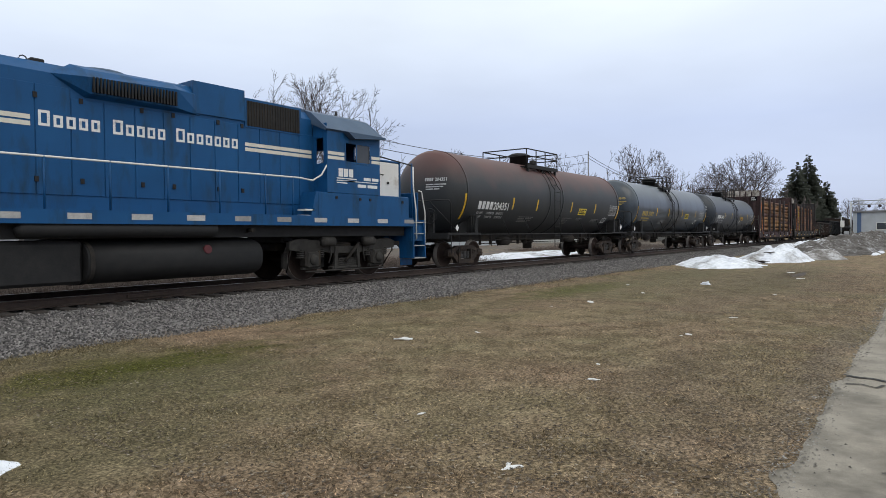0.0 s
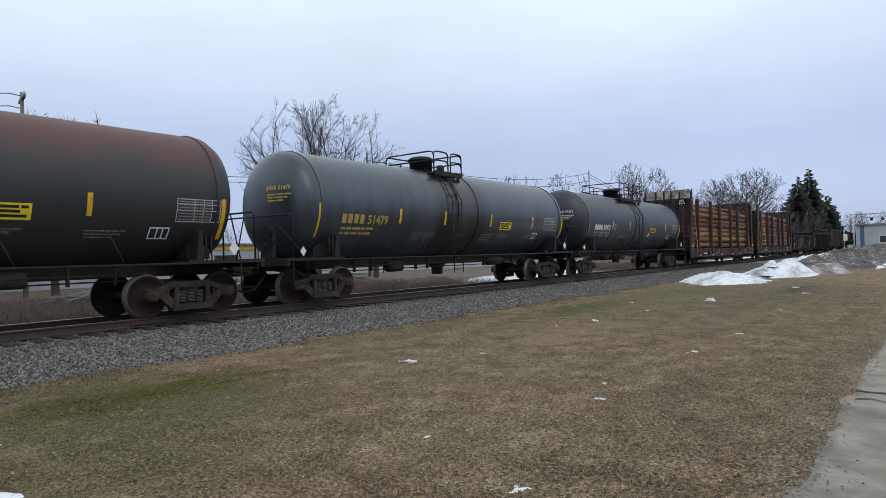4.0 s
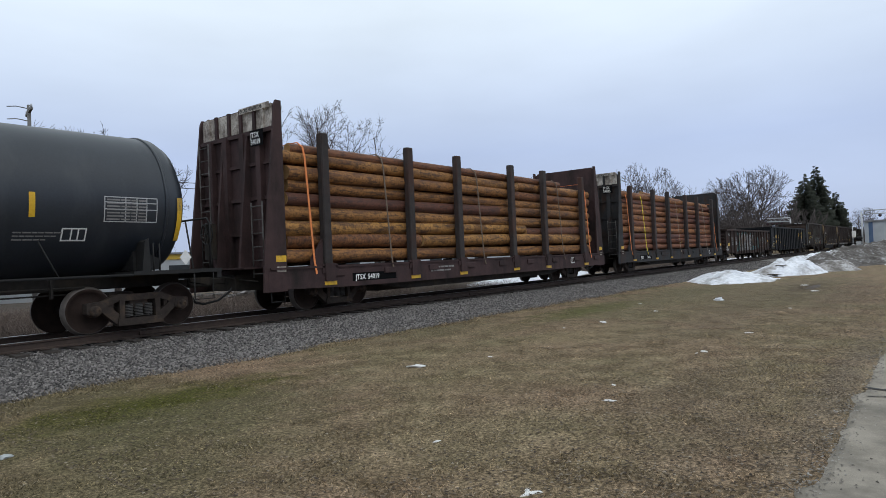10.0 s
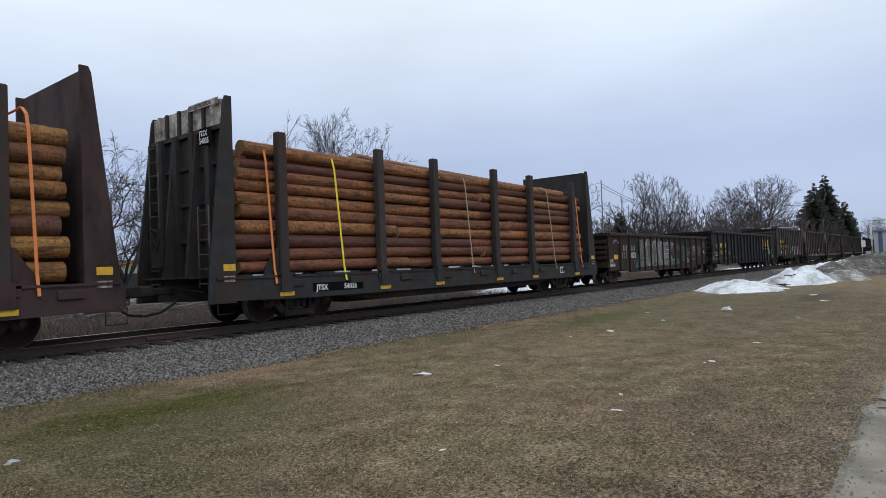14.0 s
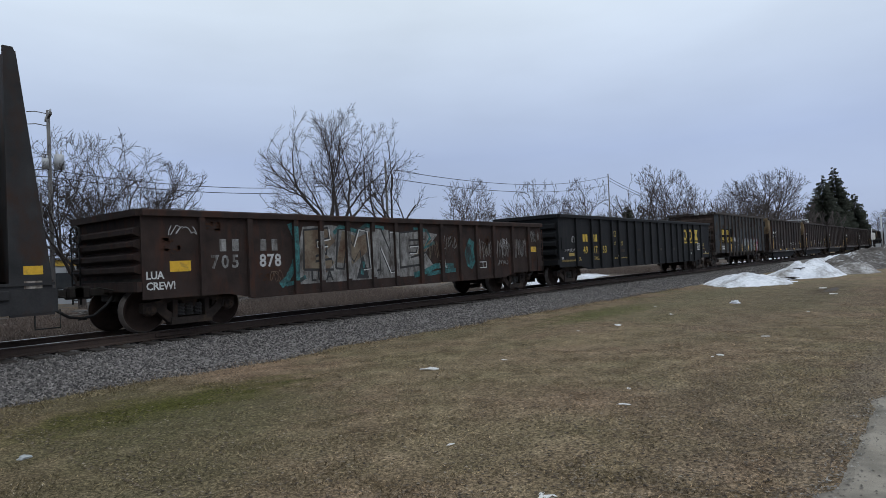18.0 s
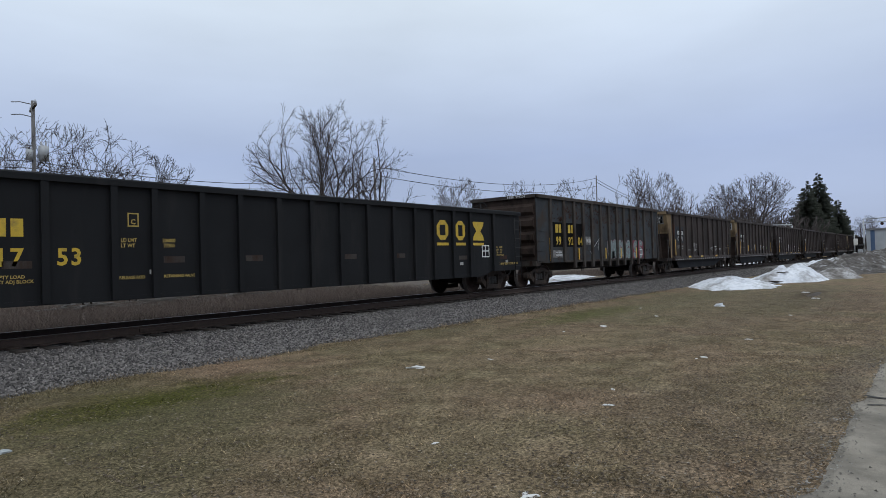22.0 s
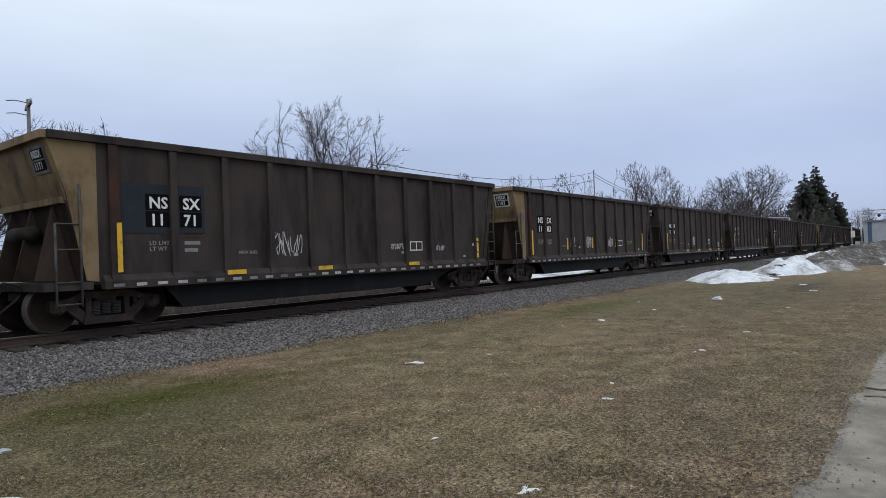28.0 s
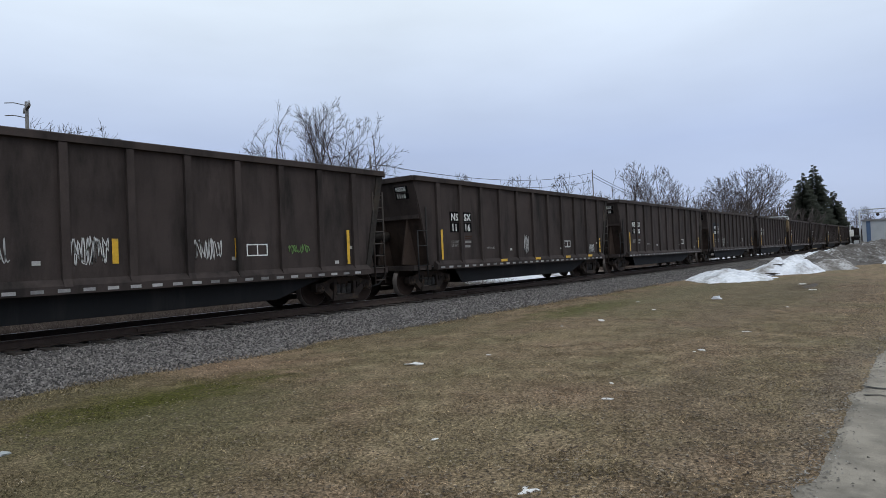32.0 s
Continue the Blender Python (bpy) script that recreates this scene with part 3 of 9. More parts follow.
def rusty_tank_material():
    """Black tank whose upper half has weathered to a thin brown rust."""
    m = surface("rust_topped_black_tank", [(0.015, 0.0165, 0.018), (0.027, 0.0285, 0.030)], 0.55, grain=1.2, bump=0.05, fine=25, stain=(0.034, 0.029, 0.027), stain_amount=0.45, stain_scale=0.8)
    n, l = m.node_tree.nodes, m.node_tree.links
    bsdf = n["Principled BSDF"]
    co, sep, add, rag, rng, mix = (n.new("ShaderNode" + k) for k in ("TexCoord", "SeparateXYZ", "Math", "TexNoise", "MapRange", "Mix"))
    rag.inputs["Scale"].default_value, rag.inputs["Detail"].default_value = 0.9, 7
    l.new(co.outputs["Object"], sep.inputs["Vector"])
    l.new(co.outputs["Object"], rag.inputs["Vector"])
    add.operation, add.inputs[1].default_value = "MULTIPLY_ADD", 1.3
    l.new(rag.outputs["Fac"], add.inputs[0])
    l.new(sep.outputs["Z"], add.inputs[2])
    rng.inputs["From Min"].default_value, rng.inputs["From Max"].default_value, rng.inputs["To Max"].default_value = 3.50, 4.65, 0.92
    l.new(add.outputs["Value"], rng.inputs["Value"])
    mix.data_type = "RGBA"
    mix.inputs["B"].default_value = (0.098, 0.032, 0.025, 1)
    l.new(rng.outputs["Result"], mix.inputs["Factor"])
    l.new(n["Color Ramp"].outputs["Color"], mix.inputs["A"])
    l.new(mix.outputs["Result"], bsdf.inputs["Base Color"])
    return m


M["tank_rust"] = rusty_tank_material()


# ---- mesh tools ----
def bm_new():
    return bmesh.new()


def box(bm, x0, x1, y0, y1, z0, z1, bevel=0.0, mat=0):
    v = [bm.verts.new((x, y, z)) for x in (x0, x1) for y in (y0, y1) for z in (z0, z1)]
    fs = [bm.faces.new([v[i] for i in q]) for q in ((0, 1, 3, 2), (4, 6, 7, 5), (0, 4, 5, 1), (2, 3, 7, 6), (0, 2, 6, 4), (1, 5, 7, 3))]
    for f in fs:
        f.material_index = mat
    if bevel:
        es = list({e for f in fs for e in f.edges})
        bmesh.ops.bevel(bm, geom=es, offset=bevel, segments=1, affect="EDGES")
    return bm


def tube(bm, points, r=0.02, sides=6, r_end=None, cap=True, mat=0):
    """A round bar through the points."""
    pts = [Vector(p) for p in points]
    rings = []
    for i, p in enumerate(pts):
        d = ((pts[min(i + 1, len(pts) - 1)] - pts[max(i - 1, 0)])).normalized()
        side = d.cross(Vector((0, 0, 1)) if abs(d.z) < 0.9 else Vector((1, 0, 0))).normalized()
        up = side.cross(d)
        rr = r if r_end is None else r + (r_end - r) * i / (len(pts) - 1)
        rings.append([bm.verts.new(p + rr * (math.cos(a) * side + math.sin(a) * up)) for a in (math.tau * k / sides for k in range(sides))])
    for a, b in zip(rings, rings[1:]):
        for k in range(sides):
            f = bm.faces.new((a[k], a[(k + 1) % sides], b[(k + 1) % sides], b[k]))
            f.smooth, f.material_index = sides > 5, mat
    if cap:
        for ring, turn in ((rings[0], True), (rings[-1], False)):
            f = bm.faces.new(ring[::-1] if turn else ring)
            f.material_index = mat
    return bm


def slab(bm, outline, y0, y1, mat=0):
    """A plate with an outline in x and z, from y0 to y1."""
    a = [bm.verts.new((x, y0, z)) for x, z in outline]
    b = [bm.verts.new((x, y1, z)) for x, z in outline]
    n = len(a)
    fs = [bm.faces.new(a), bm.faces.new(b[::-1])]
    fs += [bm.faces.new((a[i], b[i], b[(i + 1) % n], a[(i + 1) % n])) for i in range(n)]
    for f in fs:
        f.material_index = mat
    return bm


def beam(bm, outline, x0, x1, mat=0):
    """A bar along x with a section in y and z."""
    a = [bm.verts.new((x0, y, z)) for y, z in outline]
    b = [bm.verts.new((x1, y, z)) for y, z in outline]
    n = len(a)
    fs = [bm.faces.new(a), bm.faces.new(b[::-1])]
    fs += [bm.faces.new((a[i], b[i], b[(i + 1) % n], a[(i + 1) % n])) for i in range(n)]
    for f in fs:
        f.material_index = mat
    return bm


def lathe(bm, profile, sides=40, axis="x", centre=(0, 0, 0), mats=None, smooth=True):
    """Turns a profile of (place along the axis, radius) round the axis."""
    rings = []
    for s, r in profile:
        ring = []
        for k in range(sides):
            a = math.tau * k / sides
            u, w = r * math.cos(a), r * math.sin(a)
            p = {"x": (s, u, w), "y": (u, s, w), "z": (u, w, s)}[axis]
            ring.append(bm.verts.new(Vector(p) + Vector(centre)))
        rings.append(ring)
    for i, (a, b) in enumerate(zip(rings, rings[1:])):
        for k in range(sides):
            f = bm.faces.new((a[k], a[(k + 1) % sides], b[(k + 1) % sides], b[k]))
            f.smooth = smooth
            f.material_index = mats[i] if mats else 0
    for ring, turn in ((rings[0], True), (rings[-1], False)):
        if len({tuple(v.co) for v in ring}) == sides:
            bm.faces.new(ring[::-1] if turn else ring)
    return bm


def finish(name, bm, materials):
    bmesh.ops.recalc_face_normals(bm, faces=bm.faces)
    me = bpy.data.meshes.new(name)
    bm.to_mesh(me)
    bm.free()
    for m in materials if isinstance(materials, (list, tuple)) else [materials]:
        me.materials.append(M[m])
    return me


def part(name, bm, material, parent, label="", at=None):
    """One mesh object under a thing or a part."""
    ob = new(name, finish(name, bm, material))
    ob.parent = parent
    if at is not None:
        ob.matrix_basis = at
    return tagged(ob, label)


def again(ob, parent, at):
    """The same mesh once more as another part."""
    o = new(ob.name.split(".")[0], ob.data)
    o.parent, o.matrix_basis = parent, at
    if "label" in ob:
        o["label"] = ob["label"]
    return o


def thing(name, label, category, group="", kind="", at=None):
    ob = new(name)
    ob.empty_display_size = 0.3
    if at is not None:
        ob.matrix_basis = at
    return tagged(ob, label, category, group, kind)


def lettering(text, height, narrow=1.0, spacing=1.0):
    """A flat mesh of letters: x along the line, y up, from the lower left corner."""
    cu = bpy.data.curves.new("text", "FONT")
    cu.body, cu.size, cu.space_character, cu.resolution_u, cu.offset = text, height * 1.38, spacing, 2, height * 0.035
    ob = bpy.data.objects.new("text", cu)
    scene.collection.objects.link(ob)
    me = bpy.data.meshes.new_from_object(ob.evaluated_get(bpy.context.evaluated_depsgraph_get()))
    bpy.data.objects.remove(ob)
    bpy.data.curves.remove(cu)
    bm = bmesh.new()
    bm.from_mesh(me)
    bpy.data.meshes.remove(me)
    for v in bm.verts:
        v.co.x *= narrow
    return bm


def blocks(count, height, width=0.55, gap=0.25, ring=False):
    """A company's letters as plain blocks, one each."""
    bm = bmesh.new()
    x, w, s = 0.0, width * height, 0.22 * height
    for i in range(count):
        if ring:
            for a, b, c, d in ((x, x + w, 0, s), (x, x + w, height - s, height), (x, x + s, s, height - s), (x + w - s, x + w, s, height - s)):
                bm.faces.new([bm.verts.new((p, q, 0)) for p, q in ((a, c), (b, c), (b, d), (a, d))])
        else:
            bm.faces.new([bm.verts.new((p, q, 0)) for p, q in ((x, 0), (x + w, 0), (x + w, height), (x, height))])
        x += w + gap * height
    return bm


def bars(widths, height, pitch):
    """Lines of small print as plain bars; each row is a list of bar lengths."""
    bm = bmesh.new()
    for i, row in enumerate(widths):
        x = 0.0
        for w in row:
            bm.faces.new([bm.verts.new((p, q, 0)) for p, q in ((x, -i * pitch), (x + w, -i * pitch), (x + w, -i * pitch + height), (x, -i * pitch + height))])
            x += w + height * 0.6
    return bm


def rect(w, h):
    bm = bmesh.new()
    bm.faces.new([bm.verts.new((p, q, 0)) for p, q in ((0, 0), (w, 0), (w, h), (0, h))])
    return bm


def frame_lines(w, h, s, splits=()):
    """An outlined box, with dividing lines at (x or None, y or None)."""
    bm = bmesh.new()
    lines = [(0, w, 0, s), (0, w, h - s, h), (0, s, s, h - s), (w - s, w, s, h - s)]
    for x, y in splits:
        lines.append((x, x + s, s, h - s) if y is None else (s, w - s, y, y + s))
    for a, b, c, d in lines:
        bm.faces.new([bm.verts.new((p, q, 0)) for p, q in ((a, c), (b, c), (b, d), (a, d))])
    return bm


def on_side(bm, x, z, y):
    """Stands a flat mesh on a side that faces -y, its lower left corner at x, z."""
    for v in bm.verts:
        v.co = Vector((x + v.co.x, y - v.co.z, z + v.co.y))
    return bm


def on_shell(bm, x, z, zc, r, lift=0.006):
    """Wraps a flat mesh on the -y side of a tank that lies along x."""
    bmesh.ops.triangulate(bm, faces=bm.faces[:])
    lo, hi = min(v.co.y for v in bm.verts), max(v.co.y for v in bm.verts)
    for k in range(1, int((hi - lo) / 0.07) + 1):
        bmesh.ops.bisect_plane(bm, geom=bm.verts[:] + bm.edges[:] + bm.faces[:], plane_co=(0, lo + 0.07 * k, 0), plane_no=(0, 1, 0))
    for v in bm.verts:
        h = z + v.co.y - zc
        v.co = Vector((x + v.co.x, -math.sqrt(max(r * r - h * h, 0.01)) - lift, z + v.co.y))
    return bm


def stroke(points, width):
    """A painted stroke through points of a flat mesh."""
    bm = bmesh.new()
    pts = [Vector((*p, 0)) for p in points]
    last = None
    for i, p in enumerate(pts):
        d = (pts[min(i + 1, len(pts) - 1)] - pts[max(i - 1, 0)]).normalized()
        s = Vector((-d.y, d.x, 0)) * width / 2
        pair = (bm.verts.new(p - s), bm.verts.new(p + s))
        if last:
            bm.faces.new((last[0], pair[0], pair[1], last[1]))
        last = pair
    return bm


def join(*bms):
    out = bmesh.new()
    for b in bms:
        me = bpy.data.meshes.new("t")
        b.to_mesh(me)
        b.free()
        out.from_mesh(me)
        bpy.data.meshes.remove(me)
    return out


def scribble(rng, w, h, strokes=7, width=0.03):
    """A spray tag that cannot be read: loops and slashes in a box of that size."""
    pts = []
    for i in range(strokes):
        x0 = w * (i + 0.5) / strokes
        a0, turns, tall = rng.uniform(0, 6), rng.uniform(2.5, 5), rng.uniform(0.25, 0.46)
        for k in range(7):
            a = a0 + turns * k / 6
            pts.append((x0 + w / strokes * (0.55 * math.cos(a) + 0.25 * (k / 6 - 0.5)), h * (0.5 + tall * math.sin(a * 1.3 + i))))
    return stroke(pts, width)


# ---- running gear shared by the cars ----
WHEEL_R = 0.457
SPIN = []          # wheelsets that turn: (object, rest place, radius)


def wheelset_mesh(r=WHEEL_R):
    bm = bm_new()
    for s in (-1, 1):
        prof = [(0.66, 0.0), (0.66, 0.11), (0.675, 0.17), (0.70, 0.30), (0.685, 0.36), (0.68, r + 0.025), (0.712, r + 0.028), (0.724, r + 0.002), (0.815, r - 0.006), (0.819, r - 0.022), (0.818, 0.385),
                (0.79, 0.365), (0.755, 0.28), (0.775, 0.16), (0.815, 0.13), (0.815, 0.085), (0.83, 0.08), (0.83, 0.0)]
        prof = [(p, q * r / WHEEL_R) for p, q in prof]
        lathe(bm, [(s * p, q) for p, q in prof], 32, "y", mats=[0, 0, 0, 0, 0, 1, 1, 1, 1, 0, 0, 0, 0, 0, 0, 0, 0])
    lathe(bm, [(-0.66, 0.085), (0.66, 0.085)], 12, "y")
    return finish("wheelset", bm, ["wheel", "tread"])


def side_frame_mesh():
    """Cast side frame with two bearing jaws, arched top, and a spring window."""
    bm = bm_new()
    top = [(-1.0, 0.61), (-0.72, 0.64), (-0.46, 0.75), (0.46, 0.75), (0.72, 0.64), (1.0, 0.61), (1.03, 0.50), (0.76, 0.49), (0.43, 0.62), (-0.43, 0.62), (-0.76, 0.49), (-1.03, 0.50)]
    slab(bm, top, -0.085, 0.085)
    slab(bm, [(-0.47, 0.13), (0.47, 0.13), (0.45, 0.27), (-0.45, 0.27)], -0.13, 0.13)
    for s in (-1, 1):
        slab(bm, [(s * 0.45, 0.14), (s * 0.84, 0.50), (s * 0.68, 0.58), (s * 0.33, 0.29)], -0.08, 0.08)
        slab(bm, [(s * 0.32, 0.26), (s * 0.42, 0.26), (s * 0.42, 0.64), (s * 0.31, 0.64)], -0.10, 0.10)
        slab(bm, [(s * 1.04, 0.61), (s * 0.76, 0.61), (s * 0.73, 0.43), (s * 0.79, 0.41), (s * 0.81, 0.53), (s * 0.97, 0.53), (s * 0.99, 0.39), (s * 1.05, 0.42)], -0.10, 0.10)
        slab(bm, [(s * 0.52, 0.30), (s * 0.60, 0.37), (s * 0.60, 0.60), (s * 0.52, 0.62)], -0.05, 0.05)
    return finish("side_frame", bm, "truck")


def bearing_mesh():
    bm = lathe(bm_new(), [(-0.16, 0.0), (-0.16, 0.07), (-0.15, 0.10), (-0.05, 0.125), (0.08, 0.125), (0.08, 0.0)], 14, "y")
    for k in range(3):
        a = math.tau * k / 3 + 0.5
        lathe(bm, [(-0.185, 0.016), (-0.155, 0.016)], 6, "y", (0.055 * math.cos(a), 0, 0.055 * math.sin(a)))
    return finish("bearing", bm, "truck")


def spring_mesh():
    bm = bm_new()
    prof = [(0.30 + 0.031 * i / 2, 0.072 if i % 2 else 0.094) for i in range(17)]
    lathe(bm, prof, 12, "z", smooth=False)
    return finish("coil_spring", bm, "pale_steel")


BOGIE = {"wheelset": wheelset_mesh(), "frame": side_frame_mesh(), "bearing": bearing_mesh(), "spring": spring_mesh()}


def bogie(car, x, turning=True):
    """A two-axle freight truck under a car, its middle at x."""
    bm = bm_new()
    box(bm, -0.20, 0.20, -1.02, 1.02, 0.44, 0.66, 0.03)
    box(bm, -0.28, 0.28, -0.30, 0.30, 0.66, 0.78, 0.03)
    for s in (-1, 1):      # brake beams and rigging
        tube(bm, [(s * 0.42, -0.72, 0.36), (s * 0.42, 0.72, 0.36)], 0.04)
        tube(bm, [(s * 0.42, 0, 0.36), (0, 0.1, 0.5)], 0.025)
    bolster = part("truck", bm, "truck", car, at=pose(x, 0, 0))
    for s in (-1, 1):
        for key, nm, m in (("frame", "side_frame", pose(0, s * 0.995, 0)), *(("spring", "coil_spring", pose(cx, s * 0.995, 0)) for cx in (-0.2, 0.0, 0.2))):
            o = new(nm, BOGIE[key])
            o.parent, o.matrix_basis = bolster, m
        for ax in (-0.89, 0.89):
            o = new("bearing", BOGIE["bearing"])
            o.parent, o.matrix_basis = bolster, pose(ax, s * 0.995, WHEEL_R, 0, 0, 0 if s < 0 else 180)
    for ax in (-0.89, 0.89):
        o = new("wheelset", BOGIE["wheelset"])
        o.parent, o.matrix_basis = bolster, pose(ax, 0, WHEEL_R)
        if turning:
            SPIN.append((o, (ax, 0, WHEEL_R), WHEEL_R))
    return bolster


def coupler(car, x, s, reach):
    """Coupler, its striker and the air hose at the end s of a car."""
    bm = bm_new()
    box(bm, x, x + s * (reach - 0.12), -0.08, 0.08, 0.80, 0.96, 0.02)
    box(bm, x + s * (reach - 0.30), x + s * (reach + 0.04), -0.15, 0.10, 0.76, 1.02, 0.04)
    part("coupler", bm, "grime", car)
    part("uncoupling_lever", tube(bm_new(), [(x + s * 0.08, -1.3, 0.84), (x + s * 0.12, -0.5, 0.90), (x + s * 0.35, -0.2, 0.98)], 0.016), "grime", car)
    bm = tube(bm_new(), [(x + s * 0.05, -0.32, 0.80), (x + s * 0.20, -0.34, 0.62), (x + s * (reach * 0.6), -0.3, 0.42), (x + s * reach, -0.24, 0.36)], 0.03)
    part("air_hose", bm, "black", car)


def ladder(car, x, y, z0, z1, wide=0.42, along="x", step=0.38, material="black", name="ladder", r=0.014):
    bm = bm_new()
    n = max(2, round((z1 - z0) / step))
    def pt(a, z):
        return (x + a, y, z) if along == "x" else (x, y + a, z)
    for a in (0, wide):
        tube(bm, [pt(a, z0), pt(a, z1)], r * 1.3, 6)
    for i in range(n + 1):
        z = z0 + (z1 - z0) * (i + 0.3) / (n + 0.6)
        tube(bm, [pt(0, z), pt(wide, z)], r, 5)
    return part(name, bm, material, car)


def grab(car, points, r=0.014, material="black", name="grab_iron"):
    return part(name, tube(bm_new(), points, r, 6), material, car)


def brake_wheel(car, x, y, z, material="black"):
    bm = bm_new()
    ring = [(x, y + 0.26 * math.cos(a), z + 0.26 * math.sin(a)) for a in (math.tau * k / 16 for k in range(17))]
    tube(bm, ring, 0.018, 5, cap=False)
    for k in range(5):
        a = math.tau * k / 5
        tube(bm, [(x, y, z), (x, y + 0.26 * math.cos(a), z + 0.26 * math.sin(a))], 0.012, 5)
    return part("brake_wheel", bm, material, car)


# ---- tank cars ----
TRAIN = []         # (car, place of its middle along the train at the start)


def curved_rail(points, r=0.02):
    return tube(bm_new(), points, r, 6)


def tank_car(u, label, paint, number, letter_material, turning=True, round_rails=False, plat=(-1.85, -0.52, 0.05, 1.22), zt=4.78, rung_x=-0.41, strips=(), strip_z=2.23, plac=1.9, table_x=5.6, lube_x=5.0, weights=(), plate=False):
    car = thing("tank_car", label, "tank car", "tank cars of the train")
    TRAIN.append((car, u))
    zc, r, half = 2.62, 1.49, 7.55
    p0, p1, p2, p3 = plat
    bm = bm_new()
    prof = [(-half + 0.0, 0.001), (-half + 0.02, 0.35), (-half + 0.09, 0.75), (-half + 0.22, 1.10), (-half + 0.42, 1.38), (-half + 0.62, 1.49), (-half + 0.80, r)]
    rows = prof + [(-a, b) for a, b in prof[::-1]]
    lathe(bm, rows, 96, "x", (0, 0, zc))
    shell = part("tank_shell", bm, paint, car)
    for x in (-half + 0.80, -0.62, 0.55, half - 0.80):     # weld bands
        part("weld_band", lathe(bm_new(), [(x - 0.03, r + 0.016), (x - 0.02, r + 0.026), (x + 0.02, r + 0.026), (x + 0.03, r + 0.016)], 64, "x", (0, 0, zc)), paint, car)
    # underframe
    bm = bm_new()
    box(bm, -half - 0.1, half + 0.1, -0.28, 0.28, 0.86, 1.18, 0.02)
    part("centre_sill", bm, "grime", car)
    for s in (-1, 1):
        bm = bm_new()
        slab(bm, [(s * 6.75, 1.22), (s * 6.20, 1.22), (s * 6.20, 1.70), (s * 6.75, 1.45)], -1.10, 1.10)
        part("saddle", bm, "black", car)
        for sy in (-1, 1):
            x0 = s * 6.27
            part("saddle_plate", slab(bm_new(), [(x0 - 0.09, 1.16), (x0 + 0.09, 1.16), (x0 + 0.06, 1.86), (x0 - 0.02, 1.80)], sy * 1.48 - 0.03, sy * 1.48 + 0.03), "black", car)
            part("saddle_web", slab(bm_new(), [(x0 - 0.02, 1.20), (x0 + 0.02, 1.20), (x0 + 0.02, 1.82), (x0 - 0.02, 1.78)], min(sy * 1.12, sy * 1.46), max(sy * 1.12, sy * 1.46)), "black", car)
        bm = bm_new()
        box(bm, s * 7.95, s * 6.0, -1.52, 1.52, 1.12, 1.20)
        box(bm, s * 7.95, s * 7.85, -1.5, 1.5, 1.0, 1.12)
        part("end_platform", bm, "black", car)
        for sy in (-1, 1):
            part("end_brace", curved_rail([(s * 7.70, sy * 0.55, 2.28), (s * 7.3, sy * 1.48, 1.2)], 0.018), "black", car)
            part("corner_grab", curved_rail([(s * 6.55, sy * 1.50, 1.2), (s * 6.55, sy * 1.50, 1.75), (s * 6.42, sy * 1.50, 1.75), (s * 6.42, sy * 1.50, 1.2)], 0.016), "black", car)
            part("sill_step", join(tube(bm_new(), [(s * 7.3, sy * 1.5, 1.1), (s * 7.3, sy * 1.5, 0.55), (s * 7.75, sy * 1.5, 0.55), (s * 7.75, sy * 1.5, 1.1)], 0.016)), "black", car)
        pts = [(s * 7.72, -1.46, 1.2), (s * 7.72, -1.46, 2.18), (s * 7.72, -1.38, 2.30), (s * 7.72, 1.38, 2.30), (s * 7.72, 1.46, 2.18), (s * 7.72, 1.46, 1.2)]
        part("end_handrail", curved_rail(pts, 0.024), "black", car)
        coupler(car, s * (half + 0.1), s, 0.62)
        bogie(car, s * 6.33, turning)
    for sy in (-1, 1):      # running rail along each flank with its struts
        bm = tube(bm_new(), [(-6.0, sy * 1.50, 1.13), (6.0, sy * 1.50, 1.13)], 0.03)
        part("flank_rail", bm, "black", car)
        for x in (-4.3, -2.6, 2.5, 4.4):
            part("strut", tube(bm_new(), [(x, sy * 1.33, 1.80), (x + 0.26, sy * 1.49, 1.13)], 0.016), "black", car)
        ladder(car, rung_x, sy * 1.58, 0.58, 3.0, 0.50)
        bm = bm_new()
        for a in (0.0, 0.50):
            x = rung_x + a
            tube(bm, [(x, sy * 1.58, 3.0)] + [(x, sy * (r + 0.06) * math.cos(b), zc + (r + 0.06) * math.sin(b)) for b in (0.35, 0.6, 0.85, 1.1, 1.3)], 0.018)
        for b in (0.38, 0.62, 0.86, 1.08):
            x = rung_x
            tube(bm, [(x, sy * (r + 0.06) * math.cos(b), zc + (r + 0.06) * math.sin(b)), (x + 0.50, sy * (r + 0.06) * math.cos(b), zc + (r + 0.06) * math.sin(b))], 0.014, 5)
        part("curved_ladder", bm, "black", car)
    # valves and pipes below
    bm = bm_new()
    tube(bm, [(-5.4, -0.75, 0.93), (5.4, -0.75, 0.93)], 0.022)
    tube(bm, [(-5.2, -0.5, 0.78), (5.2, -0.5, 0.80)], 0.018)
    part("brake_pipe", bm, "grime", car)
    part("outlet_valve", lathe(bm_new(), [(0.50, 0.13), (0.50, 0.2), (0.72, 0.2), (0.78, 0.28), (1.25, 0.32)], 16, "z", (0, 0, 0)), "grime", car)
    part("brake_cylinder", lathe(bm_new(), [(-3.3, 0.0), (-3.3, 0.17), (-2.7, 0.17), (-2.7, 0.0)], 16, "x", (0, -0.6, 0.86)), "grime", car)
    part("air_reservoir", lathe(bm_new(), [(2.3, 0.0), (2.36, 0.16), (3.2, 0.16), (3.26, 0.0)], 16, "x", (0, -0.6, 0.9)), "grime", car)
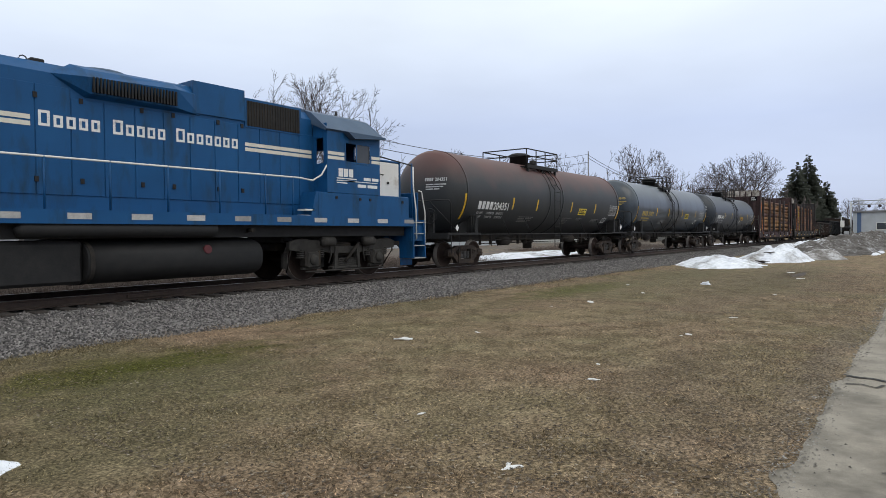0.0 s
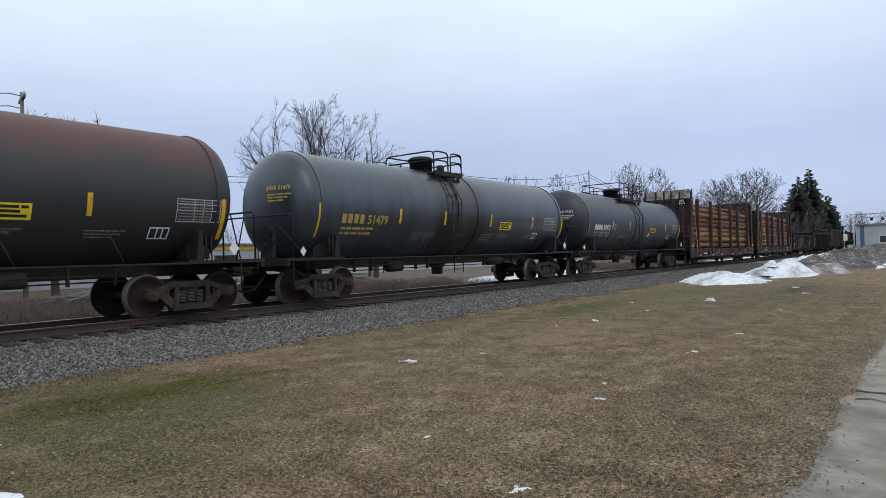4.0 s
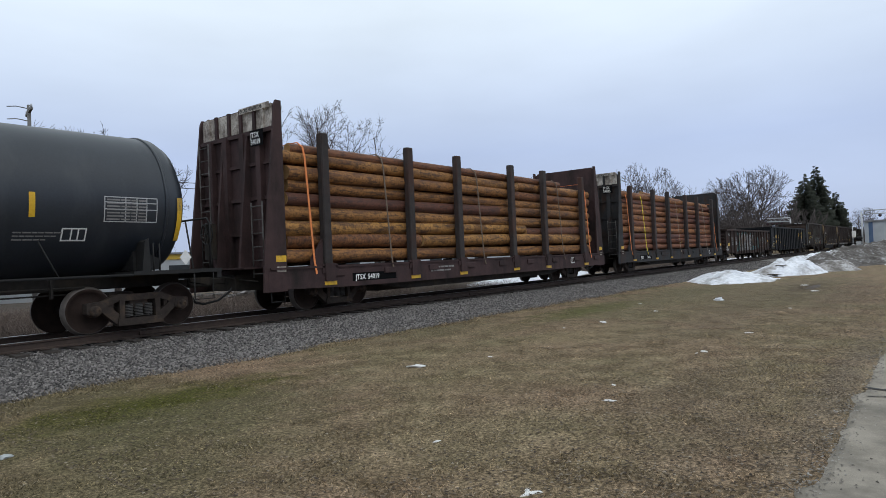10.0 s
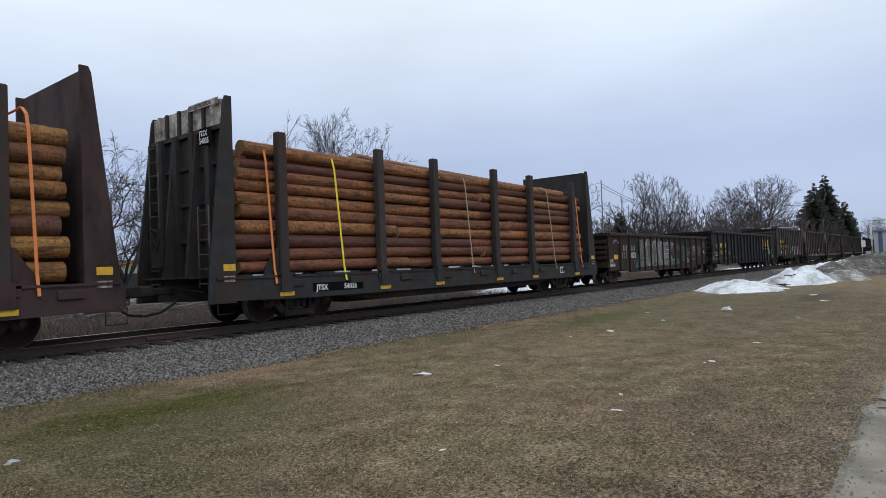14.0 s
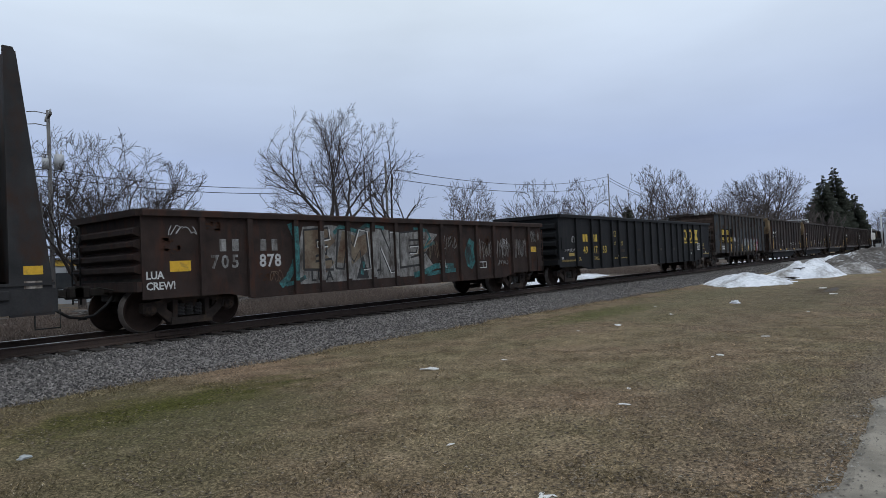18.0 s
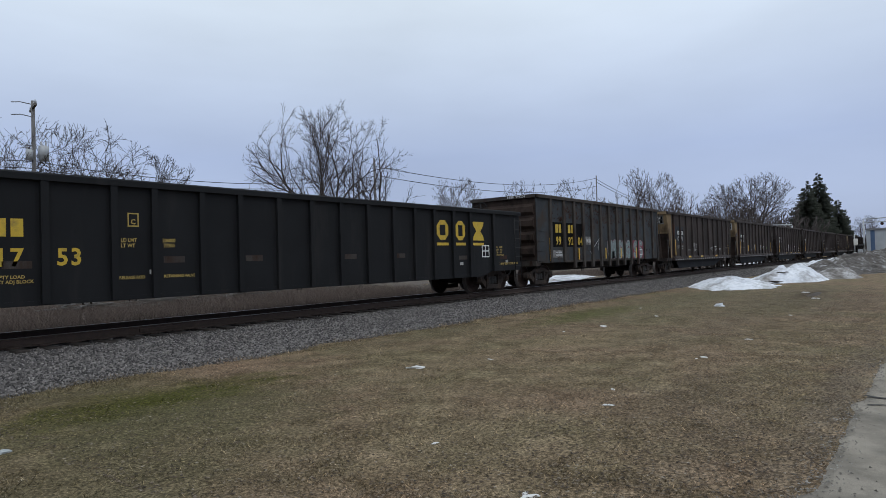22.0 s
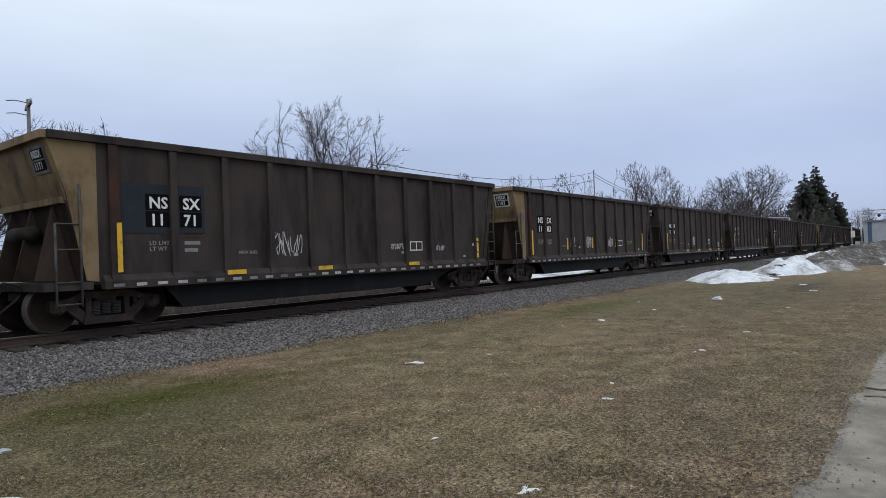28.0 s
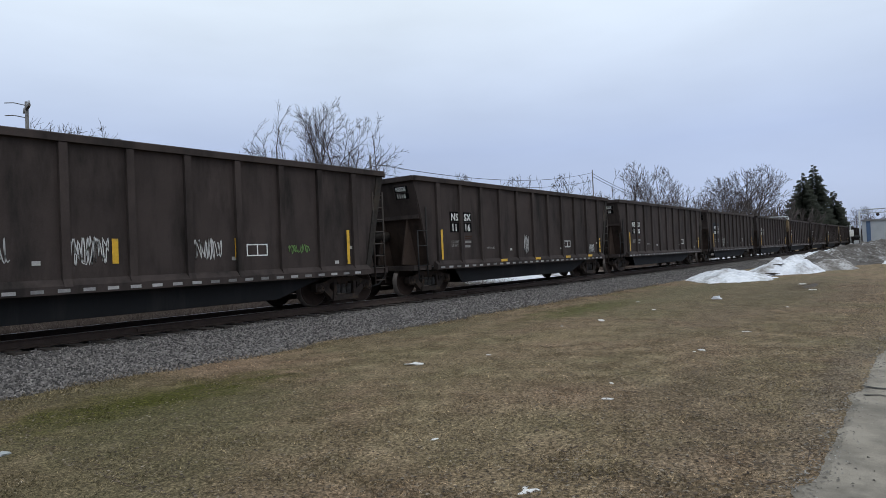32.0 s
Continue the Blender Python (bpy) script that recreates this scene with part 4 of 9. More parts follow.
    for x in (-4.9, -4.2, -2.1, -1.5, 1.9, 3.9, 4.8):
        part("pipe_hanger", box(bm_new(), x - 0.02, x + 0.02, -0.80, -0.70, 0.74, 1.16), "grime", car)
    # manway, fittings and the railed platform on top
    top = zc + r
    mx = (p0 + p3) / 2 - 0.15
    part("manway", lathe(bm_new(), [(top - 0.1, 0.40), (top + 0.34, 0.40), (top + 0.34, 0.46), (top + 0.40, 0.46), (top + 0.48, 0.32), (top + 0.50, 0.0)], 24, "z", (mx, 0, 0)), "black", car)
    part("valve_housing", lathe(bm_new(), [(top - 0.1, 0.14), (top + 0.25, 0.14), (top + 0.28, 0.0)], 14, "z", (mx + 0.85, -0.2, 0)), "black", car)
    deck = top - 0.22
    for sy in (-1, 1):
        for k in range(4):
            y = sy * (0.62 + 0.12 * k)
            part("platform_plank", box(bm_new(), p0, p3, min(y, y + sy * 0.09), max(y, y + sy * 0.09), deck, deck + 0.04), "black", car)
        part("toe_board", box(bm_new(), p0, p3, sy * 1.08 - 0.02, sy * 1.08 + 0.02, deck - 0.05, deck + 0.10), "black", car)
        for x in (p0 + 0.15, (p0 + p3) / 2, p3 - 0.15):
            part("platform_bracket", box(bm_new(), x - 0.04, x + 0.04, sy * 1.02 - 0.04, sy * 1.02 + 0.04, deck - 0.42, deck), "black", car)
    for x in (p0, p3 - 0.12):
        part("platform_plank", box(bm_new(), x, x + 0.12, -0.6, 0.6, deck, deck + 0.04), "black", car)
    lower = (deck + zt) / 2 + 0.08
    for sy in (-1, 1):
        spans = ((p0, p1), (p2, p3)) if sy < 0 else ((p0, p3),)
        for x0, x1 in spans:
            for x in (x0, x1) if x1 - x0 < 1.3 else (x0, (x0 + x1) / 2, x1):
                part("rail_post", tube(bm_new(), [(x, sy * 1.06, deck), (x, sy * 1.06, zt - (0.12 if round_rails else 0))], 0.026), "black", car)
            for z in (zt, lower):
                if round_rails:
                    pts = [(x0, sy * 1.06, z - 0.14), (x0 + 0.05, sy * 1.06, z - 0.03), (x0 + 0.16, sy * 1.06, z), (x1 - 0.16, sy * 1.06, z), (x1 - 0.05, sy * 1.06, z - 0.03), (x1, sy * 1.06, z - 0.14)]
                else:
                    pts = [(x0, sy * 1.06, z), (x1, sy * 1.06, z)]
                part("guard_rail", tube(bm_new(), pts, 0.026), "black", car)
    for x in (p0, p3):
        for z in (zt, lower):
            if round_rails:
                pts = [(x, -1.06, z - 0.14), (x, -1.0, z - 0.03), (x, -0.88, z), (x, 0.88, z), (x, 1.0, z - 0.03), (x, 1.06, z - 0.14)]
            else:
                pts = [(x, -1.06, z), (x, 1.06, z)]
            part("guard_rail", tube(bm_new(), pts, 0.026), "black", car)
    brake_wheel(car, -7.86, -0.7, 1.75)
    part("brake_stand", box(bm_new(), -7.84, -7.72, -0.80, -0.60, 1.2, 1.9), "black", car)
    # markings
    def mark(name, bm, mat, x, z, lab=""):
        ob = part(name, on_shell(bm, x, z, zc, r + 0.001 if abs(x) < 0.1 else r), mat, shell, lab)
        return tagged(ob, kind="stuff") if name in ("test_print", "weight_print", "small_print") else ob
    sx = strips or (-6.75, -3.85, -1.50, 1.70, 4.32, 6.95)
    for i, x in enumerate(sx):
        z, h = (strip_z - 0.42, 0.88) if i in (0, 5) else (strip_z, 0.44)
        mark("reflector_strip", rect(0.10, h), "reflector", x, z, "yellow reflective strip")
    zl = strip_z - 0.04
    tall_number = 0.275 if paint == "tank_rust" else 0.25
    mark("fleet_mark", blocks(4, tall_number, 0.66, 0.26), letter_material, -6.0, zl)
    mark("fleet_number", lettering(number, tall_number, 0.95, 1.04), letter_material, -5.0, zl)
    small = "small_letter" if letter_material == "letter" else "dull_yellow"
    for i, line in enumerate(weights):
        for dx, word in zip((0.0, 0.62, 1.30), line):
            mark("weight_print", lettering(word, 0.085, 1.0, 1.06), small, -5.98 + dx, zl - 0.17 - 0.14 * i)
    if not weights:
        mark("weight_print", bars([[0.16, 0.2, 0.3, 0.14, 0.3], [0.14, 0.2, 0.26, 0.14, 0.3]], 0.07, 0.13), small, -5.98, zl - 0.17)
    for x, rows_ in ((-2.9, [[0.2, 0.3, 0.4, 0.3], [0.4, 0.2, 0.5], [0.3, 0.3, 0.3, 0.2], [0.25, 0.3, 0.35]]), (0.95, [[0.3, 0.4, 0.2], [0.35, 0.3], [0.2, 0.35], [0.4, 0.2], [0.3, 0.35, 0.2]]),
                     (plac + 0.05, [[0.2, 0.4], [0.35, 0.25], [0.3, 0.3]]), (4.0, [[0.3, 0.2, 0.3], [0.2, 0.3, 0.2], [0.35, 0.2]])):
        print_rows = bars([[v * 0.45 for v in row for k in (0, 1)] for row in rows_], 0.024, 0.062)
        if paint == "tank_rust" and x == 0.95:
            print_rows = lettering("MAXIMUM OPERATING PRESSURE FOR\nHEATER COILS\nEXTERIOR HEATER PIPES\nNO INLET OR OUTLET\nPIPE CAPS REQUIRED", 0.040, 0.95)
        elif paint == "tank_rust" and x > 1.5 and x < 3:
            print_rows = lettering("FIBERGLASS INSULATION\nDO NOT EXCEED", 0.042, 0.95)
        mark("small_print", print_rows, "dim_letter", x, strip_z - 0.28)
    mark("placard", rect(0.78, 0.29), "orange_placard" if plate else "placard", plac, strip_z - 0.10, "orange emergency contact placard" if plate else "yellow emergency contact placard")
    part("placard_print", on_shell(bars([[0.2, 0.3, 0.12], [0.12, 0.4], [0.66]], 0.05, 0.08), plac + 0.05, strip_z + 0.10, zc, r, 0.009), "black", shell)
    rows_ = [on_flat(bars([[w * 0.9 for w in ((0.36, 0.12, 0.13, 0.2) if k % 2 else (0.28, 0.2, 0.14, 0.18))]], 0.030, 0.05), 0, 0.062 * k) for k in range(7)]
    mark("test_print", join(*rows_), "dim_letter", table_x + 0.05, strip_z - 0.02)
    mark("table_frame", frame_lines(1.05, 0.49, 0.018, ((0.40, None), (0.62, None), (0.82, None), (None, 0.24), (None, 0.37))), "small_letter", table_x, strip_z - 0.06)
    mark("lube_stencil", frame_lines(0.44, 0.24, 0.026, ((0.16, None), (0.28, None))), "letter", lube_x - 0.2, strip_z - 0.42)
    if plate:
        mark("plate_box", frame_lines(0.24, 0.26, 0.016), "small_letter", -3.68, strip_z)
        mark("plate_print", lettering("PLATE", 0.045), "small_letter", -3.64, strip_z + 0.17)
        mark("plate_letter", lettering("C", 0.10), "small_letter", -3.60, strip_z + 0.035)
        mark("class_sticker", rect(0.22, 0.19), "letter", 1.42, strip_z - 0.32, "white square sticker")
    # head lettering, seen on the leading end
    bm = join(on_flat(blocks(4, 0.11, 0.6, 0.2), 0, 0.0), on_flat(lettering(number, 0.115, 0.9), 0.40, 0.0), on_flat(bars([[0.3, 0.2, 0.2], [0.2, 0.3, 0.1], [0.3, 0.2]], 0.04, 0.08), 0.05, -0.14))
    for v in bm.verts:
        yy, zz = -0.22 - v.co.x, 2.98 + v.co.y
        rr = math.hypot(yy, zz - zc)
        xs = np.interp(rr, [0.0, 0.35, 0.75, 1.10, 1.38, 1.49], [0, 0.02, 0.09, 0.22, 0.42, 0.62])
        v.co = Vector((-half + xs - 0.012, yy, zz))
    part("head_lettering", bm, "small_letter" if letter_material == "letter" else "dull_yellow", shell)
    part("hazard_placard", on_side(diamond(0.125), -7.45, 1.36, -1.53), "letter", car)
    part("hazard_placard", on_side(diamond(0.165), 7.1, 1.45, -1.53), "letter", car)
    return car


def on_flat(bm, x, y):
    for v in bm.verts:
        v.co.x += x
        v.co.y += y
    return bm


def diamond(s):
    bm = bmesh.new()
    bm.faces.new([bm.verts.new(p) for p in ((0, -s, 0), (s * 0.8, 0, 0), (0, s, 0), (-s * 0.8, 0, 0))])
    return bm


tank_car(24.87, "black tank car with rust-brown upper shell and white numbers", "tank_rust", "204351", "letter",
         plat=(-1.9, -0.30, -0.30, 0.81), zt=4.62, rung_x=-0.42, strips=(-6.9, -3.68, -1.76, 1.42, 3.98, 6.85), strip_z=2.08, plac=2.28, table_x=5.78, lube_x=5.46,
         weights=(("LD LMT", "189800 LB", "86100 KG"), ("LT WT", "73200 LB", "33200 KG")))
tank_car(41.43, "dusty grey-black tank car with yellow numbers and rounded platform rails", "tank_grey", "51479", "dull_yellow", round_rails=True,
         plat=(-1.40, -0.62, -0.48, 0.16), zt=4.64, rung_x=-1.10, strips=(-6.85, -3.66, -1.42, 1.34, 4.38, 6.95), strip_z=2.15, plac=2.04, table_x=5.40, lube_x=4.78)
tank_car(57.97, "clean satin black tank car with white numbers", "tank_black", "59472", "letter", plac=1.78, table_x=5.50, lube_x=4.98, plate=True,
         strips=(-6.75, -3.92, -1.57, 1.60, 4.22, 6.98), weights=(("LD LMT", "187100 LB", "84850 KG"), ("LT WT", "75900 LB", "34450 KG")))


# ---- bulkhead flat cars and their loads of logs ----
def bulkhead(car, x, s, hw, z0, z1, paint, braced, number=""):
    """An end wall: inner plate, tapering side posts, and bracing with ladders on its outer face."""
    bm = bm_new()
    beam(bm, [(-hw + 0.05, z0), (hw - 0.05, z0), (hw - 0.05, z1 - 0.16), (hw - 0.16, z1 - 0.04), (-hw + 0.16, z1 - 0.04), (-hw + 0.05, z1 - 0.16)], min(x, x + s * 0.06), max(x, x + s * 0.06))
    wall = part("bulkhead", bm, paint, car)
    for sy in (-1, 1):
        bm = slab(bm_new(), [(x - s * 0.10, z0 - 0.55), (x + s * 0.58, z0 - 0.55), (x + s * 0.54, z0 + 0.2), (x + s * 0.10, z1 - 0.12), (x + s * 0.05, z1), (x - s * 0.10, z1)], sy * hw - 0.03, sy * hw + 0.03)
        part("bulkhead_post", bm, paint, wall)
        bm = slab(bm_new(), [(x + s * 0.06, z0), (x + s * 0.48, z0), (x + s * 0.14, z1 - 0.7), (x + s * 0.06, z1 - 0.7)], sy * 0.5 - 0.04, sy * 0.5 + 0.04)
        part("bulkhead_brace", bm, paint, wall)
    if braced:
        # deep vertical channels and cross rails on the outer face
        for y in (-1.02, -0.36, 0.36, 1.02):
            bm = bm_new()
            lo, hi = min(x + s * 0.06, x + s * 0.20), max(x + s * 0.06, x + s * 0.20)
            box(bm, lo, hi, y - 0.085, y - 0.045, z0 + 0.05, z1 - 0.66)
            box(bm, lo, hi, y + 0.045, y + 0.085, z0 + 0.05, z1 - 0.66)
            box(bm, min(x + s * 0.17, x + s * 0.20), max(x + s * 0.17, x + s * 0.20), y - 0.045, y + 0.045, z0 + 0.05, z1 - 0.66)
            part("bulkhead_channel", bm, paint, wall)
        for z in (z0 + 1.75, z0 + 2.6):
            part("bulkhead_rail", box(bm_new(), min(x + s * 0.06, x + s * 0.12), max(x + s * 0.06, x + s * 0.12), -hw + 0.06, hw - 0.06, z - 0.04, z + 0.04), paint, wall)
        for y in (-1.15, -0.8, -0.25, 0.25, 0.8, 1.15):
            part("bulkhead_rib", box(bm_new(), min(x + s * 0.06, x + s * 0.13), max(x + s * 0.06, x + s * 0.13), y - 0.05, y + 0.05, z1 - 0.62, z1 - 0.04), paint if abs(y) < 1 else "peeling", wall)
        part("bulkhead_panel", box(bm_new(), min(x + s * 0.06, x + s * 0.075), max(x + s * 0.06, x + s * 0.075), -hw + 0.1, hw - 0.1, z1 - 0.60, z1 - 0.06), "peeling", wall, "peeling white header panel")
        part("height_sign", box(bm_new(), min(x + s * 0.13, x + s * 0.145), max(x + s * 0.13, x + s * 0.145), -hw + 0.12, -0.25, z1 - 0.16, z1 - 0.02), "peeling", wall, "white board with worn letters")
        bm = lettering("EXCESS HEIGHT CAR", 0.085, 0.8)
        for v in bm.verts:
            v.co = Vector((x + s * 0.15, s * v.co.x + (-1.42 if s > 0 else -0.30), z1 - 0.13 + v.co.y))
        part("height_lettering", bm, "spray_black", wall)
        for z in (z0 + 0.9, z1 - 0.68):
            part("bulkhead_rail", box(bm_new(), min(x + s * 0.06, x + s * 0.14), max(x + s * 0.06, x + s * 0.14), -hw + 0.06, hw - 0.06, z - 0.05, z + 0.05), paint, wall)
        part("number_board", box(bm_new(), min(x + s * 0.21, x + s * 0.22), max(x + s * 0.21, x + s * 0.22), -1.28, -0.78, z1 - 1.05, z1 - 0.66), "patch_black", wall)
        bm = join(on_flat(lettering("JTSX", 0.13, 0.9), 0, 0.17), lettering(number, 0.13, 0.85))
        for v in bm.verts:
            v.co = Vector((x + s * 0.226, s * v.co.x + (-1.25 if s > 0 else -0.80), z1 - 1.01 + v.co.y))
        part("board_number", bm, "letter", wall)
        ladder(car, x + s * 0.46, -hw + 0.10, z0 - 0.2, z0 + 1.6, 0.42, "y", 0.36, "pale_steel")
        ladder(car, x + s * 0.34, 0.85, z0 - 0.2, z1 - 0.75, 0.42, "y", 0.36, "pale_steel")
        part("crossover_step", box(bm_new(), min(x, x + s * 0.75), max(x, x + s * 0.75), -1.1, 0.9, z0 + 0.02, z0 + 0.06), paint, car)
        brake_wheel(car, x + s * 0.62, 0.62, z0 + 0.95, "black")
        part("brake_stand", box(bm_new(), min(x + s * 0.46, x + s * 0.58), max(x + s * 0.46, x + s * 0.58), 0.45, 0.8, z0 + 0.3, z0 + 1.2), "grime", car)


def log_car(u, label, paint, number, seed, straps, turning=True):
    car = thing("log_flat_car", label, "flat car", "log cars of the train")
    TRAIN.append((car, u))
    hw, half, deck, z1 = 1.57, 9.20, 1.12, 5.18
    part("deck", box(bm_new(), -half, half, -1.45, 1.45, deck - 0.12, deck), paint, car)
    for sy in (-1, 1):
        part("side_sill", slab(bm_new(), [(-half - 0.45, 0.62), (-half - 0.45, 1.02), (-half + 0.1, 1.12), (half - 0.1, 1.12), (9.50, 1.02), (9.50, 0.62), (7.0, 0.56), (-7.0, 0.56)], sy * 1.56 - 0.05, sy * 1.56 + 0.05), paint, car)
        part("sill_flange", box(bm_new(), -half - 0.4, 9.45, sy * 1.58 - 0.06, sy * 1.58 + 0.06, 1.09, 1.14), paint, car)
    part("centre_sill", slab(bm_new(), [(-9.8, 0.62), (-9.8, 1.0), (9.8, 1.0), (9.8, 0.62), (6.5, 0.52), (4.8, 0.30), (-4.8, 0.30), (-6.5, 0.52)], -0.5, 0.5), "grime", car)
    for sy in (-1, 1):
        part("belly_sill", slab(bm_new(), [(-6.2, 0.60), (6.2, 0.60), (4.4, 0.36), (-4.4, 0.36)], sy * 1.3 - 0.03, sy * 1.3 + 0.03), "grime", car)
    bulkhead(car, -half, -1, hw, deck, z1, paint, True, number)
    bulkhead(car, 8.87, 1, hw, deck, z1, paint, True, number)
    stakes = [-7.75, -4.35, -1.88, 1.50, 3.98, 7.48]
    for sy in (-1, 1):
        for i, x in enumerate(stakes):
            bm = bm_new()
            box(bm, x - 0.13, x + 0.13, sy * 1.52 - 0.10, sy * 1.52 + 0.10, 0.78, 4.57, 0.025)
            stake = part("stake", bm, "stake", car)
            bm = bm_new()
            box(bm, x - 0.17, x + 0.17, sy * 1.64 - 0.03, sy * 1.64 + 0.03, 0.74, 1.20)
            box(bm, x - 0.26, x - 0.17, sy * 1.62 - 0.02, sy * 1.62 + 0.02, 0.95, 1.18)
            box(bm, x + 0.17, x + 0.26, sy * 1.62 - 0.02, sy * 1.62 + 0.02, 0.95, 1.18)
            part("stake_pocket", bm, paint, car)
            if i in (0, 5):
                d = -1 if i == 0 else 1
                part("stake_gusset", slab(bm_new(), [(x + d * 0.12, 1.13), (x + d * 0.55, 1.13), (x + d * 0.50, 1.35), (x + d * 0.12, 1.85)], sy * 1.5 - 0.03, sy * 1.5 + 0.03), paint, car)
            part("sill_reflector", on_side(rect(0.42, 0.10), x - 0.2, 0.64, -1.63) if sy < 0 else on_side(rect(0.42, 0.10), x - 0.2, 0.64, 1.63), "reflector", car, "worn yellow reflector")
    for x in range(-8, 9, 2):
        part("tie_down", box(bm_new(), x + 0.3, x + 0.75, -1.66, -1.60, 0.86, 1.02, 0.01), paint, car)
    for x, mat in ((-9.42, "reflector"), (8.98, "reflector")):
        part("end_reflector", on_side(rect(0.30, 0.15), x, 1.28, -1.606), mat, car)
        part("end_tag", on_side(rect(0.28, 0.13), x, 1.04, -1.616), "peeling", car)
    part("number_patch", on_side(rect(1.75, 0.22), -6.95, 0.69, -1.614), "patch_black", car)
    part("fleet_mark", on_side(lettering("JTSX", 0.14, 0.95), -6.83, 0.73, -1.618), "letter", car)
    part("fleet_number", on_side(lettering(number, 0.14, 0.95), -6.37 if seed == 1 else -5.90, 0.73, -1.618), "letter", car)
    part("weight_print", on_side(bars([[0.1, 0.12, 0.2, 0.16, 0.2, 0.1, 0.14], [0.12, 0.1, 0.16, 0.2, 0.1, 0.2]], 0.05, 0.11), -3.6, 0.92, -1.614), "gon_rust" if seed == 2 else "dim_letter", car)
    part("lube_stencil", on_side(frame_lines(0.36, 0.24, 0.03, ((0.16, None),)), 6.0, 0.76, -1.614), "letter", car)
    for s in (-1, 1):
        coupler(car, s * 9.65, s, 0.86)
        bogie(car, s * 6.98, turning)
        part("sill_step", tube(bm_new(), [(s * 9.15, -1.55, 0.65), (s * 9.15, -1.55, 0.33), (s * 9.55, -1.55, 0.33), (s * 9.55, -1.55, 0.65)], 0.016), "black", car)
    # the load: three lengths of poles in rows between the stakes
    load = thing("log_load", "stack of peeled brown pine logs strapped between the steel stakes", "log load", "log loads")
    TRAIN.append((load, u))
    rng = random.Random(seed * 11)
    bits = []
    for k in range(5):
        bm = bm_new()
        n, sides, L = 14, 14, 1.0
        rings = []
        for i in range(n + 1):
            t = i / n
            rr = (1.06 - 0.12 * t) * (1 + 0.025 * rng.uniform(-1, 1))
            cy, cz = 0.22 * math.sin(3.1 * t + k), 0.20 * math.cos(2.3 * t + 2 * k)
            rings.append([bm.verts.new((L * (t - 0.5), rr * math.cos(math.tau * j / sides) + cy, rr * math.sin(math.tau * j / sides) * 0.98 + cz)) for j in range(sides)])
        for a, b in zip(rings, rings[1:]):
            for j in range(sides):
                bm.faces.new((a[j], a[(j + 1) % sides], b[(j + 1) % sides], b[j])).smooth = True
        for ring in (rings[0][::-1], rings[-1]):
            bm.faces.new(ring).material_index = 1
        bits.append(finish("log", bm, ["log" if seed == 1 else "red_log", "log_end"]))
    def lay(x0, x1, y, z, r):
        o = new("log", bits[rng.randrange(5)])
        o.parent = load
        turn = rng.choice((0, 180))
        o.matrix_basis = pose((x0 + x1) / 2, y, z, rng.uniform(0, 360), rng.uniform(-0.25, 0.25), turn) @ Matrix.Diagonal((x1 - x0, r, r, 1))
    z = deck + 0.10
    row = 0
    while z < 3.94:
        r = rng.uniform(0.145, 0.185) if seed == 2 else rng.uniform(0.168, 0.20)
        left, right = -8.85 + rng.uniform(-0.15, 0.15), 8.58 + (rng.uniform(-0.5, 0.12) if seed == 2 else rng.uniform(-0.1, 0.1))
        layout = [(left, right)] if rng.random() < 0.25 else [(left, c := rng.uniform(-5.0, 4.5)), (c + 0.06 - rng.choice((0, 0, 0.8)), right)]
        for x0, x1 in layout:
            lay(x0, x1, -1.42 + r + rng.uniform(0, 0.10), z + r, r)
        for y in (-0.9, -0.45, 0.05, 0.5, 0.95):
            r2 = rng.uniform(0.15, 0.20)
            lay(left + rng.uniform(-0.1, 0.6), rng.uniform(-1, 2), y, z + r2, r2)
            lay(rng.uniform(1.8, 2.5), right - rng.uniform(0, 0.5), y, z + r2, r2)
        lay(left, right, 1.24, z + r, r)
        z += 2 * r * (0.93 if row % 3 else 0.98)
        row += 1
    for k in range(6):
        r = rng.uniform(0.13, 0.17)
        lay(-8.85 + rng.uniform(0, 0.3 if k < 1 else 1.5), rng.uniform(5.6, 7.0), -1.24 + 0.40 * k, z + r * 0.8, r)
    if seed == 2:          # a loose pole on top, one end raised
        for x0, x1, y in ((-4.8, 1.9, -1.02), (-5.3, 0.6, -0.55)):
            o = new("log", bits[1])
            o.parent = load
            o.matrix_basis = pose((x0 + x1) / 2, y, z + 0.34, 0, 1.2, 0) @ Matrix.Diagonal((x1 - x0, 0.135, 0.135, 1))
    for x, mat, lean in straps:
        bm = bm_new()
        w, th = 0.055, 0.012
        pts = [(-1.66, 0.95), (-1.60, 1.3), (-1.48, z - 0.1), (-1.42, z + 0.16), (-1.22, z + 0.31), (1.1, z + 0.30), (1.40, z + 0.1), (1.5, 1.2)]
        for (ya, za), (yb, zb) in zip(pts, pts[1:]):
            fa, fb = lean * (za - 1) / 3, lean * (zb - 1) / 3
            vs = [bm.verts.new(p) for p in ((x + fa, ya, za), (x + fa + w, ya, za), (x + fb + w, yb, zb), (x + fb, yb, zb), (x + fa, ya + th, za - th), (x + fa + w, ya + th, za - th), (x + fb + w, yb + th, zb - th), (x + fb, yb + th, zb - th))]
            for q in ((0, 1, 2, 3), (4, 7, 6, 5), (0, 4, 5, 1), (3, 2, 6, 7), (0, 3, 7, 4), (1, 5, 6, 2)):
                bm.faces.new([vs[i] for i in q])
        part("strap", bm, mat, load)
    return car


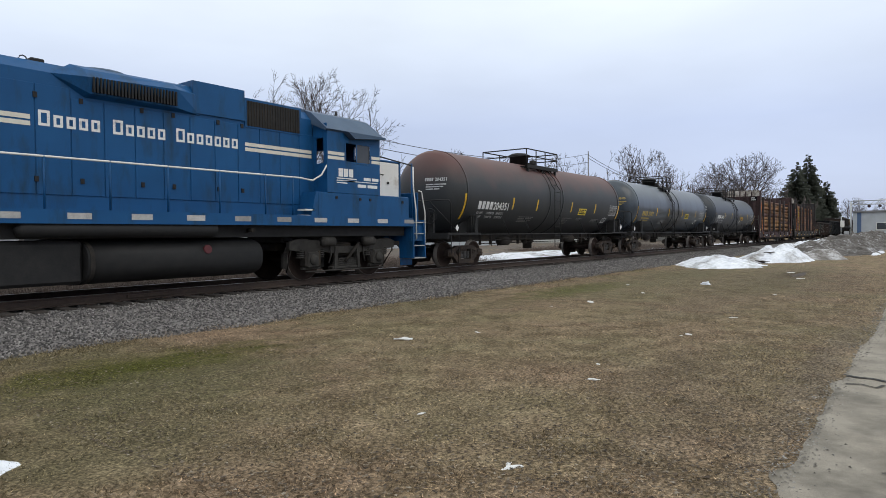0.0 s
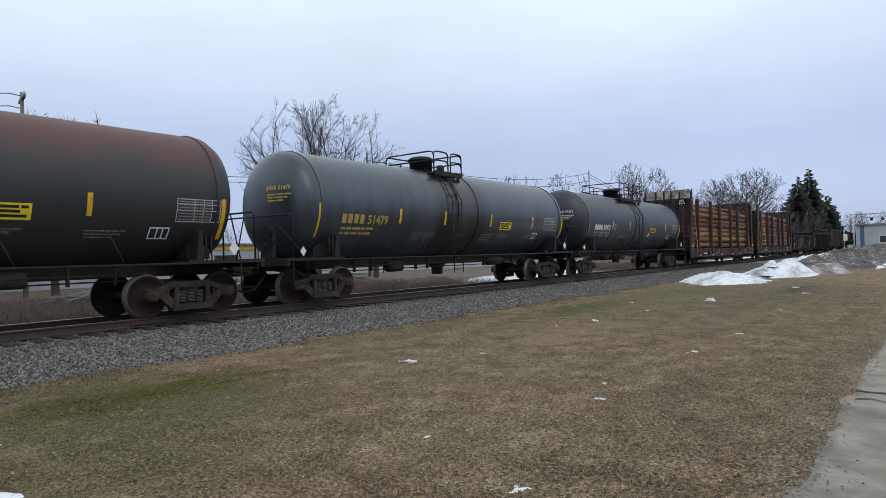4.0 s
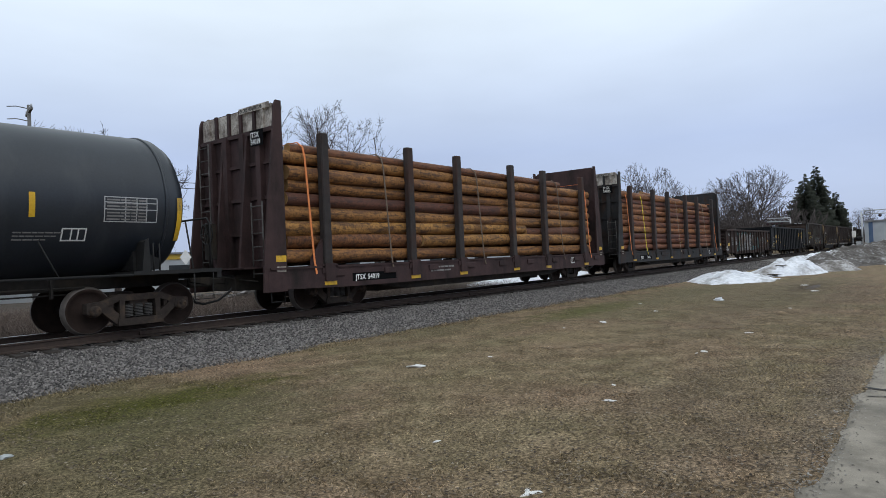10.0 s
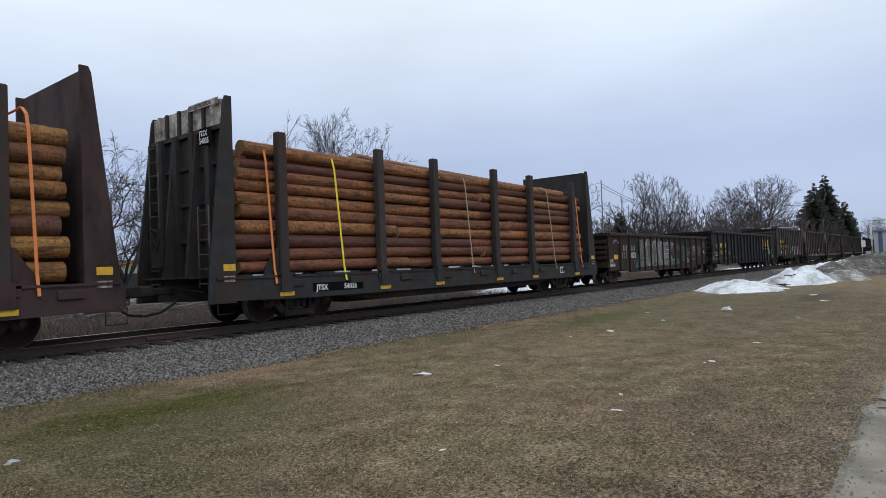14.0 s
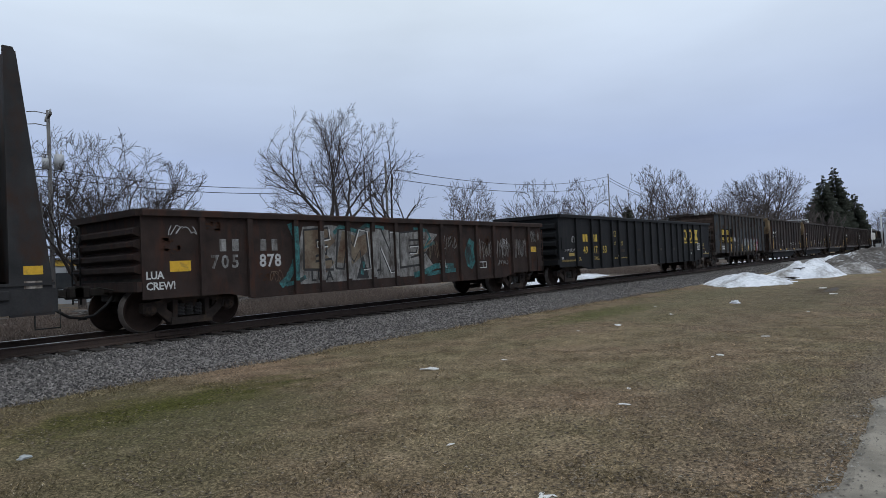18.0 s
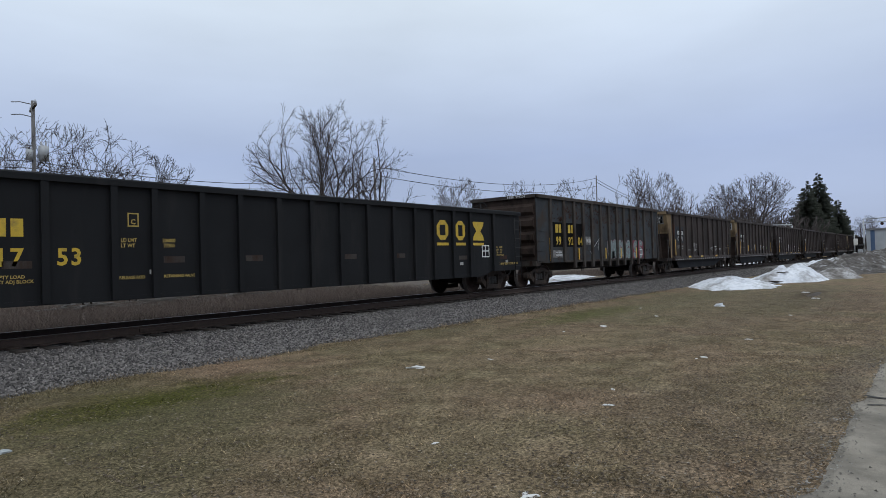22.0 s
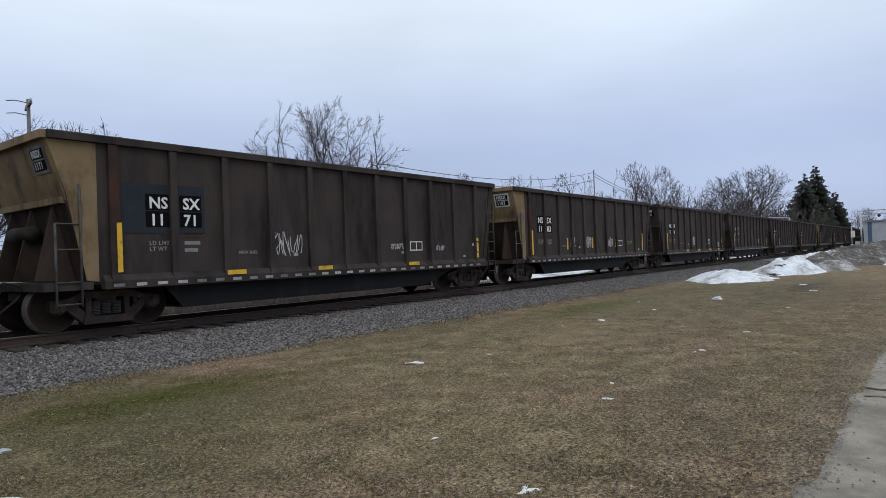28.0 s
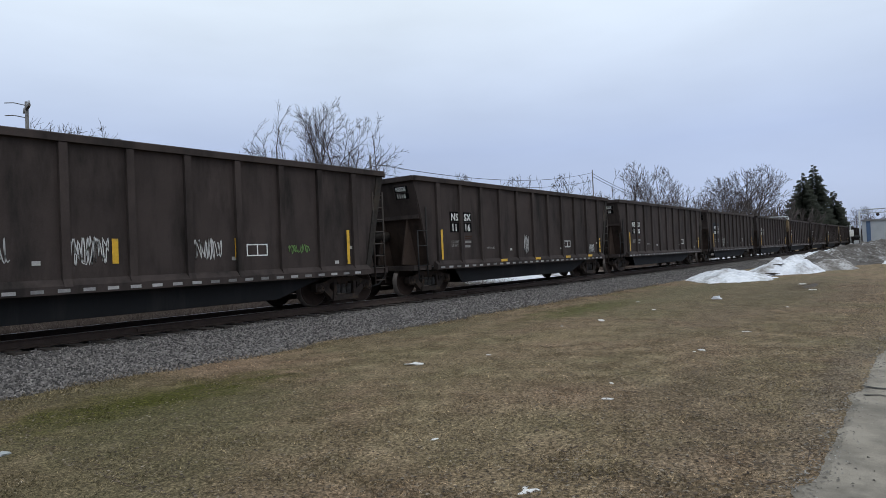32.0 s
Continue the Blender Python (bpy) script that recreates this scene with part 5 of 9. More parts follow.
log_car(76.75, "oxide brown bulkhead flat car with steel stakes, carrying logs", "flat_brown", "54019", 1,
        [(-8.25, "strap_orange", -0.10), (-5.36, "strap_brown", -0.09), (-0.62, "strap_brown", -0.09), (5.36, "strap_brown", -0.10), (7.98, "strap_orange", -0.06)])
log_car(97.80, "dark grey bulkhead flat car with steel stakes, carrying logs", "flat_grey", "54035", 2,
        [(-8.08, "strap_orange", -0.09), (-5.86, "strap_yellow", -0.16), (-0.08, "strap_grey", -0.12), (5.65, "strap_grey", -0.25), (8.0, "strap_orange", -0.1)])


# ---- gondolas ----
def gondola(name, u, label, paint, length, z0, z1, posts, end_z, post_w=0.13, chord=0.14, tilt_ends=False, turning=True, group="gondolas of the train", trucks=None, ribs=4, mid_drop=0.0, sheet=None, hang=0.0, ends=None):
    """Open steel car: side sheets, a post at each place given (from the middle), top chord, sill, ribbed ends, ladders."""
    car = thing(name, label, "gondola car", group)
    TRAIN.append((car, u))
    h, hw = length / 2, 1.52
    for sy in (-1, 1):
        prof = [(-h, end_z), (-h, z1), (h, z1), (h, end_z), (h - 1.9, end_z), (h - 2.5, z0 - mid_drop), (-h + 2.5, z0 - mid_drop), (-h + 1.9, end_z)]
        side = part("side_sheet", slab(bm_new(), prof, sy * hw - 0.012, sy * hw + 0.012), sheet or paint, car)
        for x in posts:
            zz = z0 - mid_drop - hang if abs(x) < h - 2.4 else end_z
            bm = bm_new()
            y0 = sy * (hw + 0.012)
            slab(bm, [(x - post_w / 2, zz), (x + post_w / 2, zz), (x + post_w / 2, z1 - chord), (x - post_w / 2, z1 - chord)], min(y0, y0 + sy * 0.085), max(y0, y0 + sy * 0.085))
            part("side_post", bm, paint, side)
        bm = beam(bm_new(), [(sy * (hw - 0.06), z1 - chord), (sy * (hw + 0.11), z1 - chord), (sy * (hw + 0.11), z1 - 0.03), (sy * (hw + 0.08), z1), (sy * (hw - 0.06), z1)], -h, h)
        part("top_chord", bm, paint, side)
        part("bottom_sill", box(bm_new(), -h + 2.5, h - 2.5, sy * hw - 0.03, sy * hw + 0.07, z0 - mid_drop - 0.02, z0 - mid_drop + 0.06), paint, side)
    part("floor_plate", box(bm_new(), -h, h, -hw + 0.02, hw - 0.02, 1.06, 1.12), "grime", car)
    part("centre_sill", slab(bm_new(), [(-h, 0.66), (-h, 1.06), (h, 1.06), (h, 0.66), (h - 2.6, 0.60), (-h + 2.6, 0.60)], -0.32, 0.32), "grime", car)
    for s in (-1, 1):
        x = s * (h - 0.03)
        end = part("end_sheet", box(bm_new(), min(x, x - s * 0.03), max(x, x - s * 0.03), -hw + 0.02, hw - 0.02, 1.0, z1 - 0.03), ends or paint, car)
        for k in range(ribs):
            z = 1.18 + (z1 - 1.5) * (k + 0.5) / ribs
            dz = 0.42 * (z1 - 1.5) / ribs
            bm = slab(bm_new(), [(x, z - dz), (x + s * 0.14, z - dz * 0.45), (x + s * 0.14, z + dz * 0.45), (x, z + dz)], -hw + 0.1, hw - 0.1)
            part("end_rib", bm, ends or paint, end)
        part("end_chord", box(bm_new(), min(x - s * 0.05, x + s * 0.13), max(x - s * 0.05, x + s * 0.13), -hw + 0.0, hw, z1 - chord, z1 - 0.005), paint, end)
        part("end_sill", box(bm_new(), min(x - s * 0.2, x + s * 0.13), max(x - s * 0.2, x + s * 0.13), -hw, hw, 0.86, 1.06), paint, car)
        if s > 0:
            ladder(car, x - 0.48, -hw - 0.12, 0.50, z1 - 0.25, 0.42, "x", 0.36, "grime" if z1 > 3 else ("black" if paint == "gon_black" else paint))
        elif z1 > 3:
            for z in (1.05, 1.45, 1.85, 2.25):
                grab(car, [(x + 0.06, -hw, z), (x + 0.06, -hw - 0.07, z), (x + 0.50, -hw - 0.07, z), (x + 0.50, -hw, z)], 0.012)
        if s > 0:
            ladder(car, x + s * 0.16, -hw + 0.08, 1.0, z1 - 0.2, 0.42, "y", 0.36, "black")
        ladder(car, x + s * 0.16, hw - 0.5, 0.6, z1 - 0.2, 0.42, "y", 0.36, "black")
        coupler(car, x, s, 0.72)
    for tx in trucks or (-h + 1.75, h - 1.75):
        bogie(car, tx, turning)
    brake_wheel(car, -h - 0.28, 0.85, z1 - 0.45)
    part("brake_pipe", tube(bm_new(), [(-h + 3, -0.8, 0.72), (h - 3, -0.8, 0.72)], 0.02), "grime", car)
    part("brake_cylinder", lathe(bm_new(), [(-1.3, 0), (-1.3, 0.16), (-0.8, 0.16), (-0.8, 0)], 14, "x", (0, -0.7, 0.82)), "grime", car)
    part("brake_hanger", tube(bm_new(), [(-h + 4.6, -1.2, 0.9), (-h + 4.6, -1.2, 0.55), (-h + 4.75, -1.2, 0.55), (-h + 4.75, -1.2, 0.9)], 0.02), "grime", car)
    return car


def paint_on(car, name, bm, mat, x, z, y=-1.537, label=""):
    return part(name, on_side(bm, x, z, y), mat, car, label)


def flakes(rng, w, h, count):
    """Ragged chips of missing paint, scattered over a patch."""
    bm = bmesh.new()
    hubs = [(w * rng.random(), h * rng.random()) for k in range(max(2, count // 7))]
    for i in range(count):
        hx, hz = hubs[rng.randrange(len(hubs))]
        cx, cz, r = min(max(hx + rng.gauss(0, 0.09), 0), w), min(max(hz + rng.gauss(0, 0.06), 0), h), rng.uniform(0.006, 0.034) * (2.0 if rng.random() < 0.12 else 1)
        sx, sz, lean = rng.uniform(0.6, 1.9), rng.uniform(0.4, 1.2), rng.uniform(-0.6, 0.6)
        ring = [(r * sx * rng.uniform(0.45, 1.35) * math.cos(math.tau * k / 9), r * sz * rng.uniform(0.45, 1.35) * math.sin(math.tau * k / 9)) for k in range(9)]
        bm.faces.new([bm.verts.new((cx + p + lean * q, cz + q, 0)) for p, q in ring])
    return bm


# brown gondola under heavy spray paint
rng = random.Random(5)
g = gondola("gondola", 116.57, "rusty brown gondola with teal and white spray painted panels", "gon_rust", 15.45, 0.58, 2.50,
            [-6.45, -5.28, -4.0, -3.2, -2.3, -1.38, -0.46, 0.62, 1.6, 2.55, 3.45, 4.45, 5.65, 6.75], 0.70, trucks=(-6.47, 6.48), ribs=4)
paint_on(g, "reflector_patch", rect(0.46, 0.22), "reflector", -7.16, 1.23, label="yellow reflective patch")
paint_on(g, "reflector_patch", rect(0.62, 0.20), "reflector", 6.72, 1.42, label="yellow reflective patch")
for x in (-6.02, -4.98):
    paint_on(g, "fleet_mark", blocks(2, 0.27, 0.6, 0.55), "spray_white", x, 1.63)
paint_on(g, "fleet_number", lettering("705", 0.29, 0.95, 1.32), "spray_white", -6.24, 1.27)
paint_on(g, "fleet_number", lettering("878", 0.29, 0.95, 1.1), "small_letter", -5.02, 1.27)
# pale fill behind four block letters, teal shadows and dark outlines; the posts are painted over too
def fill(points, mat, y, name="spray_fill", shift=(0, 0)):
    bm = bmesh.new()
    bm.faces.new([bm.verts.new((px + shift[0], pz + shift[1], 0)) for px, pz in points])
    return paint_on(g, name, bm, mat, 0, 0, y)


def on_posts(posts, x0, x1, z0, z1, mat, w=0.13):
    for px in posts:
        if x0 < px < x1:
            paint_on(g, "post_paint", rect(w - 0.006, z1 - z0), mat, px - w / 2 + 0.003, z0, -1.6205)


POSTS1 = [-6.45, -5.28, -4.0, -3.2, -2.3, -1.38, -0.46, 0.62, 1.6]
fill([(-4.05, 0.80), (0.7, 0.82), (1.25, 1.05), (0.85, 1.5), (1.45, 2.05), (0.5, 2.16), (-0.4, 2.08), (-1.2, 2.24), (-2.1, 2.12), (-2.8, 2.26), (-3.75, 2.20), (-3.95, 1.5)], "spray_white", -1.5370)
fill([(-3.80, 1.15), (-3.05, 1.05), (-2.75, 1.30), (-3.1, 1.55), (-2.7, 1.85), (-3.0, 2.15), (-3.7, 2.10)], "spray_tan", -1.5382)
fill([(-2.7, 1.3), (-2.1, 1.25), (-1.5, 1.6), (-1.45, 2.1), (-1.9, 1.95), (-2.45, 2.12)], "spray_tan", -1.5382)
fill([(-2.0, 0.85), (-1.75, 1.5), (-1.55, 0.85)], "spray_black", -1.5382)
fill([(0.2, 1.35), (0.75, 1.42), (1.2, 1.9), (0.8, 1.75)], "spray_tan", -1.5382)
on_posts(POSTS1, -3.9, 0.4, 0.86, 2.10, "spray_white")
on_posts(POSTS1, -4.1, -3.95, 0.9, 2.2, "spray_teal")
LETTERS = [[(-3.75, 1.15), (-3.72, 2.12), (-2.95, 2.18), (-2.92, 1.92), (-3.35, 1.86), (-3.34, 1.72), (-3.0, 1.74), (-3.02, 1.52), (-3.36, 1.48), (-3.38, 1.34), (-2.85, 1.40), (-2.80, 1.12), (-3.75, 1.15)],
           [(-2.72, 1.15), (-2.60, 2.14), (-2.32, 2.16), (-2.10, 1.72), (-1.90, 2.18), (-1.60, 2.14), (-1.50, 1.12), (-1.78, 1.10), (-1.85, 1.60), (-2.08, 1.30), (-2.35, 1.62), (-2.45, 1.12), (-2.72, 1.15)],
           [(-1.38, 1.02), (-1.30, 2.20), (-1.02, 2.18), (-0.66, 1.50), (-0.70, 2.12), (-0.42, 2.14), (-0.46, 1.0), (-0.72, 0.98), (-1.08, 1.66), (-1.10, 1.04), (-1.38, 1.02)],
           [(-0.30, 1.08), (-0.26, 2.08), (0.62, 2.16), (0.85, 1.90), (0.12, 1.86), (0.12, 1.70), (0.52, 1.72), (0.42, 1.50), (0.10, 1.50), (0.10, 1.34), (0.95, 1.52), (0.60, 1.14), (-0.30, 1.08)]]
for k, pts in enumerate(LETTERS):
    paint_on(g, "spray_outline", stroke(pts, 0.060), "spray_black", 0, 0, -1.5395)
    paint_on(g, "spray_highlight", stroke([(px + 0.045, pz - 0.03) for px, pz in pts[2 + k:7 + k]], 0.032), "spray_pale", 0, 0, -1.5410)
for pts, w in (([(-4.45, 0.80), (-4.25, 0.95), (-4.05, 1.25), (-3.92, 1.62), (-4.00, 2.0), (-4.12, 2.28)], 0.17), ([(-4.3, 0.82), (-3.95, 0.86), (-3.7, 0.98)], 0.10), ([(-2.75, 2.05), (-2.55, 2.22), (-1.9, 2.10), (-1.6, 2.28), (-0.9, 2.20)], 0.11),
               ([(0.35, 2.2), (0.95, 2.16), (1.1, 1.95), (0.75, 1.62), (1.3, 1.80)], 0.10), ([(0.3, 0.84), (0.8, 0.92), (1.3, 1.08), (2.2, 1.05)], 0.16), ([(0.9, 0.84), (1.6, 0.90), (2.3, 0.92)], 0.12), ([(-1.8, 0.95), (-1.72, 1.3)], 0.12), ([(-0.35, 0.95), (-0.35, 1.3)], 0.08)):
    paint_on(g, "spray_stroke", stroke(pts, w), "spray_teal", 0, 0, -1.5388)
paint_on(g, "spray_tag", scribble(rng, 0.45, 0.8, 6, 0.02), "spray_black", 2.86, 1.02, -1.5400)
fill([(2.80, 1.42), (2.92, 1.02), (3.18, 0.92), (3.38, 1.15), (3.30, 1.55), (3.36, 1.80), (3.10, 1.93), (2.95, 1.75)], "spray_teal", -1.5385, "spray_blob")
paint_on(g, "spray_tag", lettering("LUA\nCREW!", 0.155, 0.95, 0.95), "spray_pale", -7.66, 1.10, -1.541)
paint_on(g, "spray_tag", lettering("LUA", 0.26, 0.95, 1.25), "spray_black", -3.55, 0.86, -1.5415)
for x, z, w, h_, st, mat in ((-7.15, 1.94, 0.60, 0.28, 4, "small_letter"), (-4.75, 0.86, 0.35, 0.35, 3, "spray_tan"), (1.5, 0.92, 0.35, 0.42, 5, "small_letter"), (1.05, 1.2, 0.45, 0.8, 5, "spray_tan"), (1.75, 1.35, 0.6, 0.6, 4, "gon_grey"), (3.55, 1.15, 0.80, 0.80, 7, "dim_letter"),
                             (3.7, 1.3, 0.55, 0.4, 4, "spray_tan"), (4.65, 1.15, 0.85, 0.8, 9, "dim_letter"), (5.85, 1.15, 0.75, 0.85, 9, "dim_letter"), (6.9, 1.75, 0.65, 0.5, 8, "dim_letter"), (4.7, 0.95, 0.7, 0.25, 6, "dim_letter"), (1.75, 1.5, 0.65, 0.6, 6, "dim_letter"), (-1.3, 0.86, 0.3, 0.26, 3, "spray_black"), (5.0, 1.5, 0.4, 0.5, 4, "small_letter")):
    paint_on(g, "spray_tag", scribble(rng, w, h_, st, 0.016), mat, x, z, -1.541)
paint_on(g, "lube_stencil", frame_lines(0.42, 0.22, 0.03, ((0.2, None),)), "small_letter", 3.6, 0.93)
for x, z, w, h_ in ((-7.3, 1.6, 0.35, 0.3), (-5.1, 0.95, 0.5, 0.3), (2.0, 1.75, 0.55, 0.4), (4.0, 1.75, 0.35, 0.35), (5.0, 0.95, 0.5, 0.25), (-6.3, 2.1, 0.3, 0.15), (6.9, 1.1, 0.4, 0.2)):
    tagged(paint_on(g, "flaked_patch", flakes(rng, w, h_, 40), "rust_patch", x, z, -1.5372), kind="stuff")

# long black gondola with yellow lettering
posts2 = [-8.55, -7.1, -6.2, -5.0, -4.2, -3.15, -2.2, -1.13, -0.12, 0.88, 1.9, 2.95, 3.90, 4.83, 5.83, 6.78, 8.20]
g = gondola("gondola", 135.75, "long black gondola with yellow numbers and ribbed ends", "gon_black", 20.05, 0.62, 2.93, posts2, 0.76, trucks=(-8.45, 8.83), ribs=4, mid_drop=0.0)
for x, txt, big in ((-7.91, "49", 1), (-6.96, "17", 1), (-6.0, "53", 1)):
    paint_on(g, "fleet_number", lettering(txt, 0.31, 0.95, 1.15), "yellow_letter", x, 1.30)
for x in (-7.92, -6.97):
    paint_on(g, "fleet_mark", blocks(2, 0.31, 0.62, 0.22), "yellow_letter", x, 1.80)
# the company's three broad letters as plain shapes of their size: an eight-sided ring, a slab, a waisted block
def ring8(w, h, s):
    bm = bmesh.new()
    def loop(i):
        c = 0.30 * w
        return [bm.verts.new(p + (0,)) for p in ((c, i), (w - c, i), (w - i, c), (w - i, h - c), (w - c, h - i), (c, h - i), (i, h - c), (i, c))]
    a, b = loop(0.0), loop(s)
    for k in range(8):
        bm.faces.new((a[k], a[(k + 1) % 8], b[(k + 1) % 8], b[k]))
    return bm


def block_of(points):
    bm = bmesh.new()
    bm.faces.new([bm.verts.new((px, pz, 0)) for px, pz in points])
    return bm


for x, w, shape in ((5.00, 0.60, ring8(0.60, 0.64, 0.15)), (6.00, 0.56, ring8(0.52, 0.64, 0.14)),
                    (6.98, 0.65, block_of([(0, 0), (0.65, 0), (0.62, 0.14), (0.45, 0.32), (0.62, 0.50), (0.65, 0.64), (0, 0.64), (0.03, 0.50), (0.20, 0.32), (0.03, 0.14)]))):
    paint_on(g, "company_letter", shape, "yellow_letter", x, 1.84, -1.538)
    paint_on(g, "letter_underline", rect(w, 0.09), "yellow_letter", x, 1.67, -1.538)
paint_on(g, "lube_stencil", frame_lines(0.45, 0.42, 0.035, ((0.2, None), (None, 0.2))), "letter", 7.50, 1.26)
paint_on(g, "size_table", lettering("I L    66-0\nI W    9-0\nI H    6-0\nCU FT 3564", 0.07), "dull_yellow", 8.41, 1.58)
paint_on(g, "plate_box", frame_lines(0.22, 0.27, 0.025), "dull_yellow", -4.72, 2.02)
paint_on(g, "plate_letter", lettering("C", 0.10), "dull_yellow", -4.66, 2.07)
paint_on(g, "weight_print", lettering("LD LMT\nLT WT", 0.075, 0.9), "dull_yellow", -4.86, 1.72)
paint_on(g, "weight_print", lettering("206000\n 77200", 0.075, 0.9), "dull_yellow", -4.02, 1.72)
paint_on(g, "shoe_print", lettering("2 INCH TREAD COND. SHOES", 0.075, 0.9), "dull_yellow", -9.85, 0.98)
paint_on(g, "shoe_print", lettering("2 INCH TREAD COND. SHOES", 0.075, 0.9), "dull_yellow", 8.6, 0.98)
paint_on(g, "jacking_print", lettering("LIFT AND\nJACK HERE", 0.06), "dull_yellow", -8.5, 1.08)
paint_on(g, "load_print", lettering("EMPTY LOAD\nTEST ADJ BLOCK", 0.06), "dull_yellow", -7.0, 1.08)
paint_on(g, "release_print", lettering("RELEASE ROD", 0.06), "dull_yellow", -4.9, 1.0)
paint_on(g, "valve_print", lettering("RETAINING VALVE", 0.06), "dull_yellow", -4.0, 1.0)
for x, z, m in ((-9.2, 1.20, "dull_yellow"), (-6.85, 1.25, "gon_grey"), (-4.0, 1.3, "gon_grey"), (-2.05, 1.3, "gon_grey"), (1.0, 1.3, "gon_grey"), (3.0, 1.3, "gon_grey"), (8.65, 1.18, "gon_rust"), (6.15, 1.2, "gon_grey")):
    paint_on(g, "faded_reflector", rect(0.46, 0.13), m, x, z)
for x, z in ((-9.85, 1.08), (-4.3, 1.08), (6.2, 1.02), (9.0, 1.05)):
    paint_on(g, "white_tag", rect(0.18, 0.09), "white_tape", x, z)
paint_on(g, "spray_tag", scribble(random.Random(2), 0.25, 0.35, 3, 0.018), "small_letter", -8.95, 1.72)
paint_on(g, "spray_tag", scribble(random.Random(3), 0.9, 0.15, 8, 0.016), "small_letter", -9.55, 1.38)
part("access_panel", box(bm_new(), -9.85, -9.25, -1.56, -1.53, 1.50, 1.98), "gon_black", g)

part("brake_rod", tube(bm_new(), [(-7.0, -1.30, 0.60), (5.6, -1.30, 0.60)], 0.018), "grime", g)
for x in (-4.6, -0.4, 3.2, 6.1):
    part("rod_hanger", tube(bm_new(), [(x, -1.30, 0.95), (x, -1.30, 0.56), (x + 0.14, -1.30, 0.56), (x + 0.14, -1.30, 0.95)], 0.016), "grime", g)

# tall weathered gondola
posts3 = [-5.85, -4.65, -3.7, -2.8, -1.9, -0.95, 0.0, 0.95, 1.85, 2.75, 3.7, 4.65, 5.9]
g = gondola("tall_gondola", 154.05, "tall weathered grey-brown gondola with peeling paint and pink spray lettering", "gon_grey", 13.85, 0.98, 3.72, posts3, 0.98, trucks=(-5.98, 5.95), ribs=4, post_w=0.17, sheet="gon_slate", hang=0.26, ends="gon_end")
for nm, bm, shift in (("end_mark", blocks(4, 0.10, 0.55, 0.25), 0.0), ("end_number", lettering("999204", 0.10, 0.95, 1.1), 0.40)):
    for v in bm.verts:
        v.co = Vector((-7.065, -0.30 - v.co.x - shift, 3.60 + v.co.y))
    part(nm, bm, "small_letter", g)
for x, w in ((-5.72, 0.98), (-4.52, 0.74), (-3.58, 0.70)):
    paint_on(g, "number_patch", rect(w, 1.02), "patch_black", x, 1.62, -1.5375)
for x, txt in ((-5.36, "99"), (-4.24, "92"), (-3.32, "04")):
    paint_on(g, "fleet_number", lettering(txt, 0.35, 0.92, 1.12), "yellow_letter", x, 1.71, -1.541)
for x in (-5.38, -4.24):
    paint_on(g, "fleet_mark", blocks(2, 0.35, 0.62, 0.22), "yellow_letter", x, 2.21, -1.541)
paint_on(g, "weight_patch", rect(0.95, 0.30), "spray_white", -5.72, 1.18)
paint_on(g, "weight_print", bars([[0.2, 0.3], [0.25, 0.3]], 0.06, 0.11), "small_letter", -5.4, 1.36, -1.541)
paint_on(g, "paint_patch", rect(0.68, 0.36), "spray_white", -2.56, 1.72)
paint_on(g, "patch_print", lettering("MW", 0.20, 1.0, 1.15), "spray_pale", -2.46, 1.80, -1.541)
paint_on(g, "spray_arrow", join(stroke([(-1.95, 1.72), (-1.95, 1.26)], 0.03), stroke([(-2.05, 1.42), (-1.95, 1.26), (-1.85, 1.42)], 0.03)), "spray_pale", 0, 0, -1.541)
paint_on(g, "spray_tag", stroke([(-1.62, 1.62), (-1.36, 1.82), (-1.05, 2.02), (-1.2, 1.7), (-1.22, 1.45)], 0.025), "spray_pale", 0, 0, -1.541)
for x, h_ in ((-5.96, 0.92), (-3.33, 0.50), (-0.46, 0.50), (1.39, 0.50), (3.42, 0.52), (6.02, 0.82)):
    paint_on(g, "reflector_strip", rect(0.10, h_), "reflector", x, 1.06, -1.566, "yellow reflective strip")
rng = random.Random(9)
# faded red cloud with mottled white bubble letters, over panels and posts
for px0, px1 in zip(posts3[5:], posts3[6:]):
    if 2.6 < px0 < 4.0:
        fill([(px0 + 0.09, 1.02), (px1 - 0.09, 1.02), (px1 - 0.09, 1.92 + rng.uniform(-0.1, 0.1)), ((px0 + px1) / 2, 1.99), (px0 + 0.09, 1.92 + rng.uniform(-0.1, 0.1))], "spray_pink", -1.5380)
on_posts(posts3, 2.9, 4.0, 1.02, 1.93, "spray_pink", 0.17)
CURVES = [[(-.8, .9), (-.9, .1), (-.5, -.8), (.3, -.9), (.8, -.3), (.85, .9)], [(-.7, -.9), (-.7, .8), (.3, .9), (.7, .5), (.2, .05), (.75, -.9)], [(.7, .7), (0, .95), (-.7, .5), (-.8, -.3), (-.3, -.9), (.5, -.8), (.8, -.2), (.1, -.1)],
          [(.8, .8), (.1, .95), (-.6, .55), (-.3, .1), (.5, -.1), (.7, -.6), (0, -.95), (-.75, -.7)], [(-.6, -.9), (-.65, .9), (.3, .85), (.65, .45), (.0, .05), (.7, -.3), (.45, -.85), (-.5, -.85)]]


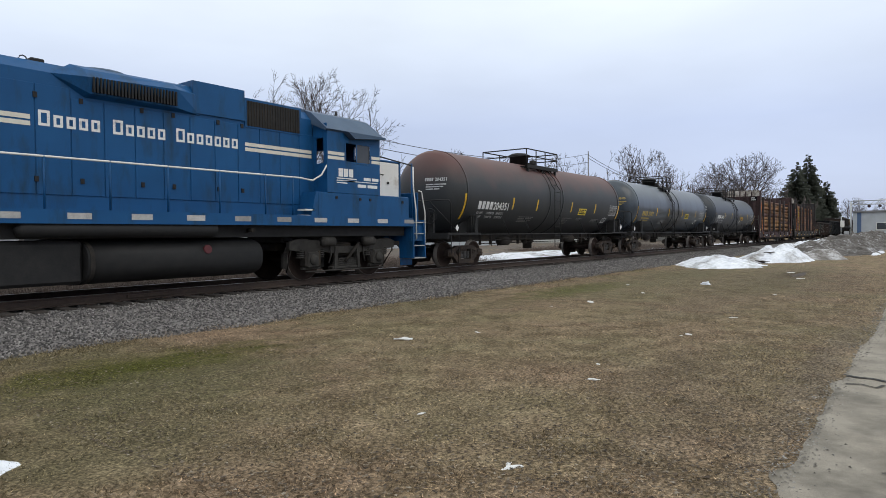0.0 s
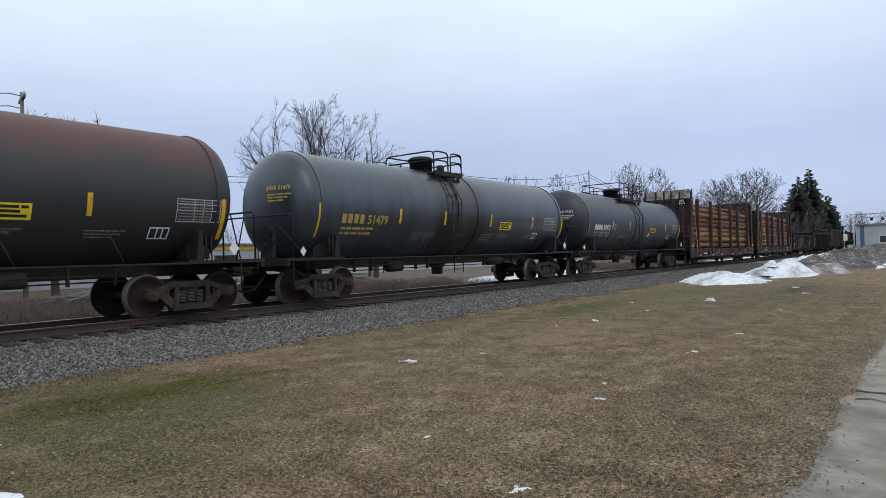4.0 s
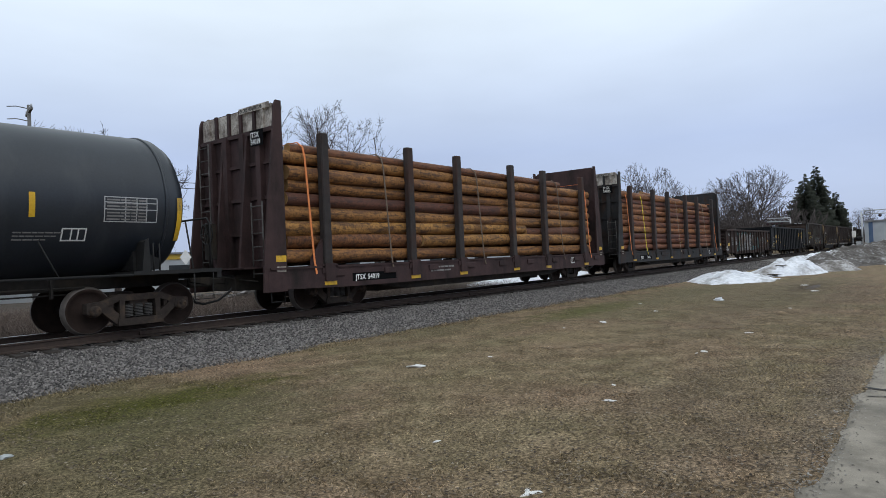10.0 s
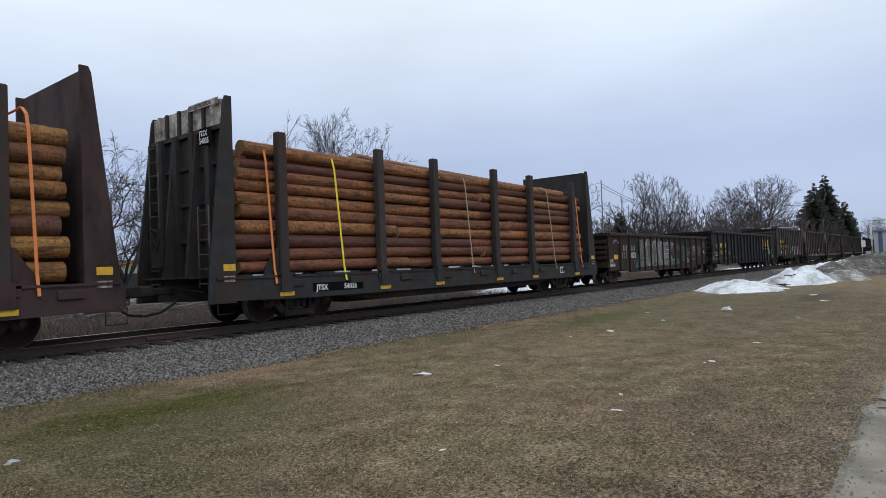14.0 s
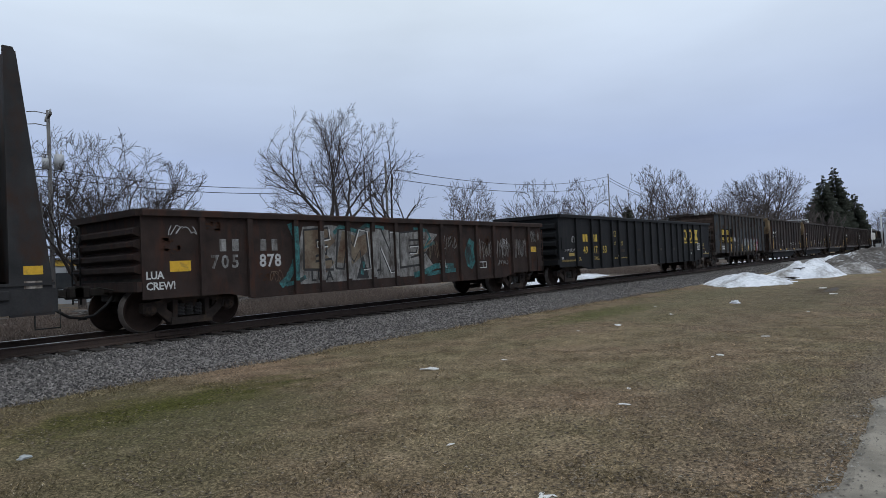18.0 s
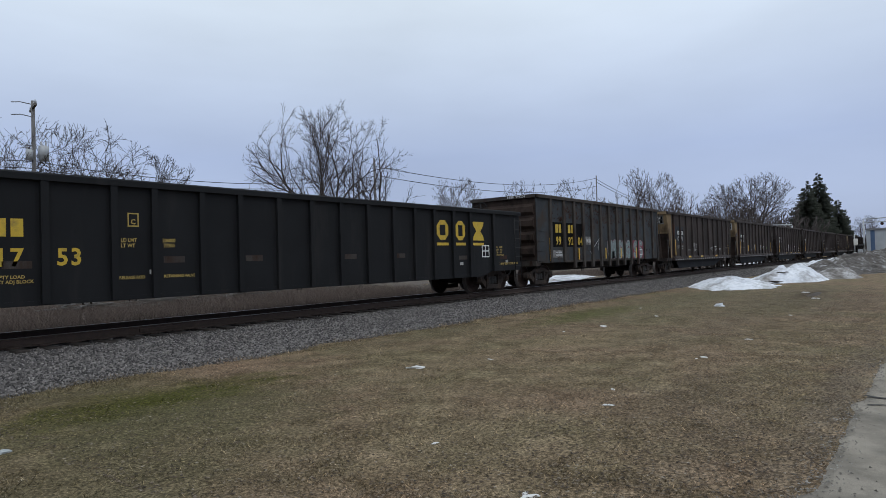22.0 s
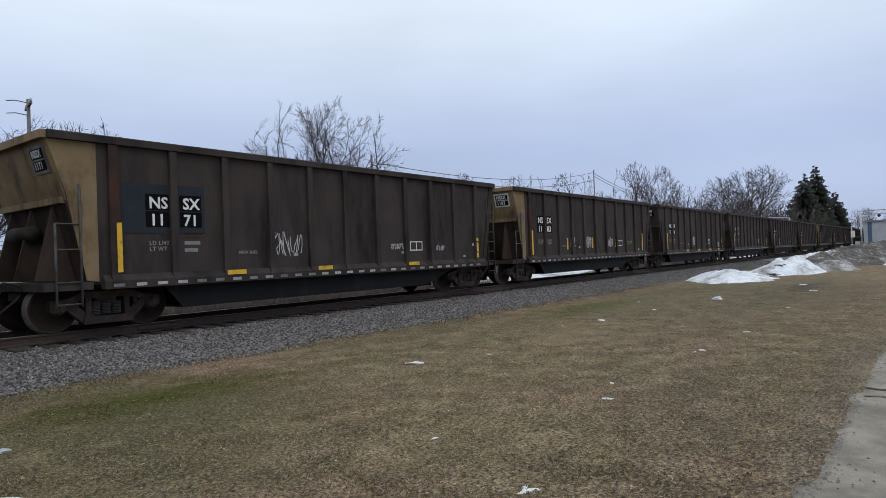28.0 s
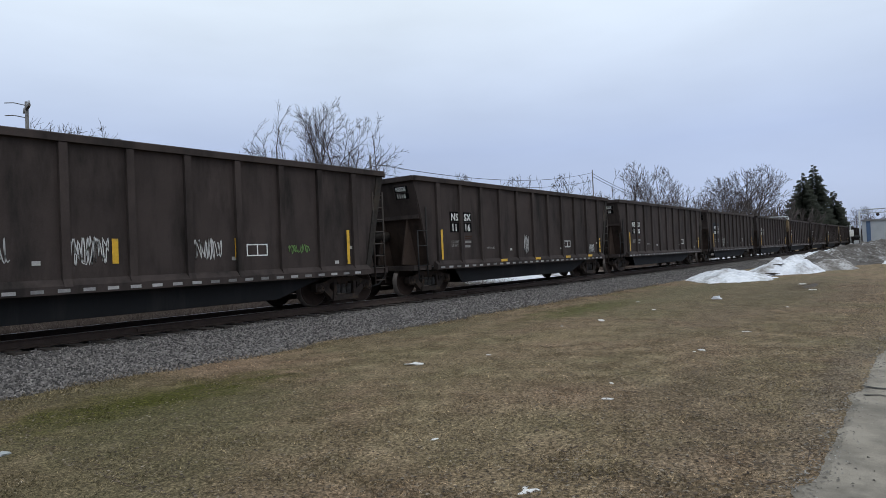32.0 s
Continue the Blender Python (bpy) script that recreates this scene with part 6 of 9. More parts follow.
def rounded(points, steps=6):
    """A smooth line through the points."""
    out = []
    for i in range(len(points) - 1):
        p0, p1, p2, p3 = (Vector(points[min(max(i + k, 0), len(points) - 1)]) for k in (-1, 0, 1, 2))
        for k in range(steps):
            t = k / steps
            out.append(tuple(0.5 * (2 * p1 + (p2 - p0) * t + (2 * p0 - 5 * p1 + 4 * p2 - p3) * t * t + (3 * p1 - p0 - 3 * p2 + p3) * t ** 3)))
    return out + [tuple(points[-1])]


def fat_line(points, width):
    """A wide stroke with round ends, laid on piece by piece."""
    bm = bmesh.new()
    lift = 0.0
    for (x0, z0), (x1, z1) in zip(points, points[1:]):
        a = math.atan2(z1 - z0, x1 - x0) + math.pi / 2
        lift += 0.00012
        ring = [(x0 + width / 2 * math.cos(a + math.pi * k / 7), z0 + width / 2 * math.sin(a + math.pi * k / 7)) for k in range(8)]
        ring += [(x1 - width / 2 * math.cos(a + math.pi * k / 7), z1 - width / 2 * math.sin(a + math.pi * k / 7)) for k in range(8)]
        bm.faces.new([bm.verts.new((px, pz, lift)) for px, pz in ring])
    return bm


for k, (cx, c, wide) in enumerate(((0.15, 0, 0.21), (0.78, 1, 0.21), (1.36, 2, 0.21), (1.92, 1, 0.21), (2.46, 2, 0.25), (3.42, 3, 0.26), (4.06, 3, 0.28))):
    pts = rounded([(cx + wide * px, 1.49 + 0.36 * pz) for px, pz in CURVES[c]])
    paint_on(g, "bubble_outline", fat_line(pts, 0.285), "pink_edge", 0, 0, -1.5386 - 0.001 * k)
    paint_on(g, "bubble_letter", fat_line(pts, 0.240), "bubble", 0, 0, -1.5447 - 0.001 * k)
paint_on(g, "spray_tag", fat_line(rounded([(2.90, 1.30), (2.86, 1.52), (2.92, 1.78)]), 0.06), "bubble", 0, 0, -1.5402)
fill([(0.30, 1.08), (0.62, 1.06), (0.60, 1.42), (0.34, 1.40)], "patch_black", -1.5640)
paint_on(g, "lube_stencil", frame_lines(0.42, 0.30, 0.03, ((0.2, None),)), "letter", 3.90, 1.20, -1.5640)
paint_on(g, "spray_ring", join(*(stroke([(5.47 + 0.09 * math.cos(math.tau * (k + j) / 12), 1.40 + 0.11 * math.sin(math.tau * (k + j) / 12)) for j in (0, 1)], 0.03) for k in range(12))), "patch_black", 0, 0, -1.5402)
paint_on(g, "spray_tag", stroke(rounded([(4.80, 1.62), (4.90, 1.40), (5.05, 1.48), (5.22, 1.42)]), 0.028), "patch_black", 0, 0, -1.5402)
for k, (px0, px1) in enumerate(zip(posts3, posts3[1:])):
    w = px1 - px0 - 0.2
    tagged(paint_on(g, "flaked_patch", flakes(rng, w, 0.75, 60), "rust_dark", px0 + 0.10, 2.72, -1.5390), kind="stuff")
    tagged(paint_on(g, "flaked_patch", flakes(rng, w, 0.65, 36), "rust_patch", px0 + 0.10, 2.65, -1.5392), kind="stuff")
    tagged(paint_on(g, "flaked_patch", flakes(rng, w, 1.5, 24), "rust_dark", px0 + 0.10, 1.1, -1.5394), kind="stuff")


# dump-body coal gondolas
def coal_gondola(u, label, number, yellow, tags, seed, turning=True, tape=True, patch=True):
    car = thing("coal_gondola", label, "gondola car", "coal gondolas of the train")
    TRAIN.append((car, u))
    rng = random.Random(seed)
    ht, hb, zb, zt, hw = 7.25, 6.28, 0.92, 3.70, 1.52
    ends = "gon_yellow" if yellow else "gon_brown"
    for sy in (-1, 1):
        side = part("side_sheet", slab(bm_new(), [(-hb - 0.12, zb), (-hb - 0.12, zt), (6.55, zt), (6.45, zb)], sy * hw - 0.012, sy * hw + 0.012), "gon_brown", car)
        for i in range(11):
            x = -6.12 + 1.215 * i
            w = 0.075 if i not in (0, 10) else 0.09
            y0 = sy * (hw + 0.012)
            bm = slab(bm_new(), [(x - w, 1.06), (x + w, 1.06), (x + w, zt - 0.16), (x - w, zt - 0.16)], min(y0, y0 + sy * 0.09), max(y0, y0 + sy * 0.09))
            bm2 = beam(bm_new(), [(sy * (hw + 0.10), 1.06), (sy * (hw + 0.16), zb), (sy * hw, zb), (sy * hw, 1.06)], x - w, x + w)
            part("side_post", join(bm, bm2), "gon_rust" if (i == 0 and yellow) else "gon_brown", side)
        part("side_sill", beam(bm_new(), [(sy * (hw - 0.02), zb - 0.13), (sy * (hw + 0.15), zb - 0.13), (sy * (hw + 0.15), zb + 0.02), (sy * (hw + 0.03), zb + 0.14), (sy * (hw - 0.02), zb + 0.14)], -6.35, 6.5), "gon_brown", side)
        part("top_chord", beam(bm_new(), [(sy * (hw - 0.06), zt - 0.15), (sy * (hw + 0.12), zt - 0.15), (sy * (hw + 0.12), zt - 0.02), (sy * (hw + 0.09), zt), (sy * (hw - 0.06), zt)], -ht, ht), "gon_brown", side)
        # corner gussets, narrowing downwards
        part("corner_gusset", slab(bm_new(), [(-ht, zt - 0.15), (-hb - 0.12, zt - 0.15), (-hb - 0.12, zb + 0.02), (-6.62, zb + 0.05), (-6.75, 1.6), (-6.95, 2.6)], sy * hw - 0.01, sy * hw + 0.01), ends, car)
        part("corner_gusset", slab(bm_new(), [(ht, zt - 0.15), (6.5, zt - 0.15), (6.45, zb + 0.02), (6.62, zb + 0.05), (6.8, 1.6), (7.0, 2.6)], sy * hw - 0.01, sy * hw + 0.01), "gon_brown", car)
        # dark strip for the sloping end post, its shade put into the colour
        part("end_flange", slab(bm_new(), [(7.22, zt - 0.16), (6.99, zt - 0.16), (6.44, zb + 0.06), (6.61, zb + 0.06)], min(sy * (hw + 0.012), sy * (hw + 0.05)), max(sy * (hw + 0.012), sy * (hw + 0.05))), "grime", car)
        part("tub_side", slab(bm_new(), [(-5.02, 0.80), (5.15, 0.80), (3.6, 0.32), (-4.6, 0.30)], sy * 1.30 - 0.02, sy * 1.30 + 0.02), "gon_black", car)
        if tape and sy < 0:
            for k in range(29):
                o = part("sill_tape", on_side(rect(0.21, 0.062), -6.2 + 0.432 * k, zb - 0.095, -hw - 0.154), "sill_tape", side) if k == 0 else again(tape_ob, side, pose(0.432 * k, 0, 0))
                if k == 0:
                    tape_ob = o
    part("tub_bottom", box(bm_new(), -4.6, 3.6, -1.28, 1.28, 0.30, 0.34), "grime", car)
    part("floor_plate", box(bm_new(), -6.3, 6.4, -1.5, 1.5, zb - 0.10, zb - 0.04), "grime", car)
    part("centre_sill", box(bm_new(), -7.3, 7.3, -0.32, 0.32, 0.62, 0.92), "grime", car)
    for s in (-1, 1):
        mat = ends if s < 0 else "gon_brown"
        # sloping end sheet with a fold
        bm = slab(bm_new(), [(s * ht, zt - 0.04), (s * ht, zt - 0.12), (s * 6.95, 2.45), (s * 6.87, 2.45), (s * 7.15, zt - 0.04)], -hw + 0.02, hw - 0.02)
        end = part("end_sheet", bm, mat, car)
        # below the fold: darker, for soot and the recess's shade put into the colour
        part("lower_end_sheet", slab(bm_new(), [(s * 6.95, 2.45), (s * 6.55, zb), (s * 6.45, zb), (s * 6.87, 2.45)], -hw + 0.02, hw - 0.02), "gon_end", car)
        part("end_chord", box(bm_new(), min(s * (ht - 0.05), s * (ht + 0.10)), max(s * (ht - 0.05), s * (ht + 0.10)), -hw - 0.02, hw + 0.02, zt - 0.15, zt - 0.004), mat, end)
        # braces share the dark colour that carries the recess's shade
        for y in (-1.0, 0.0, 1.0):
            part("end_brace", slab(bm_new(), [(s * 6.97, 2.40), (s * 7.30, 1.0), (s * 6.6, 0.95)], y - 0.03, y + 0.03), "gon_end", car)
        part("end_shelf", box(bm_new(), min(s * 6.9, s * 7.02), max(s * 6.9, s * 7.02), -hw + 0.05, hw - 0.05, 2.40, 2.52), mat, end)
        part("end_sill", box(bm_new(), min(s * 6.5, s * 7.35), max(s * 6.5, s * 7.35), -hw, hw, 0.80, 0.95), "gon_brown", car)
        coupler(car, s * 7.2, s, 0.72)
        bogie(car, s * 6.05, turning)
    ladder(car, 6.80, -hw - 0.03, 0.50, 3.10, 0.40, "x", 0.36, "gon_grey", r=0.018)
    ladder(car, 7.32, -hw + 0.1, 0.9, 3.0, 0.42, "y", 0.36, "black")
    # low step rail at the other end
    bm = bm_new()
    for x in (-7.15, -6.72):
        tube(bm, [(x, -hw - 0.03, 0.50), (x, -hw - 0.03, 2.02 if x < -7 else 2.75)], 0.022)
    for z in (0.55, 0.95, 1.55, 2.02):
        tube(bm, [(-7.15, -hw - 0.03, z), (-6.72, -hw - 0.03, z)], 0.016)
    part("step_rail", bm, "pale_steel" if yellow else "black", car)
    bm = lathe(bm_new(), [(-0.5, 0.0), (-0.46, 0.16), (0.46, 0.16), (0.5, 0.0)], 14, "y", (-7.0, 0.3, 1.9))
    part("air_reservoir", bm, "grime", car)
    brake_wheel(car, 7.45, 0.7, 1.9)
    S = -1.539
    if number == "1183":
        paint_on(car, "spray_tag", scribble(rng, 0.40, 0.22, 4, 0.025), "spray_purple", -6.82, 2.45, S)
    if patch:
        paint_on(car, "number_patch", rect(0.95, 1.0), "patch_blue", -5.95, 1.85, S)
        paint_on(car, "number_patch", rect(0.62, 1.0), "patch_blue", -4.80, 1.85, S)
    for x, n_ in ((-5.43, number[:2]), (-4.70, number[2:])):
        paint_on(car, "letter_board", rect(0.50, 0.33), "patch_black", x - 0.05, 2.32, S - 0.003)
        paint_on(car, "fleet_mark", lettering("NS" if x < -5 else "SX", 0.235, 1.0, 1.02), "letter", x + 0.02, 2.365, S - 0.006)
        paint_on(car, "letter_board", rect(0.50, 0.32), "patch_black", x - 0.05, 1.98, S - 0.003)
        paint_on(car, "fleet_number", lettering(n_, 0.235, 1.0, 1.05) if n_ else blocks(2, 0.23, 0.5, 0.3), "letter", x + 0.03, 2.02, S - 0.006)
    paint_on(car, "weight_print", lettering("LD LMT\nLT WT", 0.085, 1.0, 1.1) if number else bars([[0.3], [0.24]], 0.06, 0.16), "dim_letter", -5.42, 1.62, S)
    paint_on(car, "weight_print", lettering("218100\n 52900", 0.085, 1.0, 1.1) if number == "1183" else bars([[0.36], [0.3]], 0.075, 0.15), "dim_letter", -4.66, 1.62, S)
    paint_on(car, "capacity_bar", bars([[0.42], [0.34]], 0.04, 0.07), "rust_patch", -4.66, 1.82, S)
    paint_on(car, "class_print", lettering("NEW 8-85", 0.075, 1.0, 1.1) if number else bars([[0.12, 0.26]], 0.05, 0.1), "dim_letter", -3.35, 1.40, S)
    paint_on(car, "lube_stencil", frame_lines(0.58, 0.28, 0.03, ((0.28, None),)), "letter", 2.60, 1.38, S)
    for x, z, h_ in ((-6.05, 1.10, 0.95), (5.71, 1.10, 0.90)) if number == "1183" else ((-6.05, 1.10, 0.95), (6.03, 1.10, 0.16), (6.03, 1.30, 0.30), (6.03, 1.66, 0.10)):
        paint_on(car, "reflector_strip", rect(0.10, h_), "reflector", x - 0.05, z, S - 0.10, "yellow reflective strip")
    for x, z, w, h_ in tags.get("yellow", ()):
        paint_on(car, "reflector_patch", rect(w, h_), "reflector", x, z, S - 0.004 if z > 1.05 else -1.70, "yellow reflective tape")
    for x, z, w, h_, n_, m in tags.get("spray", ()):
        paint_on(car, "spray_tag", scribble(rng, w, h_, n_ * 2, 0.019), m, x, z, S - 0.004)
    for x, z in ((5.3, 1.12), (5.85, 1.5), (-1.8, 1.32), (2.2, 1.30)):
        paint_on(car, "white_tag", rect(0.14, 0.08), "white_tape", x, z, S - 0.004)
    pieces = [("end_board", rect(0.66, 0.50), 0.0, ("spray_pale" if number == "1183" else "spray_white") if yellow else "gon_brown", (-0.05, -0.05)), ("number_plate", rect(0.54, 0.18), 0.010, "patch_black", (0.01, 0.21)), ("number_plate", rect(0.54, 0.18), 0.010, "patch_black", (0.01, 0.0)),
              ("end_mark", lettering("NSSX", 0.13, 0.95) if number else blocks(4, 0.12, 0.5, 0.3), 0.018, "letter", (0.06, 0.24)), ("end_number", lettering(number, 0.13, 0.95, 1.1) if number else blocks(4, 0.12, 0.45, 0.3), 0.018, "letter", (0.06, 0.03))]
    for nm, b, lift, mat, shift in pieces:
        for v in b.verts:
            v.co.x, v.co.y = v.co.x + shift[0], v.co.y + shift[1]
        for v in b.verts:
            z = 3.02 + v.co.y
            x = -np.interp(z, [2.45, zt - 0.12], [6.95, ht]) - 0.02 - lift
            v.co = Vector((x, -0.72 - v.co.x, z))
        part(nm, b, mat, car)
    return car


COAL = [
    ("1171", True, {"yellow": [(-3.76, 0.95, 0.48, 0.10), (-1.15, 0.95, 0.48, 0.10), (2.34, 0.95, 0.48, 0.10)], "spray": [(-2.45, 1.28, 0.92, 0.68, 4, "spray_pale"), (1.75, 1.40, 0.55, 0.24, 5, "small_letter"), (3.85, 1.34, 0.45, 0.22, 4, "small_letter")]}),
    ("1183", True, {"yellow": [(-2.94, 1.27, 0.12, 0.49), (-0.42, 1.31, 0.12, 0.48), (2.29, 1.32, 0.12, 0.48)], "spray": [(-2.62, 1.35, 0.5, 0.5, 3, "small_letter"), (-1.22, 1.25, 0.74, 0.65, 6, "spray_pale"), (1.21, 1.30, 0.74, 0.54, 6, "spray_pale"), (3.75, 1.39, 0.70, 0.28, 5, "spray_green")]}),
    ("1116", False, {"yellow": [(-2.7, 0.93, 0.42, 0.09), (-0.2, 0.93, 0.42, 0.09), (2.4, 0.93, 0.42, 0.09), (4.6, 0.93, 0.42, 0.09)], "spray": [(-0.8, 1.1, 0.4, 0.9, 4, "spray_pale"), (5.1, 1.05, 0.5, 0.5, 5, "spray_pale")]}),
    ("1125", False, {"yellow": [(2.6, 1.6, 0.12, 0.3)], "spray": []}),
]
for i in range(14):
    number, yellow, tags = COAL[i] if i < 4 else ("", i in (6, 9, 12), {"spray": [(-4.6 + i % 3, 1.1, 0.9, 0.7, 4, "spray_pale")] if i in (4, 7) else []})
    coal_gondola(169.72 + 15.87 * i, "dark brown ribbed coal gondola with " + ("mustard ends" if yellow else "dark ends") + " and white sill tape", number, yellow, tags, 20 + i, turning=i < 6, tape=i < 8, patch=i in (0, 4))


# ---- the locomotive ----
def blomberg(car, x):
    """Locomotive truck: cast frame with equaliser swing, two axles."""
    r = 0.508
    bm = bm_new()
    box(bm, -0.35, 0.35, -1.0, 1.0, 0.55, 0.95, 0.04)
    box(bm, -1.9, 1.9, -0.5, 0.5, 0.75, 0.95, 0.03)
    base = part("truck", bm, "grime", car, at=pose(x, 0, 0))
    for ax in (-1.25, 1.25):
        d = -1 if ax > 0 else 1
        part("traction_motor", box(bm_new(), min(ax + d * 0.15, ax + d * 1.0), max(ax + d * 0.15, ax + d * 1.0), -0.60, 0.60, 0.22, 0.92, 0.08), "black", base)
    part("underframe_bolster", box(bm_new(), -1.9, 1.9, -0.75, 0.75, 0.96, 1.14, 0.02), "black", base)
    wheel = wheelset_mesh(r)
    for s in (-1, 1):
        y = s * 1.08
        bm = slab(bm_new(), [(-2.0, 0.98), (-1.7, 1.06), (-0.9, 1.0), (-0.5, 0.84), (0.5, 0.84), (0.9, 1.0), (1.7, 1.06), (2.0, 0.98), (2.0, 0.78), (1.55, 0.72), (1.5, 0.40), (0.98, 0.40), (0.92, 0.72), (0.55, 0.66), (-0.55, 0.66), (-0.92, 0.72), (-0.98, 0.40), (-1.5, 0.40), (-1.55, 0.72), (-2.0, 0.78)], y - 0.07, y + 0.07)
        part("side_frame", bm, "loco_truck", base)
        for ax in (-1.25, 1.25):
            part("journal_box", join(box(bm_new(), ax - 0.20, ax + 0.20, y - 0.14, y + 0.14, 0.30, 0.72, 0.03), lathe(bm_new(), [(y - 0.20 * (-s) * -1 if False else y + s * 0.13, 0.15), (y + s * 0.19, 0.13), (y + s * 0.19, 0.0)], 14, "y", (ax, 0, r))), "loco_truck", base)
            for dx in (-0.36, 0.36):
                prof = [(0.56 + 0.028 * i / 1.0, 0.085 if i % 2 else 0.11) for i in range(9)]
                part("coil_spring", lathe(bm_new(), prof, 12, "z", (ax + dx, y, 0), smooth=False), "loco_truck", base)
            part("brake_cylinder", lathe(bm_new(), [(ax * 0.62 - 0.22, 0.0), (ax * 0.62 - 0.2, 0.13), (ax * 0.62 + 0.2, 0.13), (ax * 0.62 + 0.22, 0.0)], 14, "x", (0, y + s * 0.16, 0.98)), "loco_truck", base)
            for dx in (-0.62, 0.62):
                part("brake_shoe", slab(bm_new(), [(ax + dx - 0.07, 0.28), (ax + dx + 0.07, 0.28), (ax + dx + 0.05, 0.70), (ax + dx - 0.05, 0.70)], s * 0.78 - 0.05, s * 0.78 + 0.05), "loco_truck", base)
        for ax in (-1.25, 1.25):
            part("pedestal_liner", box(bm_new(), ax - 0.27, ax - 0.20, y - 0.10, y + 0.10, 0.34, 0.74, 0.01), "grime", base)
            part("pedestal_liner", box(bm_new(), ax + 0.20, ax + 0.27, y - 0.10, y + 0.10, 0.34, 0.74, 0.01), "grime", base)
            part("pedestal_tie", box(bm_new(), ax - 0.30, ax + 0.30, y - 0.06, y + 0.06, 0.25, 0.31, 0.01), "loco_truck", base)
            part("brake_hanger", tube(bm_new(), [(ax * 0.52, y + s * 0.10, 0.95), (ax * 0.50, y + s * 0.12, 0.62), (ax * 0.56, y + s * 0.10, 0.40)], 0.025), "loco_truck", base)
            part("sand_pipe", tube(bm_new(), [(ax * 1.50, y + s * 0.02, 1.10), (ax * 1.56, y + s * 0.04, 0.70), (ax * 1.46, s * 0.80, 0.18)], 0.018), "grime", base)
        part("brake_pull_rod", tube(bm_new(), [(-1.5, y + s * 0.11, 0.20), (1.5, y + s * 0.11, 0.20)], 0.022), "loco_truck", base)
        part("shock_absorber", tube(bm_new(), [(-0.10, y + s * 0.14, 0.42), (0.42, y + s * 0.14, 0.92)], 0.04, 8), "grime", base)
        part("spring_plank", box(bm_new(), -0.55, 0.55, y - 0.10, y + 0.10, 0.22, 0.30, 0.02), "loco_truck", base)
        for k in range(4):
            part("leaf_spring", box(bm_new(), -0.50 + 0.07 * k, 0.50 - 0.07 * k, y - 0.06, y + 0.06, 0.31 + 0.055 * k, 0.355 + 0.055 * k), "loco_truck", base)
        for dx in (-0.45, 0.45):
            part("swing_hanger", slab(bm_new(), [(dx - 0.05, 0.24), (dx + 0.05, 0.24), (dx * 0.9 + 0.05, 0.84), (dx * 0.9 - 0.05, 0.84)], y + s * 0.09 - 0.03, y + s * 0.09 + 0.03), "loco_truck", base)
    for ax in (-1.25, 1.25):
        o = new("wheelset", wheel)
        o.parent, o.matrix_basis = base, pose(ax, 0, r)
        SPIN.append((o, (ax, 0, r), r))


